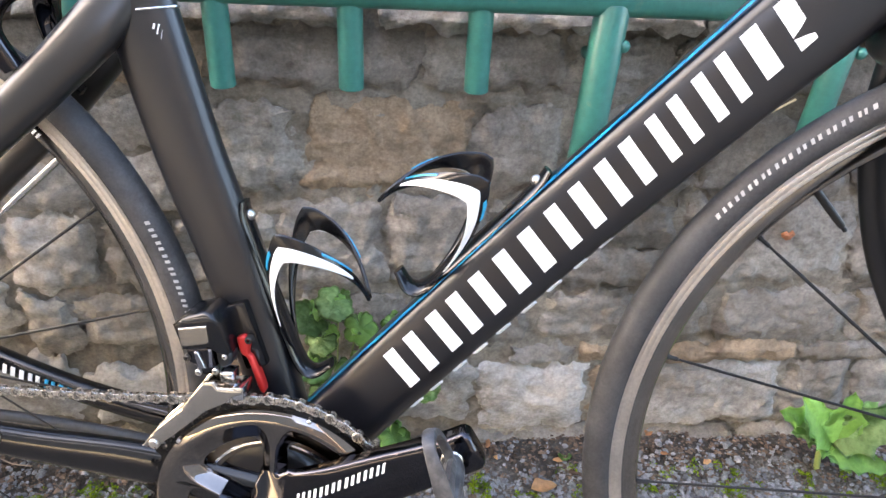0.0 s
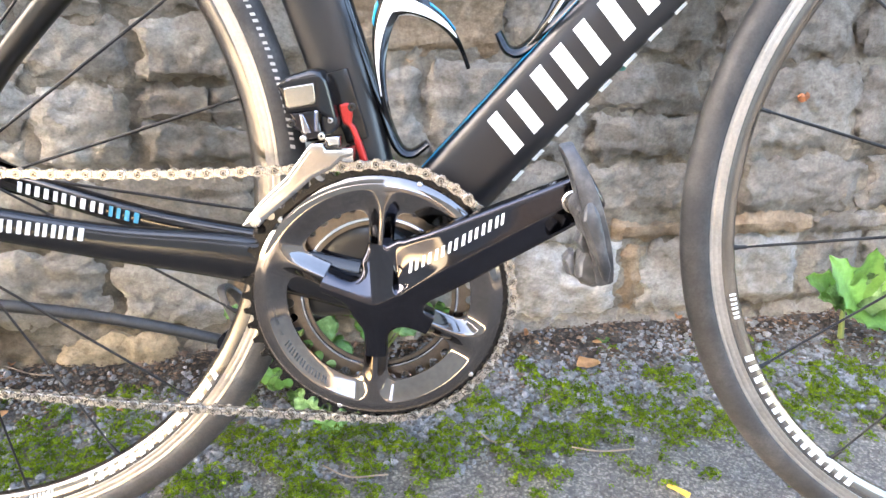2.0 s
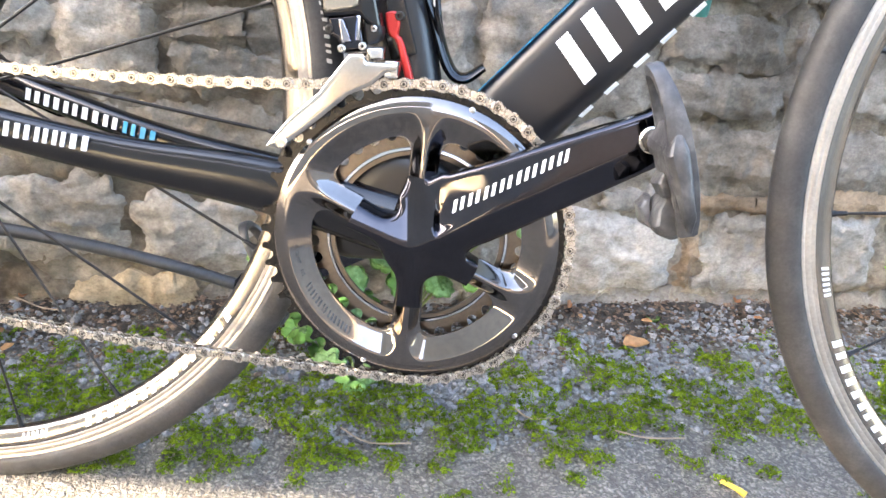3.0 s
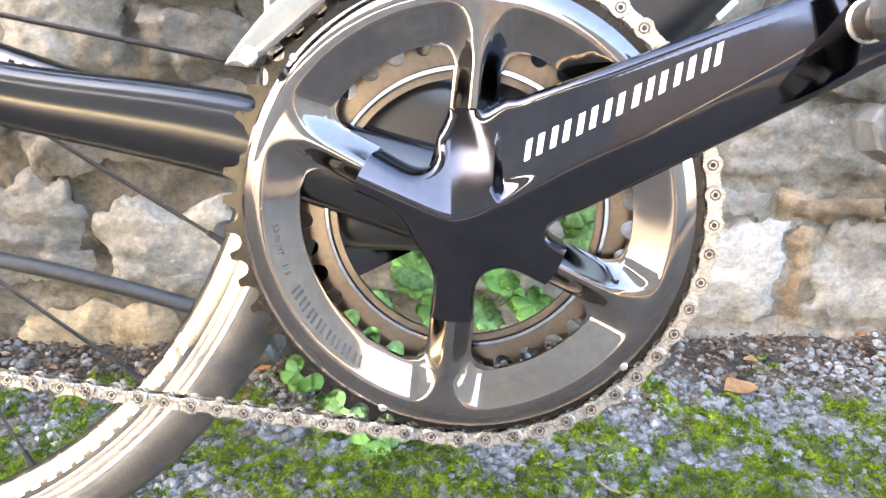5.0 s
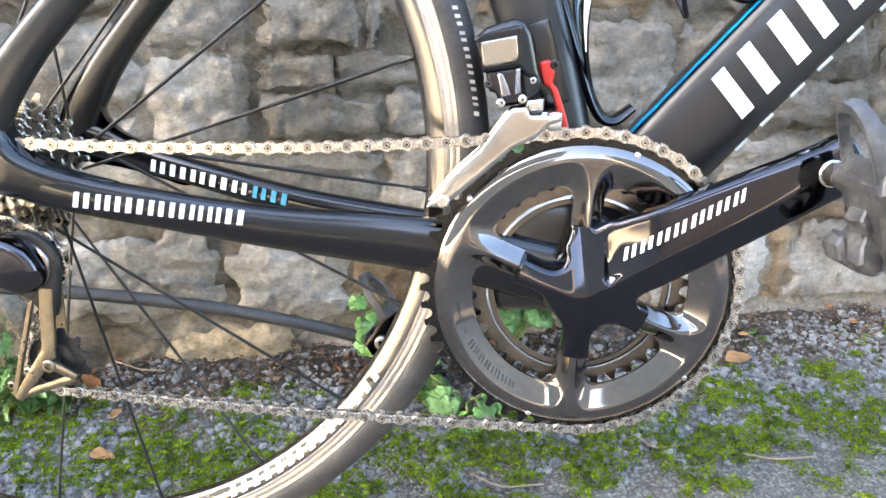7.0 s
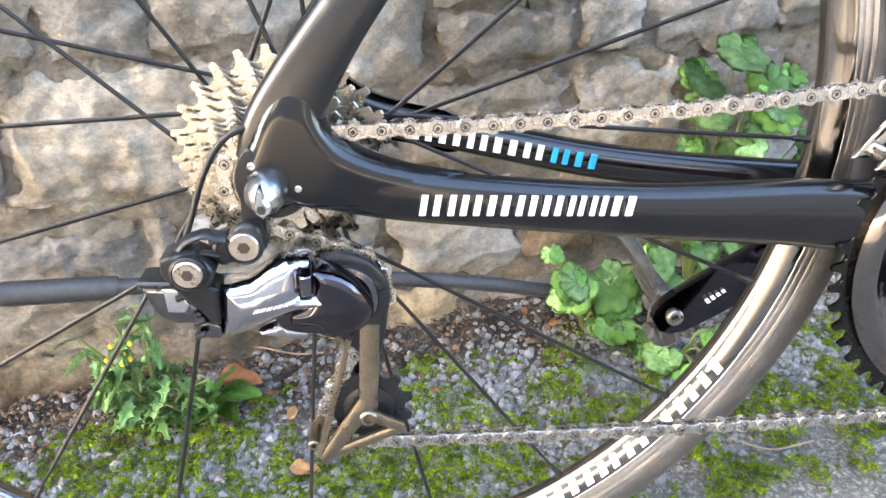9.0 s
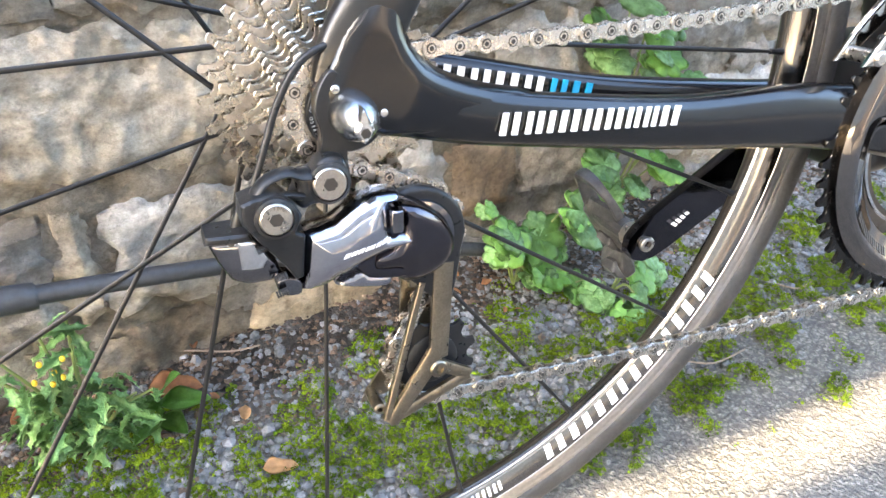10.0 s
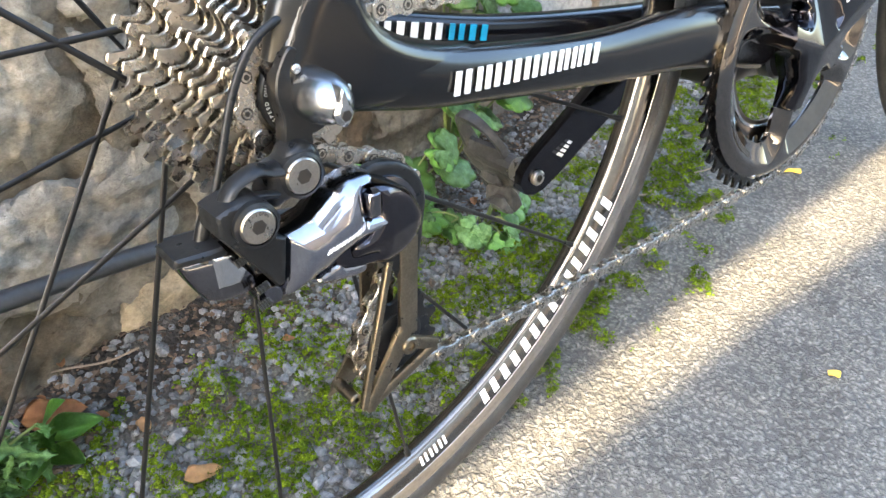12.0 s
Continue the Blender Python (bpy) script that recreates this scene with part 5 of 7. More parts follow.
    pillow(bm, rounded([(0.0206, 0.3013), (0.0212, 0.2960), (0.0205, 0.2890), (0.0160, 0.2830), (0.0090, 0.2800), (0.0084, 0.2733), (0.0190, 0.2705), (0.0197, 0.2655), (0.0291, 0.2616), (0.0395, 0.2636), (0.0455, 0.2690), (0.0468, 0.2767), (0.0440, 0.2850), (0.0385, 0.2930), (0.0290, 0.2995)], 4), -0.0795, -0.0640, 0.0055, 0.0044, lambda x, z: 0.25 * max(0.0, x - 0.026) + 0.35 * max(0.0, 0.2790 - z), 0.0008)
    part("knuckle", bm, RD_DARK, d, "glossy dark knuckle")
    # cage top: a disc over the guide wheel that runs down into the cage
    bm = bmesh.new()
    rim = [(PULLEY_U[0] + 0.0238 * math.cos(radians(a)), PULLEY_U[1] + 0.0238 * math.sin(radians(a))) for a in range(200, -16, -12)]
    pillow(bm, rim + [(0.0532, 0.2680), (0.0510, 0.2560), (0.0478, 0.2440), (0.0400, 0.2440), (0.0330, 0.2520), (0.0200, 0.2620)], -0.0665, -0.0630, 0.0030, 0.0014, None, 0.0011)
    part("cage_top", bm, PLASTIC, d, "dark grey top of the pulley cage")
    bm = bmesh.new()
    lathe(bm, [(0.0185, -0.0676), (0.0176, -0.0690), (0.0150, -0.0694), (0.0138, -0.0684), (0.0138, -0.0660), (0.0185, -0.0660)], PULLEY_U, 48)
    part("spring_housing", bm, RD_M, d, "dark raised ring round the cage pivot")
    # pulleys
    for (x, z), y in ((PULLEY_U, -0.0595), (PULLEY_L, -0.0585)):
        w = part("pulley", toothed(11, PULLEY_R - 0.0032, PULLEY_R + 0.0018, 0.0085, y - 0.0010, y + 0.0010, (x, z), 0.2), PLASTIC, d, "black toothed jockey wheel")
        bm = bmesh.new()
        lathe(bm, [(0.0135, y - 0.0016), (0.0125, y - 0.0022), (0.0050, y - 0.0022), (0.0045, y), (0.0050, y + 0.0022), (0.0135, y + 0.0022)], (x, z), 30)
        part("pulley_seal", bm, PLASTIC, w, "pulley seal ring")
    # outer cage plate: two bars that meet below, a triangle in front
    def bar(p, q, w0, w1, y0, y1, t=0.0018):
        a, b = Vector((p[0], 0, p[1])), Vector((q[0], 0, q[1]))
        dd = (b - a).normalized()
        nn = Vector((0, 1, 0)).cross(dd)
        bm = bmesh.new()
        rings_b = []
        for f in (0, 0.5, 1):
            c = a.lerp(b, f)
            c.y = y0 + (y1 - y0) * f
            rings_b.append(ring_of(bm, c, nn * (w0 + (w1 - w0) * f), (0, t, 0), 12, 4))
        skin(bm, rings_b)
        part("cage_bar", bm, CAGE_M, d, "grey bronze bar of the pulley cage")
    bar((0.0440, 0.2640), (0.0395, 0.2140), 0.0050, 0.0050, -0.0672, -0.0675)
    bar((0.0398, 0.2175), (0.0135, 0.1820), 0.0052, 0.0036, -0.0675, -0.0677)
    bar((0.0330, 0.2560), (0.0112, 0.1845), 0.0016, 0.0019, -0.0672, -0.0677)
    bar((0.0390, 0.2090), (0.0560, 0.1985), 0.0036, 0.0030, -0.0675, -0.0665)
    bar((0.0555, 0.1985), (0.0120, 0.1830), 0.0030, 0.0030, -0.0665, -0.0675)
    bar((0.0450, 0.2600), (0.0270, 0.2600), 0.0060, 0.0060, -0.0660, -0.0660)
    bm = bmesh.new()
    plate(bm, [(0.0290, 0.2600), (0.0450, 0.2620), (0.0440, 0.2150), (0.0560, 0.1960), (0.0030, 0.1850), (0.0060, 0.1920), (0.0250, 0.2150)], -0.0515, -0.0500, 0.0003)
    part("inner_cage_plate", bm, CAGE_M, d)
    bm = bmesh.new()
    disc(bm, PULLEY_L, -0.0705, -0.062, 0.0046, 24, 0.0008, 0.0022)
    part("pulley_bolt", bm, CAGE_M, d, "pulley bolt")
    bm = bmesh.new()
    disc(bm, (0.0085, 0.1905), -0.0670, -0.0500, 0.0030, 16, 0.0006, 0.0014)
    part("cage_pin", bm, CAGE_M, d)

    def link_spot(s, n, k):
        x, z = -0.0060 + s, 0.2868 + 0.14 * s + n
        return (x, front.ray_cast((x, -0.2, z), (0, 1, 0))[0].y - k, z)
    slanted_marks(d, "white slanted lettering mark", link_spot, 0.0190, 0.0017, (1, 1, 1, 0.5, 1, 1, 1), 0.8, WHITE, 0.25, 0.0003)
    # electric cable in its loop
    bm = bmesh.new()
    tube(bm, [(0.004, -0.066, 0.366, 0.0015), (-0.004, -0.0685, 0.3655, 0.0015), (-0.0135, -0.0690, 0.3595, 0.0015), (-0.0230, -0.0690, 0.3450, 0.0015), (-0.0320, -0.0700, 0.3240, 0.0015), (-0.0405, -0.0710, 0.3060, 0.0015), (-0.0440, -0.0710, 0.2980, 0.0022)], 12, 8)
    part("cable", bm, PLASTIC, BIKE, "thin black cable loop to the derailleur")
    bm = bmesh.new()
    tube(bm, [(-0.0405, -0.0710, 0.3095, 0.0024), (-0.0430, -0.0710, 0.3040, 0.0027), (-0.0450, -0.0710, 0.2990, 0.0028)], 12, 4)
    part("cable_boot", bm, PLASTIC, BIKE, "rubber cable boot")


build_derailleur()


# ---- front derailleur and chain catcher ----
CAGE_STEEL = mat("polished_cage_steel", (0.52, 0.485, 0.44), 0.12, 1.0, 0, 0.08, 500, 0.1)


def build_front_derailleur():
    d = new("front_derailleur")
    d.parent = BIKE
    d["label"] = "electronic front derailleur with a polished steel cage"
    bm = bmesh.new()
    pillow(bm, [(0.3242, 0.4270), (0.3326, 0.4345), (0.3483, 0.4398), (0.3548, 0.4384), (0.3604, 0.4314), (0.3677, 0.4010), (0.3577, 0.4055), (0.3528, 0.4105), (0.3303, 0.4070), (0.3280, 0.4158)], -0.0470, -0.0180, 0.0030, 0.0022, lambda x, z: 0.45 * max(0.0, x - 0.3540) + 0.5 * max(0.0, z - 0.4320 - 0.2 * (x - 0.34)), 0.0014)
    part("motor_housing", bm, CARBON_GLOSS, d, "glossy black faceted motor housing", angle=24)
    bm = bmesh.new()
    pillow(bm, [(0.3287, 0.4256), (0.3510, 0.4300), (0.3526, 0.4165), (0.3500, 0.4145), (0.3325, 0.4108), (0.3304, 0.4120)], -0.0494, -0.045, 0.0010, 0.0009, None, 0.001)
    part("face_panel", bm, mat("brushed_bronze_panel", (0.42, 0.385, 0.33), 0.22, 1.0, 0, 0.08, 500, 0.1), d, "brushed metal face panel")
    bm = bmesh.new()
    pillow(bm, [(0.3326, 0.4076), (0.3526, 0.4110), (0.3557, 0.3935), (0.3574, 0.3885), (0.3439, 0.3864), (0.3390, 0.3946), (0.3349, 0.3961)], -0.0450, -0.0340, 0.0022, 0.0016, None, 0.001)
    part("linkage", bm, CRANK_M, d, "dark linkage body", angle=24)
    for rows, lab in (([(0.3398, 0.4070), (0.3429, 0.4075), (0.3490, 0.3938), (0.3427, 0.3915)], "bright wedge of the linkage"), ([(0.3510, 0.4098), (0.3538, 0.4102), (0.3539, 0.3950), (0.3511, 0.3944)], "bright bar of the linkage")):
        bm = bmesh.new()
        pillow(bm, rows, -0.0484, -0.0440, 0.0010, 0.0009, None, 0.0009)
        part("linkage_arm", bm, RD_BRIGHT, d, lab)
    for x, z in ((0.3340, 0.4005), (0.3425, 0.3890), (0.3560, 0.3915)):
        bm = bmesh.new()
        disc(bm, (x, z), -0.0492, -0.040, 0.0026, 18, 0.0007, 0.0010)
        part("pivot_pin", bm, STEEL if z < 0.3950 else CHAIN_DARK, d, "small pivot pin")
    bm = bmesh.new()
    pillow(bm, rounded([(0.3551, 0.4088), (0.3635, 0.4090), (0.3677, 0.4017), (0.3651, 0.3949), (0.3575, 0.3930)], 3), -0.0420, -0.0300, 0.0030, 0.0024, None, 0.001)
    part("pivot_block", bm, PLASTIC, d, "black pivot block")
    bm = bmesh.new()
    disc(bm, (0.3622, 0.4030), -0.0462, -0.040, 0.0021, 18, 0.0006, 0.0009)
    part("adjusting_screw", bm, STEEL, d, "small steel adjusting screw")
    bm = bmesh.new()
    pillow(bm, [(0.3578, 0.3912), (0.3699, 0.3921), (0.3698, 0.3837), (0.3597, 0.3817)], -0.0460, -0.0360, 0.0025, 0.0020, None, 0.001)
    part("pivot_lug", bm, ALU, d, "bright pivot lug")
    bm = bmesh.new()
    box(bm, pose(0.3762, -0.0465, 0.3792, 0, 0, 0), 0.0085, 0.020, 0.0108, 0.0012)
    part("cage_bridge", bm, ALU, d, "bright cage bridge")
    for y, lab in ((-0.0562, "polished steel outer cage plate"), (-0.0370, "")):
        bm = bmesh.new()
        pillow(bm, [(0.2967, 0.3232), (0.3040, 0.3330), (0.3127, 0.3435), (0.3220, 0.3525), (0.3308, 0.3608), (0.3380, 0.3710), (0.3454, 0.3812), (0.3496, 0.3863), (0.3579, 0.3872), (0.3592, 0.3840), (0.3610, 0.3824), (0.3740, 0.3826), (0.3800, 0.3832), (0.3800, 0.3790), (0.3728, 0.3765), (0.3652, 0.3690), (0.3501, 0.3610), (0.3347, 0.3468), (0.3200, 0.3335), (0.3069, 0.3226)], y, y + 0.0016, 0.0030, 0.0012, None, 0.0012)
        part("cage_plate", bm, CAGE_STEEL, d, lab)
    bm = bmesh.new()
    disc(bm, (0.3075, 0.3270), -0.0590, -0.0370, 0.0042, 20, 0.001)
    part("cage_bolt", bm, STEEL, d, "cage end screw")
    bm = bmesh.new()
    box(bm, pose(0.3720, -0.0215, 0.412, 0, -18, 0), 0.018, 0.010, 0.055, 0.002)
    part("mount_plate", bm, CARBON_GLOSS, d, "black braze-on mount")
    bm = bmesh.new()
    pillow(bm, rounded([(0.3669, 0.4115), (0.3690, 0.4140), (0.3738, 0.4145), (0.3768, 0.4076), (0.3763, 0.3999), (0.3798, 0.3957), (0.3885, 0.3700), (0.3840, 0.3690), (0.3755, 0.3947), (0.3700, 0.3997)], 4), -0.0305, -0.0230, 0.0018, 0.0012, None, 0.0009)
    c = part("chain_catcher", bm, RED, BIKE, "red anodised chain catcher")
    bm = bmesh.new()
    disc(bm, (0.3765, 0.4120), -0.0330, -0.024, 0.0030, 18, 0.0006, 0.0014)
    part("catcher_bolt", bm, CHAIN_DARK, c, "black bolt")


build_front_derailleur()


# ---- bottle cages ----
def build_cage(name, org, axis, fwd, base):
    """A carbon-look cage: two swept wings round the bottle's place, a spine on the tube. fwd points away from the tube."""
    g = new(name)
    g.parent = BIKE
    g["label"] = "black bottle cage with white wings and small blue marks"
    org, axis, fwd = Vector(org), Vector(axis), Vector(fwd)
    R = 0.0365

    def ribbon(rows, side, lift, thick, shift=0.0):
        bm = bmesh.new()
        rings = []
        for phi, h, w in smooth_path(rows, 7):
            a = radians(phi)
            rad = (fwd * math.sin(a) + Vector((0, side, 0)) * math.cos(a)).normalized()
            c = org + axis * (h + shift) + rad * (R + lift)
            rings.append(ring_of(bm, c, axis * w, rad * thick, 12, 3.0))
        skin(bm, rings)
        return bm
    rows = [(-78, -0.060, 0.0050), (-66, -0.036, 0.0062), (-45, -0.006, 0.0088), (-24, 0.0165, 0.0105), (-10, 0.0265, 0.0108), (-4, 0.0275, 0.0106), (8, 0.0250, 0.0098), (30, 0.0140, 0.0085), (52, -0.001, 0.0068), (74, -0.020, 0.0050), (86, -0.036, 0.0035)]
    white = [(-62, -0.036, 0.0012), (-50, -0.016, 0.0042), (-34, 0.0035, 0.0056), (-18, 0.0175, 0.0062), (-9, 0.0232, 0.0064), (-5, 0.0236, 0.0062), (8, 0.0205, 0.0056), (30, 0.0105, 0.0045), (52, -0.003, 0.0030), (64, -0.012, 0.0014)]
    for side in (-1, 1):
        part("wing", ribbon(rows, side, 0.0, 0.0017), CARBON_GLOSS, g, "glossy black cage wing")
        part("wing_panel", ribbon(white, side, 0.0016, 0.0005, -0.001), WHITE, g, "white wing panel")
        for r in ([(-34, 0.0120, 0.0016), (-26, 0.0200, 0.0020), (-20, 0.0240, 0.0018)], [(36, 0.0125, 0.0012), (50, 0.0030, 0.0012), (66, -0.0095, 0.0010)]):
            part("blue_mark", ribbon(r, side, 0.0018, 0.0005, 0.002), BLUE, g, "small blue mark")
    bm = bmesh.new()
    lo, hi = base
    b0 = org - fwd * (R + 0.001)
    pts = [b0 + axis * lo + fwd * 0.026, b0 + axis * (lo - 0.004) + fwd * 0.010, b0 + axis * (lo + 0.008) + fwd * 0.0015, b0 + axis * (lo + 0.05), b0 + axis * (hi - 0.02), b0 + axis * hi + fwd * 0.004]
    rows_b = [(p.x, p.y, p.z, w) for p, w in zip(pts, (0.003, 0.004, 0.0042, 0.0042, 0.0042, 0.003))]
    tube(bm, rows_b, 12, 6, 2.6)
    part("spine", bm, CARBON_GLOSS, g, "black cage spine")
    bm = bmesh.new()
    c = b0 + axis * (hi - 0.012)
    bmesh.ops.create_uvsphere(bm, u_segments=14, v_segments=8, radius=0.0045, matrix=Matrix.Translation(c + fwd * 0.004))
    part("cage_bolt", bm, STEEL, g, "small bright bolt")


build_cage("bottle_cage", (0.4170, 0, 0.4670), (-0.330, 0, 0.944), (0.944, 0, 0.330), (-0.085, 0.062))
build_cage("bottle_cage", dt(0.742, -0.0440, 0), (0.659, 0, 0.752), (-0.752, 0, 0.659), (-0.068, 0.068))


# ---- rear brake, tyre marks, valve ----
def build_brake():
    b = new("rear_brake")
    b.parent = BIKE
    b["label"] = "dark dual-pivot rear brake caliper"
    for side in (-1, 1):
        bm = bmesh.new()
        side_tube(bm, [(0.222, side * 0.008, 0.668, 0.010, 0.008), (0.205, side * 0.028, 0.655, 0.010, 0.008), (0.200, side * 0.036, 0.632, 0.009, 0.007), (0.212, side * 0.030, 0.605, 0.007, 0.006)], 16, 5, 3.0)
        part("brake_arm", bm, CRANK_M, b, "glossy dark brake arm")
        bm = bmesh.new()
        box(bm, pose(0.218, side * 0.020, 0.598, 0, 42, 0), 0.040, 0.009, 0.010, 0.002)
        part("brake_pad", bm, PLASTIC, b, "black brake pad holder")
    bm = bmesh.new()
    disc(bm, (0.196, 0.640), -0.048, -0.030, 0.0065, 20, 0.001, 0.0025)
    part("barrel", bm, ALU, b, "bright cable clamp")


build_brake()


def tyre_spot(hub, a0):
    return lambda s, n, k: (hub[0] + (0.3285 + n) * math.cos(a0 - s / 0.3285), -0.0121 - k + max(0, n) * 0.35, hub[1] + (0.3285 + n) * math.sin(a0 - s / 0.3285))


GREY_PRINT = mat("faded_white_print", (0.38, 0.37, 0.35), 0.6)
for wheel, hub, a in ((WHEEL_F, HUB_F, 145), (WHEEL_R, HUB_R, 28.4), (WHEEL_F, HUB_F, 325), (WHEEL_R, HUB_R, 208.4)):
    slanted_marks(wheel, "faded white tyre print", tyre_spot(hub, radians(a)), 0.125, 0.0062, (0.5, 1, 1, 1, 0.9, 0.4, 1, 0.9, 1, 0.9, 1, 0.8, 0.5), 0.3, GREY_PRINT, 0.25, 0.0004)
bm = bmesh.new()
c136 = Vector((math.cos(radians(133.6)), 0, math.sin(radians(133.6))))
hf = Vector((HUB_F[0], 0, HUB_F[1]))
tube(bm, [(*(hf + c136 * r), w) for r, w in ((0.296, 0.003), (0.285, 0.003), (0.262, 0.0028), (0.2615, 0.0018), (0.256, 0.0018))], 12, 3)
part("valve", bm, SPOKE_M, WHEEL_F, "black valve stem")
bm = bmesh.new()
c42 = Vector((math.cos(radians(42.0)), 0, math.sin(radians(42.0))))
hr = Vector((HUB_R[0], 0, HUB_R[1]))
tube(bm, [(*(hr + c42 * r), w) for r, w in ((0.296, 0.0030), (0.285, 0.0030), (0.240, 0.0030), (0.238, 0.0026), (0.226, 0.0026), (0.2245, 0.0014), (0.219, 0.0013))], 14, 3)
part("valve", bm, ALU, WHEEL_R, "long bright metal valve stem")


# ---- small printed writing that can be read ----
def writing(parent, text, m, size, material, name="writing"):
    cu = bpy.data.curves.new(name, "FONT")
    cu.body, cu.size, cu.align_x, cu.align_y, cu.extrude = text, size, "CENTER", "CENTER", 0.00006
    tmp = bpy.data.objects.new("tmp", cu)
    scene.collection.objects.link(tmp)
    me = bpy.data.meshes.new_from_object(tmp.evaluated_get(bpy.context.evaluated_depsgraph_get()))
    bpy.data.objects.remove(tmp)
    me.materials.clear()
    me.materials.append(material)
    ob = new(name, me)
    ob.parent = parent
    ob.matrix_local = m
    return ob


DARK_PRINT = mat("dark_print", (0.03, 0.03, 0.03), 0.5)
for text, a in (("52-36 MT", 192.0), ("11S", 201.5)):
    r = 0.0820
    writing(RING, text, pose(BB[0] + r * math.cos(radians(a)), face_ring(a, r) - 0.0003, BB[1] + r * math.sin(radians(a)), 90, 0, 0) @ pose(0, 0, 0, 0, 0, a + 90) @ pose(0, 0, 0, -27, 0, 0), 0.0036, DARK_PRINT)
slanted_marks(RING, "dark printed mark", lambda s, n, k: (BB[0] + (0.0815 + n) * math.cos(radians(208) + s / 0.0815), face_ring(208 + math.degrees(s / 0.0815), 0.0815 + n) - k, BB[1] + (0.0815 + n) * math.sin(radians(208) + s / 0.0815)), 0.046, 0.0045,
              (1, 1, 1, 1, 0.4, 1, 1, 1), 0.4, DARK_PRINT, 0.25, 0.0003)
for i, ch in enumerate("11 SPEED ONLY"):
    if ch != " ":
        a = 226 - i * 6.2
        writing(CASSETTE, ch, pose(COGS[0] + 0.0151 * math.cos(radians(a)), -0.06435, COGS[1] + 0.0151 * math.sin(radians(a)), 90, 0, 0) @ pose(0, 0, 0, 0, 0, a - 90), 0.0019, WHITE)

for i, ch in enumerate("8-10Nm"):
    a = 128 - i * 17
    writing(BIKE, ch, pose(-0.0312 + 0.0048 * math.cos(radians(a)), -0.0912, 0.3085 + 0.0048 * math.sin(radians(a)), 90, 0, 0) @ pose(0, 0, 0, 0, 0, a - 90), 0.0018, DARK_PRINT)

# ---- the stone wall ----
def stone_mesh(w, h, seed, bulge):
    """A rough-hewn block: rounded uneven outline, broken facets on its front, sides running back into the wall. Local x along, z up, -y outwards."""
    nx, nz = max(8, int(w / 0.0036)), max(6, int(h / 0.0036))
    verts, faces = [], []
    sd = Vector((seed * 3.1, seed * 1.7, seed * 0.9))
    soft = min(0.020, h * 0.26)
    for j in range(nz + 1):
        for i in range(nx + 1):
            u, v = 2 * i / nx - 1, 2 * j / nz - 1
            cut = soft * 0.30 * (abs(u) ** 5) * (abs(v) ** 5)
            x = u * w / 2 - math.copysign(cut, u) + 0.017 * fbm(sd + Vector((v * h, 2.0, u * 0.3)), 15, 3) * abs(u) ** 2
            z = v * h / 2 - math.copysign(cut, v) + 0.017 * fbm(sd + Vector((u * w, 5.0, v * 0.3)), 13, 3) * abs(v) ** 2
            e = min((1 - abs(u)) * w / 2, (1 - abs(v)) * h / 2)
            edge = max(0.0, 1 - e / soft)
            q = sd + Vector((x, 0, z * 1.15))
            big = fbm(q, 8, 2)
            step = fbm(q + Vector((0.02 * noise.noise(q * 30), 7, 0)), 15, 2) * 3.0
            step = (math.floor(step) + ease(min(1.0, (step - math.floor(step)) * 1.7))) / 3.0
            ridge = 1 - abs(noise.noise(q * 22 + Vector((1, 4, 2)))) * 2
            out = bulge + 0.0045 * big + 0.0026 * step + 0.0012 * ridge + 0.0038 * fbm(q + Vector((0, 3, 0)), 60, 5) - 0.0085 * edge ** 1.8
            verts.append((x, -out, z))
    row = nx + 1
    for j in range(nz):
        for i in range(nx):
            a = j * row + i
            faces.append((a, a + 1, a + row + 1, a + row))
    rim = [i for i in range(row)] + [j * row + nx for j in range(1, nz + 1)] + [nz * row + i for i in range(nx - 1, -1, -1)] + [j * row for j in range(nz - 1, 0, -1)]
    base = len(verts)
    for q in rim:
        x, y, z = verts[q]
        verts.append((x, 0.05, z))
    for i in range(len(rim)):
        j = (i + 1) % len(rim)
        faces.append((rim[j], rim[i], base + i, base + j))
    me = bpy.data.meshes.new("stone")
    me.from_pydata(verts, [], faces)
    me.polygons.foreach_set("use_smooth", [True] * len(me.polygons))
    me.set_sharp_from_angle(angle=radians(55))
    return me


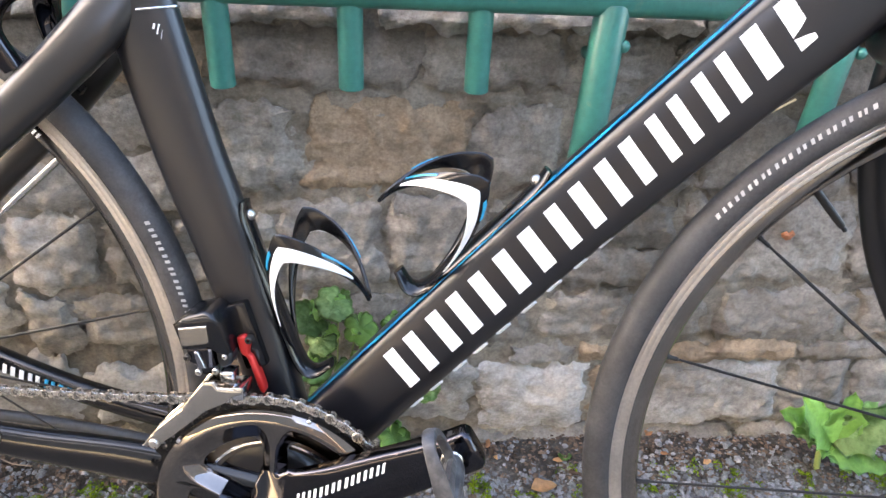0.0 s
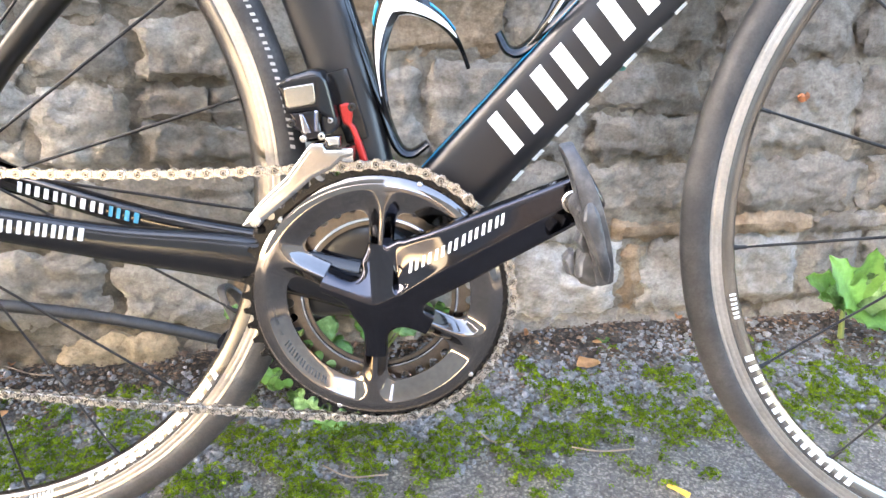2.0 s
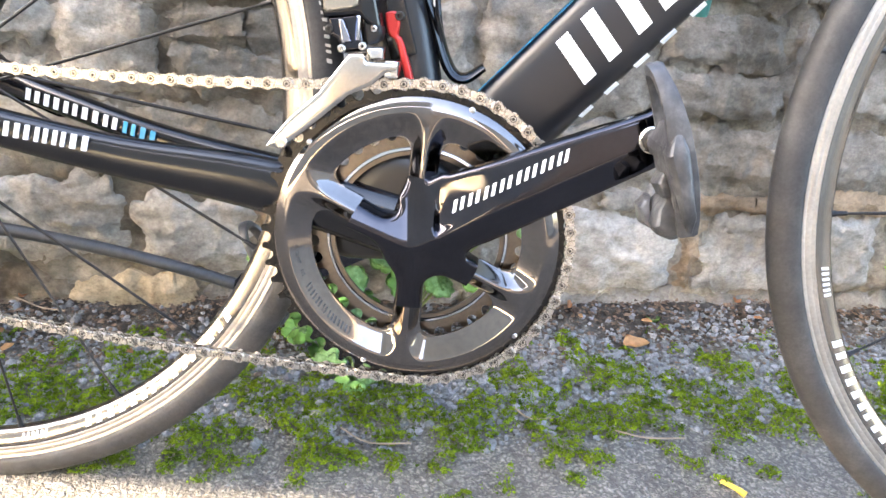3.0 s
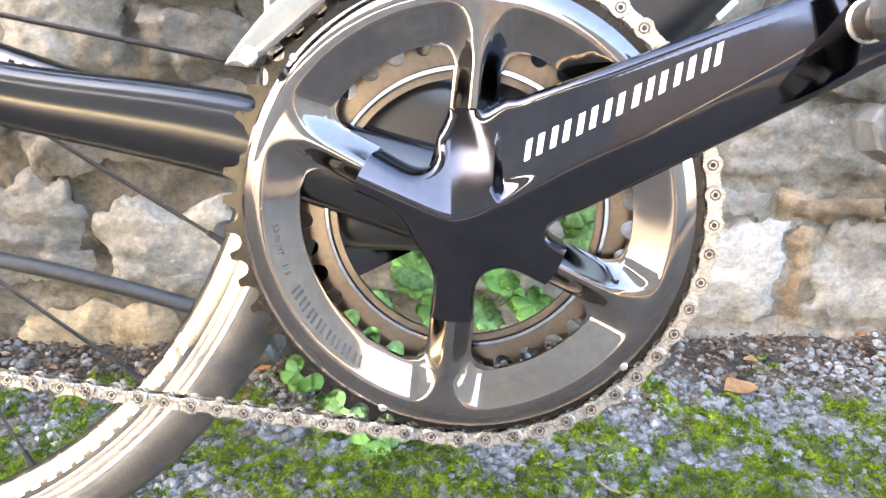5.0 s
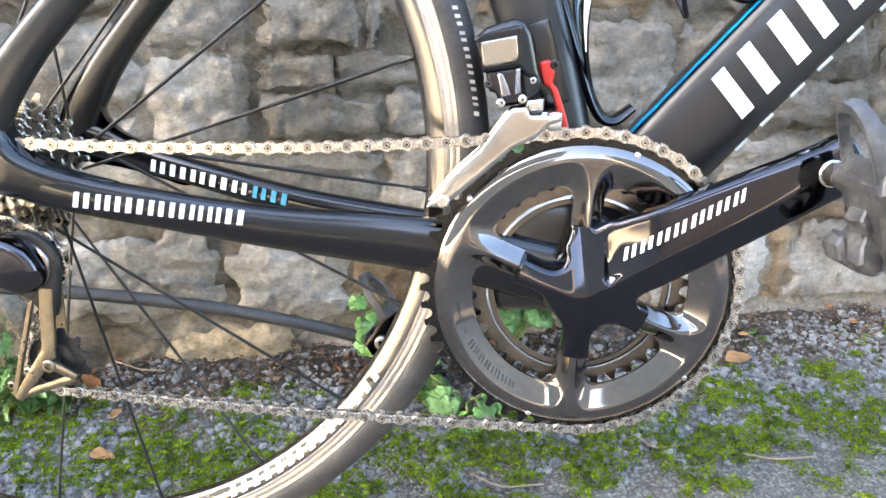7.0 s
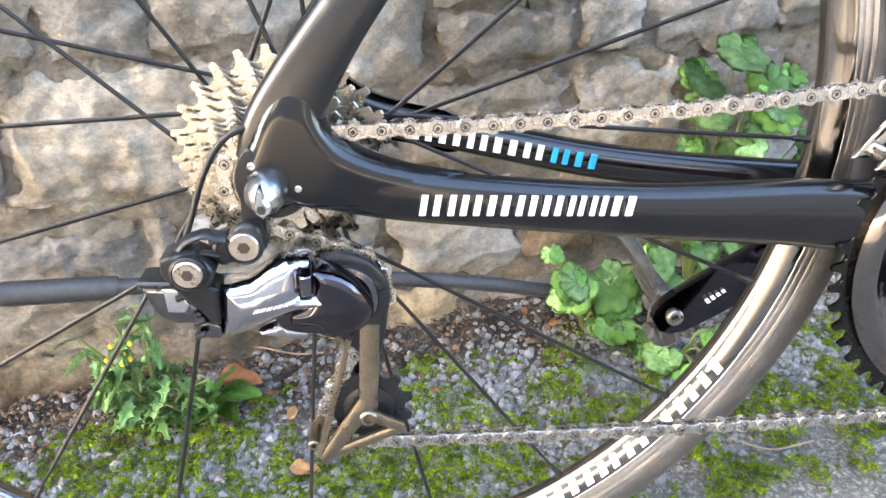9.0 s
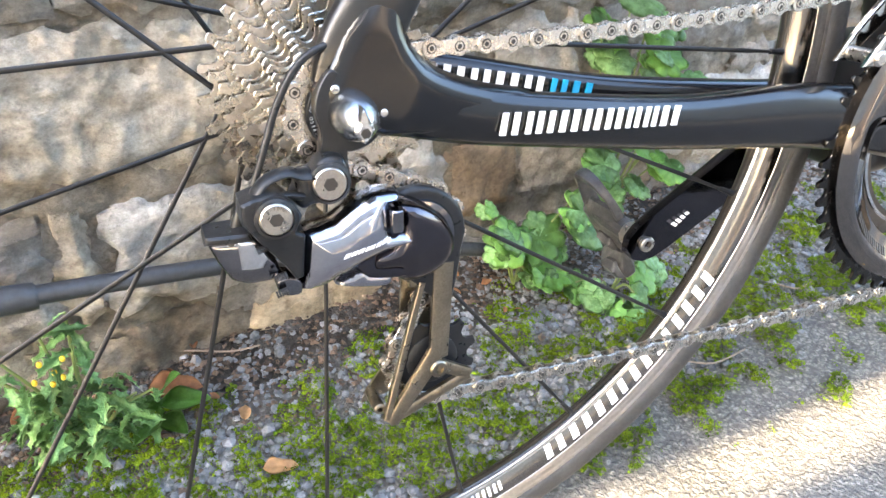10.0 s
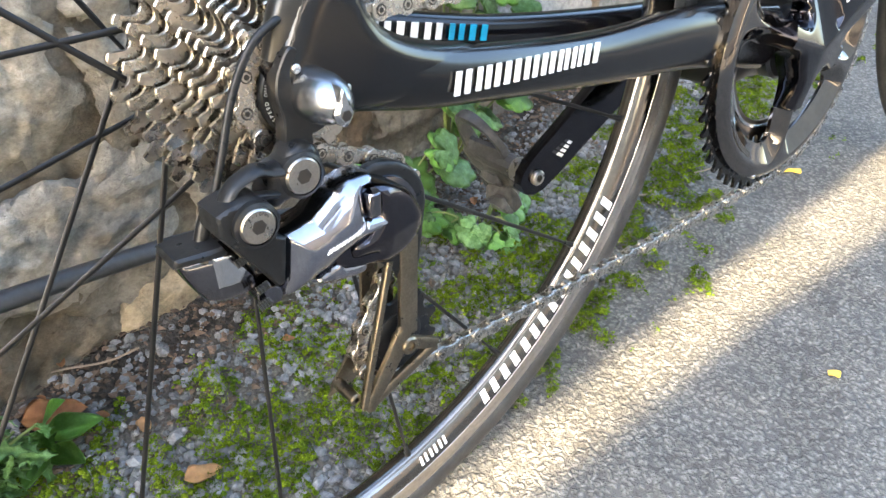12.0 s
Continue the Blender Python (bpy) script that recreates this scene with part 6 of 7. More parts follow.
# the stones, course by course: bottom, top, and (start, end, kind) along the wall
COURSES = (
    (-0.040, 0.070, ((-0.75, -0.47, "d"), (-0.465, -0.215, "d"), (-0.212, -0.022, "d"))),
    (-0.040, 0.062, ((-0.018, 0.118, "o"),)),
    (-0.040, 0.046, ((0.118, 0.28, "g"), (0.285, 0.44, "g"), (0.445, 0.61, "g"), (0.615, 0.77, "g"), (0.775, 0.95, "g"), (0.955, 1.15, "g"), (1.155, 1.4, "g"))),
    (0.084, 0.186, ((-0.75, -0.52, "c"), (-0.515, -0.31, "p"), (-0.305, -0.165, "g"), (-0.160, -0.130, "c"), (-0.126, 0.045, "p"))),
    (0.072, 0.166, ((0.063, 0.183, "p"), (0.192, 0.275, "w"), (0.28, 0.40, "g"), (0.405, 0.555, "p"))),
    (0.050, 0.158, ((0.562, 0.716, "p"), (0.752, 0.995, "p"), (1.003, 1.10, "g"), (1.106, 1.3, "g"))),
    (0.050, 0.156, ((0.721, 0.747, "w"),)),
    (0.160, 0.186, ((0.60, 0.69, "g"), (0.695, 0.80, "w"), (0.805, 1.0, "w"), (1.005, 1.2, "g"))),
    (0.206, 0.316, ((-0.75, -0.47, "c"), (-0.465, -0.245, "g"), (-0.240, -0.006, "c"))),
    (0.192, 0.270, ((0.000, 0.060, "g"), (0.066, 0.228, "g"), (0.233, 0.348, "g"), (0.354, 0.462, "g"), (0.466, 0.625, "g"), (0.631, 0.862, "g"), (0.872, 1.067, "g"), (1.073, 1.3, "g"))),
    (0.322, 0.406, ((-0.75, -0.42, "g"), (-0.415, -0.197, "c"), (-0.192, -0.114, "g"), (-0.109, -0.014, "g"))),
    (0.279, 0.370, ((-0.004, 0.096, "g"),)),
    (0.279, 0.331, ((0.106, 0.232, "g"), (0.645, 0.80, "g"))),
    (0.335, 0.372, ((0.108, 0.185, "g"), (0.189, 0.300, "g"))),
    (0.283, 0.331, ((0.237, 0.300, "g"),)),
    (0.281, 0.398, ((0.304, 0.430, "g"), (0.435, 0.552, "g"), (0.557, 0.640, "g"), (0.805, 0.853, "g"), (0.859, 1.030, "g"), (1.036, 1.2, "g"))),
    (0.336, 0.396, ((0.645, 0.798, "g"),)),
    (0.376, 0.446, ((-0.004, 0.103, "g"), (0.110, 0.212, "g"), (0.217, 0.230, "g"))),
    (0.412, 0.510, ((-0.75, -0.45, "g"), (-0.445, -0.205, "c"), (-0.200, -0.010, "g"))),
    (0.452, 0.512, ((-0.004, 0.085, "g"), (0.090, 0.228, "g"))),
    (0.406, 0.512, ((0.237, 0.331, "g"), (0.338, 0.527, "w"), (0.536, 0.640, "g"), (0.646, 0.80, "g"), (0.806, 1.0, "g"), (1.006, 1.2, "g"))),
    (0.528, 0.594, ((-0.75, -0.4, "g"), (-0.395, -0.1, "g"), (-0.095, 0.09, "g"), (0.095, 0.250, "w"), (0.257, 0.465, "g"), (0.473, 0.628, "g"), (0.634, 0.75, "g"), (0.755, 0.9, "g"), (0.905, 1.1, "g"))),
    (0.599, 0.622, ((-0.75, -0.31, "k"), (-0.305, 0.06, "k"), (0.065, 0.41, "k"), (0.415, 0.78, "k"), (0.785, 1.2, "k"))),
    (0.628, 0.700, ((-0.75, -0.5, "g"), (-0.495, -0.15, "g"), (-0.145, 0.05, "g"), (0.055, 0.24, "g"), (0.245, 0.39, "g"), (0.395, 0.58, "g"), (0.585, 0.79, "g"), (0.795, 1.0, "g"), (1.005, 1.3, "g"))),
    (0.706, 0.850, ((-0.75, -0.3, "g"), (-0.295, 0.0, "g"), (0.005, 0.3, "g"), (0.305, 0.55, "g"), (0.555, 0.9, "g"), (0.905, 1.25, "g"))),
)


def build_wall():
    wall = thing("wall_north", "old coursed rubble wall of weathered grey limestone blocks", "wall", WALL_POSE, kind="structure")
    bm = bmesh.new()
    box(bm, pose(0.4, 0.225, 0.40), 12.0, 0.40, 0.90, 0.0)
    part("mortar_core", bm, MORTAR, wall, "recessed weathered mortar")
    grid = bmesh.new()
    nx, nz = 380, 150
    rows = []
    for j in range(nz + 1):
        rows.append([grid.verts.new((-0.7 + 2.3 * i / nx, 0.0036 - 0.0050 * fbm((i * 0.012, 9.0, j * 0.011), 15, 3) - 0.0045 * fbm((i * 0.00605, 4.0, j * 0.00587), 60, 4), -0.03 + 0.88 * j / nz)) for i in range(nx + 1)])
    for a, b in zip(rows, rows[1:]):
        for i in range(nx):
            grid.faces.new((a[i], a[i + 1], b[i + 1], b[i]))
    part("mortar_face", grid, MORTAR, wall, "uneven weathered mortar bed")
    rnd = random.Random(4)
    kinds = {"g": STONE, "p": STONE_PALE, "c": STONE_CREAM, "w": STONE_WARM, "d": STONE_DIRTY, "o": STONE_OCHRE, "k": STONE_PALE, "l": STONE_LIT}
    seed = 0
    for z0, z1, stones in COURSES:
        for u0, u1, kind in stones:
            seed += 1
            me = stone_mesh(u1 - u0, z1 - z0, seed, rnd.uniform(0.0035, 0.0070) + (0.016 if kind == "k" else 0))
            # grey stones at the left get the copy with light in its colour
            me.materials.append(kinds["l" if kind == "g" and u1 < 0.36 and z0 > 0.18 and z1 < 0.52 else kind])
            share("stone", me, wall, pose((u0 + u1) / 2, 0, (z0 + z1) / 2, 0, rnd.uniform(-0.9, 0.9), 0))
    bm = bmesh.new()
    k = 18
    mid = bm.verts.new((0.940, -0.0135, 0.356))
    loop = [bm.verts.new((0.940 + 0.0080 * (1 + 0.25 * math.sin(3 * i + 1)) * math.cos(2 * math.pi * i / k), -0.011 - 0.002 * math.sin(i), 0.356 + 0.0065 * (1 + 0.2 * math.cos(2 * i)) * math.sin(2 * math.pi * i / k))) for i in range(k)]
    back = [bm.verts.new((v.co.x, 0.004, v.co.z)) for v in loop]
    for i in range(k):
        j = (i + 1) % k
        bm.faces.new((mid, loop[i], loop[j]))
        bm.faces.new((loop[i], back[i], back[j], loop[j]))
    part("lichen_spot", bm, mat("orange_lichen", (0.34, 0.135, 0.065), 0.9, 0, 0, 0.3, 400, 0.2, 0.0008, 600), wall, "orange lichen spot")
    return wall


build_wall()


# ---- railing, pipe and stalk at the wall ----
def on_wall(u, out, z):
    p = WALL_ORG + WALL_DIR * u + WALL_OUT * out
    return Vector((p.x, p.y, z))


def build_railing():
    r = thing("railing", "green painted steel railing fixed along the top of the wall", "railing", pose(*on_wall(0.5, 0.06, 0.64)))
    inv = r.matrix_world.inverted()

    def rod(name, a, b, rad, label="", k=20):
        bm = bmesh.new()
        a, b = inv @ a, inv @ b
        pts = [(*a.lerp(b, f), rad * (0.93 if f in (0, 1) else 1)) for f in (0, 0.01, 0.5, 0.99, 1)]
        tube(bm, pts, k, 1)
        return part(name, bm, GREEN, r, label)
    rod("rail", on_wall(-0.9, 0.06, 0.639), on_wall(1.7, 0.06, 0.636), 0.0155, "round green rail")
    rod("rail", on_wall(-0.9, 0.075, 0.668), on_wall(1.7, 0.075, 0.664), 0.0165, "round green rail")
    for u in (0.010, 0.137, 0.265, 0.393, 0.522, 1.03, 1.16):
        rod("bar", on_wall(u, 0.058, 0.635), on_wall(u + 0.001, 0.050, 0.541), 0.0128, "round green bar cut off at its lower end")
        rod("bracket", on_wall(u, 0.060, 0.600), on_wall(u, -0.02, 0.600), 0.006)
    for u, z in ((0.650, 0.40), (0.908, 0.485)):
        p = rod("post", on_wall(u + 0.004, 0.060, 0.635), on_wall(u - 0.006, 0.052, z), 0.0178 if u < 0.8 else 0.0150, "thicker green post with pale patches in its paint")
        rod("bracket", on_wall(u, 0.060, 0.575), on_wall(u, -0.02, 0.575), 0.007)
        bm = bmesh.new()
        c = inv @ on_wall(u + 0.019, 0.066, 0.594)
        bmesh.ops.create_uvsphere(bm, u_segments=12, v_segments=8, radius=0.0065, matrix=Matrix.Translation(c))
        part("bolt_head", bm, GREEN, p, "round painted bolt head")


build_railing()


def build_pipe():
    p = thing("pipe", "dark grey plastic pipe sloping along the foot of the wall", "pipe", pose(*on_wall(0.0, 0.05, 0.12)))
    inv = p.matrix_world.inverted()
    bm = bmesh.new()
    tube(bm, [(*(inv @ on_wall(u, o, z)), 0.0070) for u, o, z in ((-0.75, 0.045, 0.225), (-0.45, 0.048, 0.196), (-0.237, 0.05, 0.167), (-0.10, 0.05, 0.146), (0.02, 0.05, 0.122), (0.13, 0.05, 0.091), (0.235, 0.05, 0.052), (0.29, 0.05, 0.022))], 16, 6)
    part("tube", bm, HOSE, p)
    bm = bmesh.new()
    tube(bm, [(*(inv @ on_wall(u, o, z)), r) for u, o, z, r in ((-0.75, 0.045, 0.225, 0.0098), (-0.45, 0.048, 0.196, 0.0098), (-0.237, 0.05, 0.167, 0.0098), (-0.185, 0.05, 0.159, 0.0098), (-0.178, 0.05, 0.158, 0.0085))], 16, 5)
    part("sleeve", bm, HOSE, p, "thicker pipe sleeve")


build_pipe()


def build_stalk():
    bm = bmesh.new()
    tube(bm, [(*on_wall(u, o, z), 0.0013) for u, o, z in ((0.826, 0.02, 0.505), (0.85, 0.03, 0.511), (0.87, 0.028, 0.521), (0.90, 0.014, 0.530))], 8, 4)
    tagged(part("stalk", bm, mat("dry_straw", (0.62, 0.50, 0.30), 0.7, 0, 0, 0.2, 300)), "thin dry stalk caught in a wall joint", "twig")


build_stalk()


# ---- weeds ----
def leaf_data(name, length, width, lobes, depth, material, curl=0.25, seed=0, tip=0.8):
    """A leaf that lies along +x from its base: midrib fold, lobed or toothed rim, bent downwards."""
    nx, ny = 26, 8
    verts, faces = [], []
    rnd = random.Random(seed)
    ph = rnd.uniform(0, 6)
    for i in range(nx + 1):
        t = i / nx
        prof = math.sin(math.pi * min(1, t ** tip)) ** 0.75 if t < 1 else 0.0
        lob = 1 - depth * (0.5 + 0.5 * math.cos(2 * math.pi * lobes * t + ph))
        for j in range(ny + 1):
            s = 2 * j / ny - 1
            w = width * prof * lob * (1 + 0.08 * math.sin(9 * t + 4 * s + ph))
            y = s * w * 0.5 + 0.02 * width * math.sin(5 * t + ph)
            x = t * length + (abs(s) ** 2) * depth * 0.10 * length * math.sin(2 * math.pi * lobes * t + ph)
            z = -curl * length * t * t + abs(s) * w * 0.16 + 0.010 * length * math.sin(7 * t + 5 * s + ph)
            verts.append((x, y, z))
    row = ny + 1
    for i in range(nx):
        for j in range(ny):
            a = i * row + j
            faces.append((a, a + row, a + row + 1, a + 1))
    bm = bmesh.new()
    vs = [bm.verts.new(v) for v in verts]
    for f in faces:
        bm.faces.new([vs[k] for k in f])
    bmesh.ops.solidify(bm, geom=bm.faces[:], thickness=0.0005)
    me = bpy.data.meshes.new(name)
    bm.to_mesh(me)
    bm.free()
    me.materials.append(material)
    me.polygons.foreach_set("use_smooth", [True] * len(me.polygons))
    return me


def round_leaf(name, r, material, seed, lobes=5, notch=0.16, stretch=1.0):
    """A rounded leaf with scalloped lobes, its base at the origin, lying along +x, quilted between its veins."""
    rnd = random.Random(seed)
    k, m = 66, 6
    ph = rnd.uniform(0, 6)
    lop = rnd.uniform(-0.10, 0.10)
    bm = bmesh.new()
    rows = []
    for j in range(m + 1):
        f = j / m
        row = []
        for i in range(k):
            a = 2 * math.pi * i / k
            big = abs(math.sin(lobes * (a - math.pi) / 2 + math.pi / 2 * (lobes % 2 == 0)))
            rr = r * (1 - notch * (1 - big ** 0.6)) * (1 + 0.06 * math.sin(2 * a + ph)) * (1 - 0.055 * (1 - abs(math.sin(lobes * 1.5 * a + ph))))
            rr *= 1 - 0.66 * math.exp(-((a - math.pi) / 0.26) ** 2)
            q = rr * f
            z = 0.07 * r * f * f * math.sin(2 * a + ph) + 0.045 * r * f * abs(math.sin(lobes * (a - math.pi) / 2)) - 0.16 * r * f ** 2.2 + 0.015 * r * math.sin(17 * f + 9 * a)
            row.append(bm.verts.new(((q * math.cos(a) + r * 0.40) * stretch, q * math.sin(a) * (1.10 + lop * math.copysign(1, math.sin(a))), z)) if j else None)
        rows.append(row)
    mid = bm.verts.new((r * 0.40 * stretch, 0, 0))
    for i in range(k):
        bm.faces.new((mid, rows[1][i], rows[1][(i + 1) % k]))
    for p, q in zip(rows[1:], rows[2:]):
        for i in range(k):
            bm.faces.new((p[i], q[i], q[(i + 1) % k], p[(i + 1) % k]))
    bmesh.ops.solidify(bm, geom=bm.faces[:], thickness=0.0004)
    me = bpy.data.meshes.new(name)
    bm.to_mesh(me)
    bm.free()
    me.materials.append(material)
    me.polygons.foreach_set("use_smooth", [True] * len(me.polygons))
    return me


LOBED = [leaf_data("leaf", 0.060, 0.044, 3.6, 0.30, LEAF_PALE if s == 1 else LEAF_G, 0.10, s + 3, 0.62) for s in range(3)]
ROUND = [round_leaf("leaf", 0.0150 + 0.0022 * (s % 3), LEAF_G if s % 2 else LEAF_PALE, s, (7, 5, 7, 5, 9, 7)[s], (0.22, 0.30, 0.16, 0.24, 0.18, 0.27)[s]) for s in range(6)]
OVAL = [leaf_data("leaf", 0.042, 0.024, 1.0, 0.02, LEAF_G, 0.15, s, 0.9) for s in range(2)]
FEATHER = [leaf_data("leaf", 0.050, 0.030, 4.0, 0.62, LEAF_PALE, 0.35, s, 1.0) for s in range(3)]


def weed(label, base, leaves, stems, group="weeds at the wall"):
    """leaves: mesh, place, azimuth, tilt up, roll and size; stems: rows of points."""
    w = thing("weed", label, "plant", pose(*base), group=group)
    o = Vector(base)
    for pts in stems:
        bm = bmesh.new()
        tube(bm, [(*(Vector(p[:3]) - o), p[3]) for p in pts], 7, 4)
        part("stem", bm, STALK, w)
    for me, p, az, up, roll, size in leaves:
        share("leaf", me, w, Matrix.Translation(Vector(p) - o) @ pose(0, 0, 0, 0, 0, az) @ pose(0, 0, 0, 0, -up, 0) @ pose(0, 0, 0, roll, 0, 0) @ Matrix.Scale(size, 4))
    return w


def grow_weeds():
    rnd = random.Random(11)
    # broad lobed rosette
    b = Vector((1.030, 0.425, 0.074))
    rosette = thing("weed", "bright green lobed weed rosette at the foot of the wall", "plant", pose(*b), group="weeds at the wall")
    for i, (dx, dy, dz) in enumerate(((-0.095, -0.030, 0.062), (-0.072, -0.040, 0.020), (-0.020, -0.065, -0.012), (0.035, -0.070, -0.022), (0.062, -0.020, 0.100), (0.085, -0.030, 0.050), (0.100, -0.060, -0.010), (0.030, -0.030, 0.075), (-0.050, -0.020, 0.078), (0.012, -0.016, 0.130), (0.085, -0.024, 0.118), (-0.075, -0.018, 0.108))):
        to = Vector((dx, dy, dz))
        ax = to.normalized()
        up = Vector((0.0, -0.75, 0.65))
        az = (up - ax * up.dot(ax)).normalized()
        ay = az.cross(ax)
        m = Matrix((ax, ay, az)).transposed().to_4x4()
        m.translation = Vector((0, -0.003 * i, 0.004 * (i % 3)))
        share("leaf", LOBED[i % 3], rosette, m @ Matrix.Scale(1.08 * to.length / 0.092, 4))
    bm = bmesh.new()
    skin(bm, [ring_of(bm, (0.004 * q, -0.002 * q, -0.033 * q), (r, 0, 0), (0, r, 0), 8) for q, r in ((0, 0.003), (1, 0.004), (2, 0.005))])
    part("stem", bm, STALK, rosette)
    # climbing round-lobed weed: stems up the wall, leaves facing out
    def round_weed(base_u, base_o, spots, label, size=(0.8, 1.25)):
        b = on_wall(base_u, base_o, 0.015)
        lv, st = [], []
        for u, o, z in spots:
            p = on_wall(u, o, z)
            mid = b.lerp(p, 0.55) + Vector((0, 0, 0.012))
            st.append([(*b, 0.0013), (*mid, 0.0012), (*p, 0.0009)])
            for q in range(rnd.choice((2, 3))):
                lv.append((p, rnd.uniform(0, 360), Vector((WALL_OUT.x * 0.62 + rnd.uniform(-0.4, 0.4), WALL_OUT.y * 0.62 + rnd.uniform(-0.25, 0.25), 0.75 + rnd.uniform(-0.25, 0.25))).normalized(), rnd.uniform(*size)))
        w = weed(label, b, [], st)
        for p, spin, up, k in lv:
            ax = Vector((0.3, -0.8, -0.5))
            ax = (ax - up * ax.dot(up)).normalized()
            m = Matrix((ax, up.cross(ax), up)).transposed().to_4x4()
            m = Matrix.Translation(p - b + WALL_OUT * rnd.uniform(0, 0.012)) @ m @ pose(0, 0, 0, 0, 0, rnd.uniform(-80, 80)) @ Matrix.Scale(k * rnd.choice((0.6, 0.9, 1.0, 1.1)), 4)
            share("leaf", rnd.choice(ROUND), w, m)
    round_weed(0.37, 0.03, [(0.345, 0.03, 0.268), (0.377, 0.035, 0.290), (0.36, 0.03, 0.235), (0.404, 0.035, 0.212), (0.44, 0.03, 0.25), (0.34, 0.03, 0.195), (0.39, 0.04, 0.193), (0.43, 0.035, 0.225), (0.40, 0.04, 0.26), (0.48, 0.03, 0.15),
                           (0.47, 0.035, 0.18), (0.42, 0.05, 0.12), (0.33, 0.05, 0.13), (0.36, 0.05, 0.16), (0.36, 0.05, 0.095), (0.40, 0.05, 0.09), (0.44, 0.05, 0.10)], "tall round-leaved green weed growing up the wall", (0.8, 1.3))
    round_weed(0.235, 0.06, [(0.195, 0.055, 0.120), (0.215, 0.06, 0.095), (0.25, 0.06, 0.080), (0.24, 0.07, 0.040), (0.205, 0.06, 0.075), (0.27, 0.07, 0.06), (0.31, 0.07, 0.075), (0.29, 0.07, 0.10)], "round-leaved weed beside the far pedal", (0.95, 1.35))
    round_weed(0.305, 0.125, [(0.285, 0.13, 0.035), (0.315, 0.15, 0.030), (0.335, 0.125, 0.040), (0.265, 0.11, 0.035), (0.36, 0.12, 0.03), (0.24, 0.09, 0.05), (0.30, 0.155, 0.02)], "low round-leaved weed behind the chainring", (0.9, 1.25))
    # feathery weed with yellow flower heads
    b = on_wall(-0.175, 0.06, 0.02)
    spots = [(-0.212, 0.135), (-0.185, 0.140), (-0.166, 0.155), (-0.165, 0.119), (-0.202, 0.099), (-0.177, 0.066), (-0.181, 0.102), (-0.205, 0.075), (-0.155, 0.085), (-0.19, 0.05), (-0.16, 0.045), (-0.22, 0.105), (-0.145, 0.075), (-0.135, 0.055), (-0.125, 0.070), (-0.150, 0.040), (-0.130, 0.035), (-0.205, 0.045)]
    lv, st = [], []
    for u, z in spots:
        p = on_wall(u, 0.06 + rnd.uniform(-0.015, 0.02), z)
        st.append([(*b, 0.0014), (*(b.lerp(p, 0.5) + Vector((0, 0, 0.01))), 0.0013), (*p, 0.0010)])
        for q in range(6):
            lv.append((rnd.choice(FEATHER), p.lerp(b, 0.12 * q), rnd.uniform(180, 360), rnd.uniform(-35, 35), rnd.uniform(-40, 40), rnd.uniform(0.34, 0.66)))
    w = weed("feathery green weed with small yellow flower heads", b, lv, st)
    for u, z in ((-0.190, 0.128), (-0.183, 0.118), (-0.176, 0.127), (-0.196, 0.115), (-0.186, 0.109), (-0.179, 0.112)):
        bm = bmesh.new()
        bmesh.ops.create_uvsphere(bm, u_segments=10, v_segments=6, radius=0.0019, matrix=Matrix.Translation(on_wall(u, 0.085, z) - b) @ Matrix.Diagonal((1, 1, 1.3, 1)))
        part("flower_head", bm, PETAL, w, "small yellow flower head")
    # seedling with smooth oval leaves
    b = on_wall(-0.122, 0.060, 0.024)
    weed("small weed with smooth oval leaves", b, [(OVAL[0], b + Vector((0, 0, 0.016)), 330, 62, 0, 0.95), (OVAL[1], b + Vector((0, 0, 0.012)), 345, 12, 10, 0.95), (OVAL[0], b + Vector((0, 0, 0.010)), 200, 25, -10, 0.8), (OVAL[1], b, 300, 12, 5, 0.8), (OVAL[0], b, 230, 10, 5, 0.8)], [])
    b = on_wall(0.685, 0.035, 0.024)
    weed("tiny green sprig at the foot of the wall", b, [(ROUND[1], b, az, 28, 0, 0.45) for az in (190, 230, 275, 320, 350)], [])


grow_weeds()


# ---- fallen leaves and twigs ----
def dry_leaf(p, size, az, material, label, tilt=8, seed=0):
    me = leaf_data("dry_leaf", size, size * 0.62, 1.5, 0.18, material, 0.12, seed, 0.8)
    ob = new("dry_leaf", me)
    z = ground_z(p[0], p[1])
    ob.matrix_world = pose(p[0], p[1], z + 0.007, tilt, -tilt * 0.6, az)
    return tagged(ob, label, "leaf", "fallen leaves")


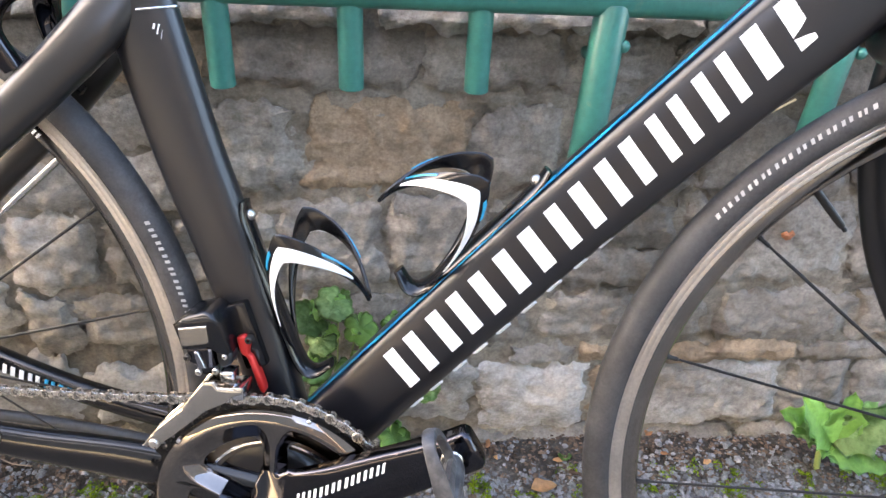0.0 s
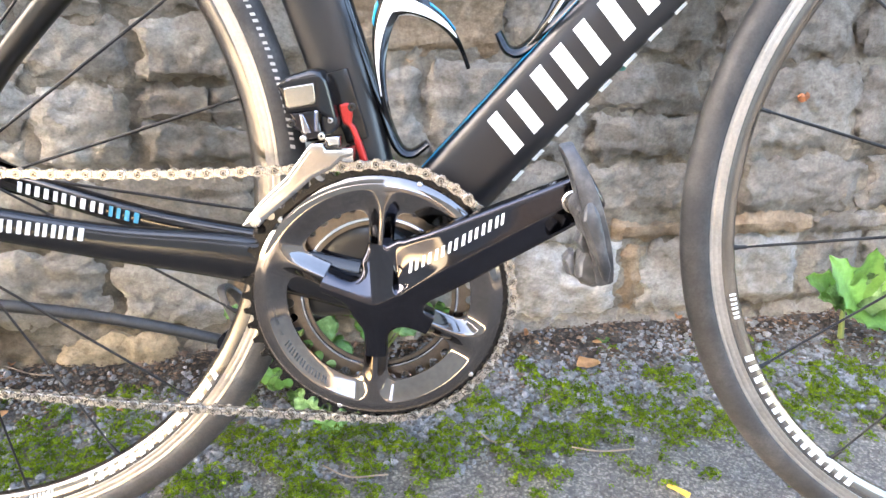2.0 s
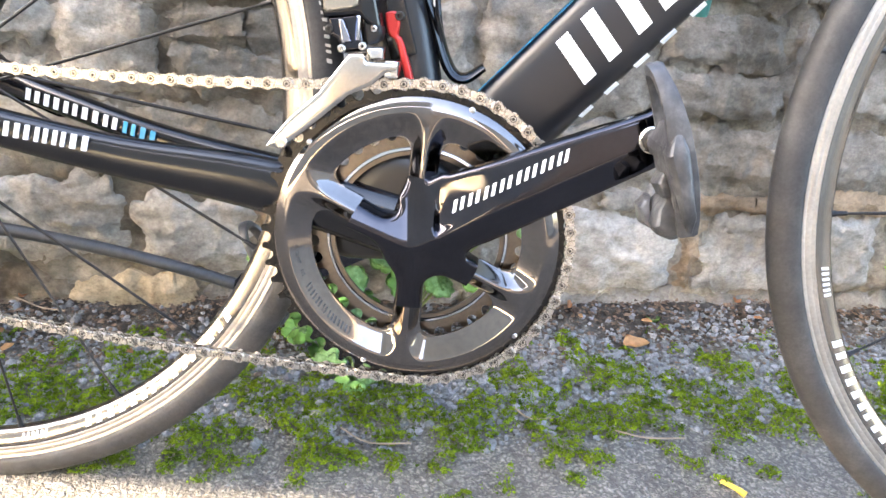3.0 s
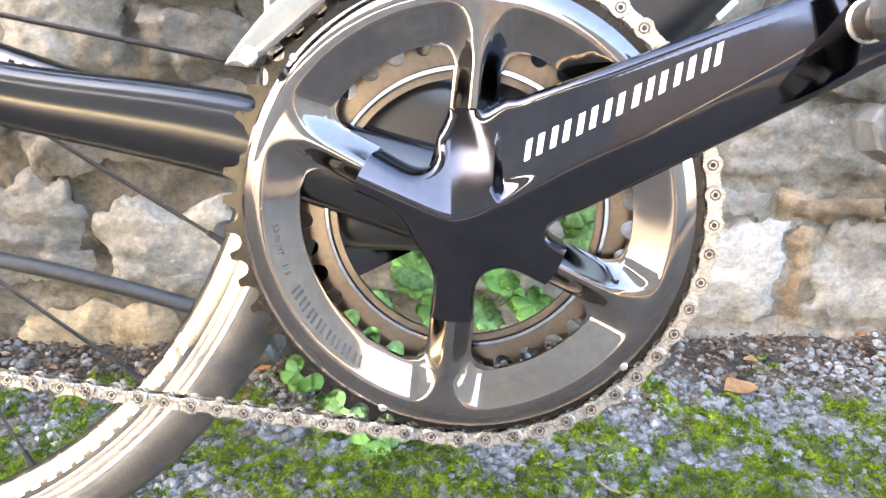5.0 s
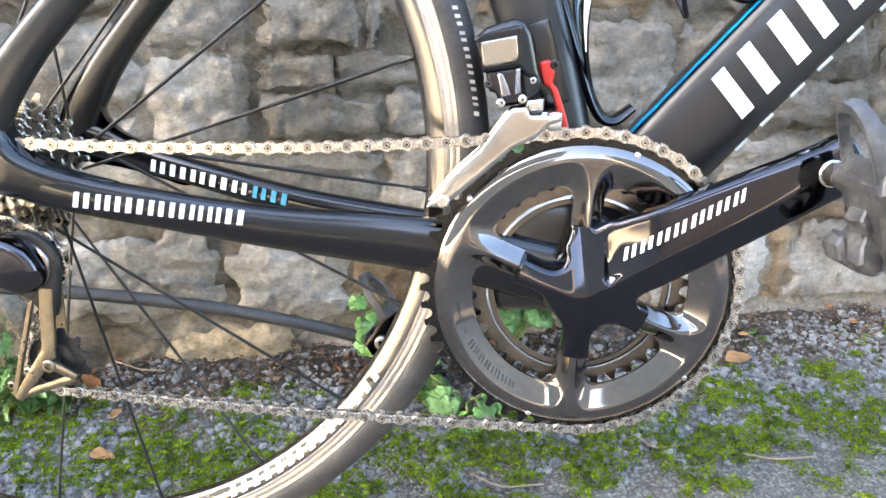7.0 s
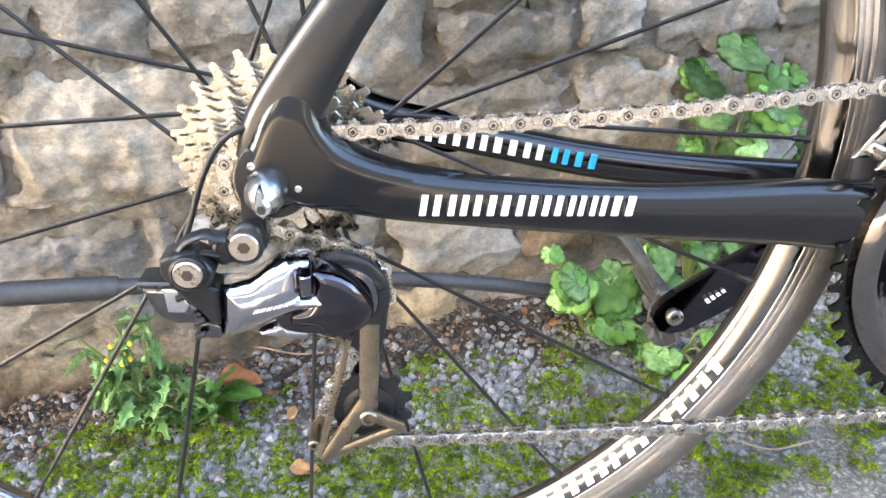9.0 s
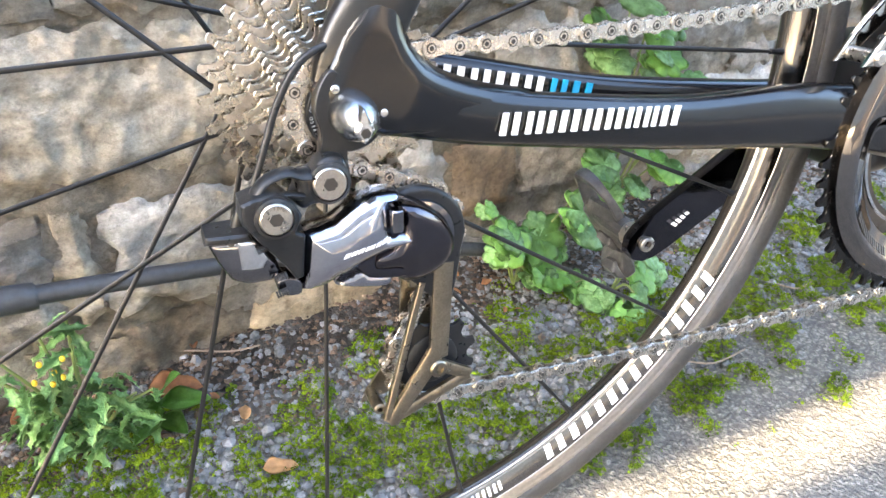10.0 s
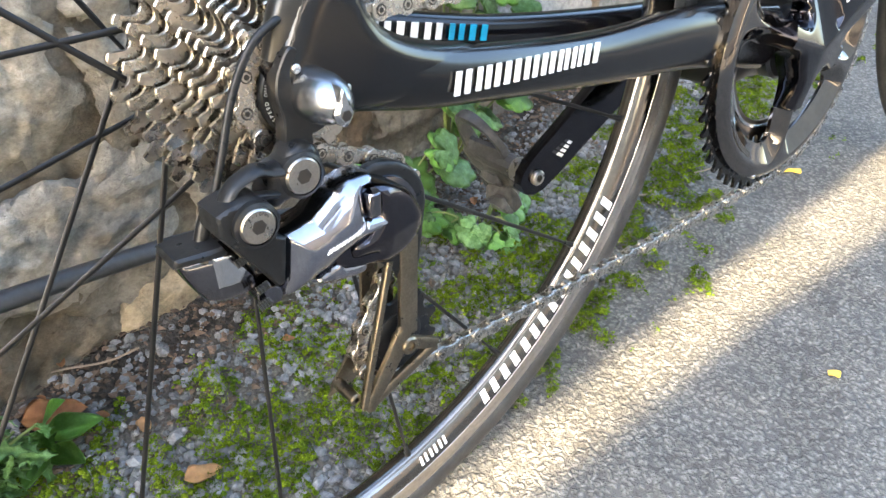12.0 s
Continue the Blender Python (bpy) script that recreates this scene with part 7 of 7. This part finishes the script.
def scatter_leaves():
    dry_leaf((0.632, 0.309), 0.037, 20, LEAF_OCHRE, "ochre fallen leaf lying on the moss", 10, 1)
    dry_leaf((-0.215, 0.205), 0.042, 30, LEAF_DRY, "curled brown fallen leaf by the weeds", 14, 2)
    dry_leaf((-0.115, 0.212), 0.045, 340, LEAF_DRY, "reddish brown fallen leaf under the seedling", 12, 3)
    dry_leaf((-0.042, 0.105), 0.027, 350, LEAF_OCHRE, "pale fallen leaf on the gravel", 4, 4)
    dry_leaf((-0.046, 0.160), 0.018, 80, LEAF_OCHRE, "pale fallen leaf on the gravel", 4, 5)
    dry_leaf((-0.075, 0.245), 0.022, 95, LEAF_DRY, "brown fallen leaf against the wall", 35, 6)
    dry_leaf((0.795, 0.425), 0.020, 60, LEAF_DRY, "brown fallen leaf at the foot of the wall", 25, 7)
    rnd = random.Random(5)
    for i in range(34):
        u, o = rnd.uniform(-0.35, 1.15), abs(rnd.gauss(0, 0.035)) + 0.02
        p = on_wall(u, o, 0)
        dry_leaf((p.x, p.y), rnd.uniform(0.007, 0.016), rnd.uniform(0, 360), rnd.choice((LEAF_DRY, LEAF_OCHRE, DEBRIS)), "small piece of dry leaf in the dirt", rnd.uniform(5, 35), 20 + i)
    straw = mat("yellow_stalk", (0.72, 0.45, 0.06), 0.6)
    for x, y, az, ln, lab in ((0.700, 0.075, -40, 0.024, "short yellow leaf stalk on the asphalt"), (0.429, -0.123, -50, 0.009, "short yellow leaf stalk on the asphalt")):
        d = Vector((math.cos(radians(az)), math.sin(radians(az)), 0)) * ln
        z = ground_z(x, y) + 0.0025
        bm = bmesh.new()
        tube(bm, [(x - d.x / 2, y - d.y / 2, z, 0.0017), (x, y, z + 0.001, 0.0019), (x + d.x / 2, y + d.y / 2, z, 0.0026)], 8, 4, 1.4)
        tagged(part("leaf_stalk", bm, straw), lab, "leaf stalk", "fallen leaves")
    twig = mat("thin_grey_twig", (0.25, 0.19, 0.14), 0.8)
    for pts in (((-0.09, 0.247), (-0.073, 0.243), (-0.045, 0.236), (-0.019, 0.237)), ((0.60, 0.14), (0.63, 0.135), (0.67, 0.14)), ((0.33, 0.10), (0.36, 0.085), (0.40, 0.09)), ((0.50, 0.16), (0.515, 0.145), (0.54, 0.15))):
        bm = bmesh.new()
        tube(bm, [(x, y, ground_z(x, y) + 0.006, 0.0009) for x, y in pts], 6, 4)
        tagged(part("twig", bm, twig), "thin dry twig on the ground", "twig", "fallen twigs")


scatter_leaves()


# ---- gravel, leaf litter and moss ----
def unit_ico(n):
    bm = bmesh.new()
    bmesh.ops.create_icosphere(bm, subdivisions=n, radius=1.0)
    v = np.array([x.co[:] for x in bm.verts])
    f = np.array([[x.index for x in q.verts] for q in bm.faces])
    bm.free()
    return v, f


ICO_V, ICO_F = unit_ico(1)
OCTA_V = np.array([(1, 0, 0), (0, 1, 0), (-1, 0, 0), (0, -1, 0), (0, 0, 1), (0, 0, -1)], float)
OCTA_F = np.array([(0, 1, 4), (1, 2, 4), (2, 3, 4), (3, 0, 4), (1, 0, 5), (2, 1, 5), (3, 2, 5), (0, 3, 5)])


def stuff(name, label, category, places, sizes, squash, material, base, rng, jitter=0.28):
    """Many small bodies joined into one object."""
    bv, bf = base
    n, k = len(places), len(bv)
    v = bv[None] * (1 + jitter * rng.standard_normal((n, k, 3)))
    v *= sizes[:, None, None] * np.stack([np.ones(n), rng.uniform(0.6, 1.0, n), squash], 1)[:, None]
    a = rng.uniform(0, 6.283, n)
    c, s = np.cos(a)[:, None], np.sin(a)[:, None]
    x, y = v[..., 0] * c - v[..., 1] * s, v[..., 0] * s + v[..., 1] * c
    v = np.stack([x, y, v[..., 2]], -1) + places[:, None]
    f = bf[None] + (np.arange(n) * k)[:, None, None]
    me = bpy.data.meshes.new(name)
    me.from_pydata(v.reshape(-1, 3).tolist(), [], f.reshape(-1, 3).tolist())
    me.materials.append(material)
    return tagged(new(name, me), label, category, kind="stuff")


ICO, OCTA = (ICO_V, ICO_F), (OCTA_V, OCTA_F)


def moss_amount(x, y):
    """How much moss grows at a place: a band along the dirt strip, in patches."""
    yc = 0.115 + 0.26 * max(0.0, x - 0.30) + 0.06 * max(0.0, -x)
    half = 0.115 - 0.02 * max(0.0, x - 0.5)
    band = 1 - abs(y - yc) / half
    g = wall_gap(x, y)
    if g < 0.05:
        return -1
    return min(band, 0.75) * 0.75 + 0.85 * fbm((x, y, 4.0), 17, 3) + 0.80 * fbm((x, y, 6.0), 38, 2) + (0.21 if x < 0.3 else 0.15)


def build_litter():
    rng = np.random.default_rng(3)
    grav, gs, deb, ds, moss, ms = [], [], [], [], [], []
    xs, ys = rng.uniform(-0.55, 1.35, 85000), rng.uniform(-0.02, 0.56, 85000)
    for x, y in zip(xs, ys):
        g = wall_gap(x, y)
        if g < 0.004 or g > 0.30:
            continue
        want = min(1.0, max(0.0, (0.27 - g) / 0.10)) * (0.35 + 0.65 * (fbm((x, y, 8.0), 9, 2) > -0.12))
        if rng.random() < want * (0.85 if x < 0.36 else 0.75) * (0.12 + 0.88 * min(1.0, g / 0.13)):
            r = 0.0016 + 0.0030 * rng.random() ** 1.4 + (0.0020 if rng.random() < 0.08 else 0)
            grav.append((x, y, ground_z(x, y) + r * 0.35))
            gs.append(r)
    xs, ys = rng.uniform(-0.55, 1.35, 60000), rng.uniform(0.05, 0.56, 60000)
    for x, y in zip(xs, ys):
        g = wall_gap(x, y)
        if 0.0 < g < 0.15 and rng.random() < (1 - g / 0.15) ** 1.2 * (0.95 if x < 0.1 else 0.85):
            r = 0.0014 + 0.0032 * rng.random() ** 2
            deb.append((x, y, ground_z(x, y) + r * 0.5 + 0.001))
            ds.append(r)
    mound, us = [], []
    xs, ys = rng.uniform(-0.45, 1.25, 420000), rng.uniform(0.0, 0.46, 420000)
    for i, (x, y) in enumerate(zip(xs, ys)):
        m = moss_amount(x, y)
        if m < 0.42:
            continue
        lump = min(1.0, (m - 0.42) / 0.22)
        high = 0.008 * lump ** 0.7 * max(0.3, 0.7 + 0.9 * fbm((x, y, 2.0), 70, 2))
        z = ground_z(x, y)
        if i % 8 == 0 and rng.random() < 0.4 + lump:
            r = 0.0013 + 0.0016 * lump * rng.random()
            mound.append((x, y, z + max(0.0, high - r * 0.75)))
            us.append(r)
        elif rng.random() < 0.3 + 0.7 * lump:
            moss.append((x, y, z + 0.0008 + high * (0.85 + 0.25 * rng.random())))
            ms.append(0.0004 + 0.0004 * rng.random())
    stuff("gravel", "loose grey gravel along the foot of the wall", "gravel", np.array(grav), np.array(gs), rng.uniform(0.55, 0.9, len(gs)), GRAVEL, ICO, rng, 0.19)
    stuff("leaf_litter", "brown crumbled leaf litter and dirt at the wall", "leaf litter", np.array(deb), np.array(ds), rng.uniform(0.2, 0.6, len(ds)), DEBRIS, OCTA, rng, 0.35)
    stuff("moss", "bright green moss in patches on the gravel", "moss", np.array(moss), np.array(ms), rng.uniform(0.8, 1.7, len(ms)), MOSS, OCTA, rng, 0.3)
    stuff("moss_cushions", "dense green moss cushions on the gravel", "moss", np.array(mound), np.array(us), rng.uniform(0.45, 0.75, len(us)), MOSS, ICO, rng, 0.22)


build_litter()
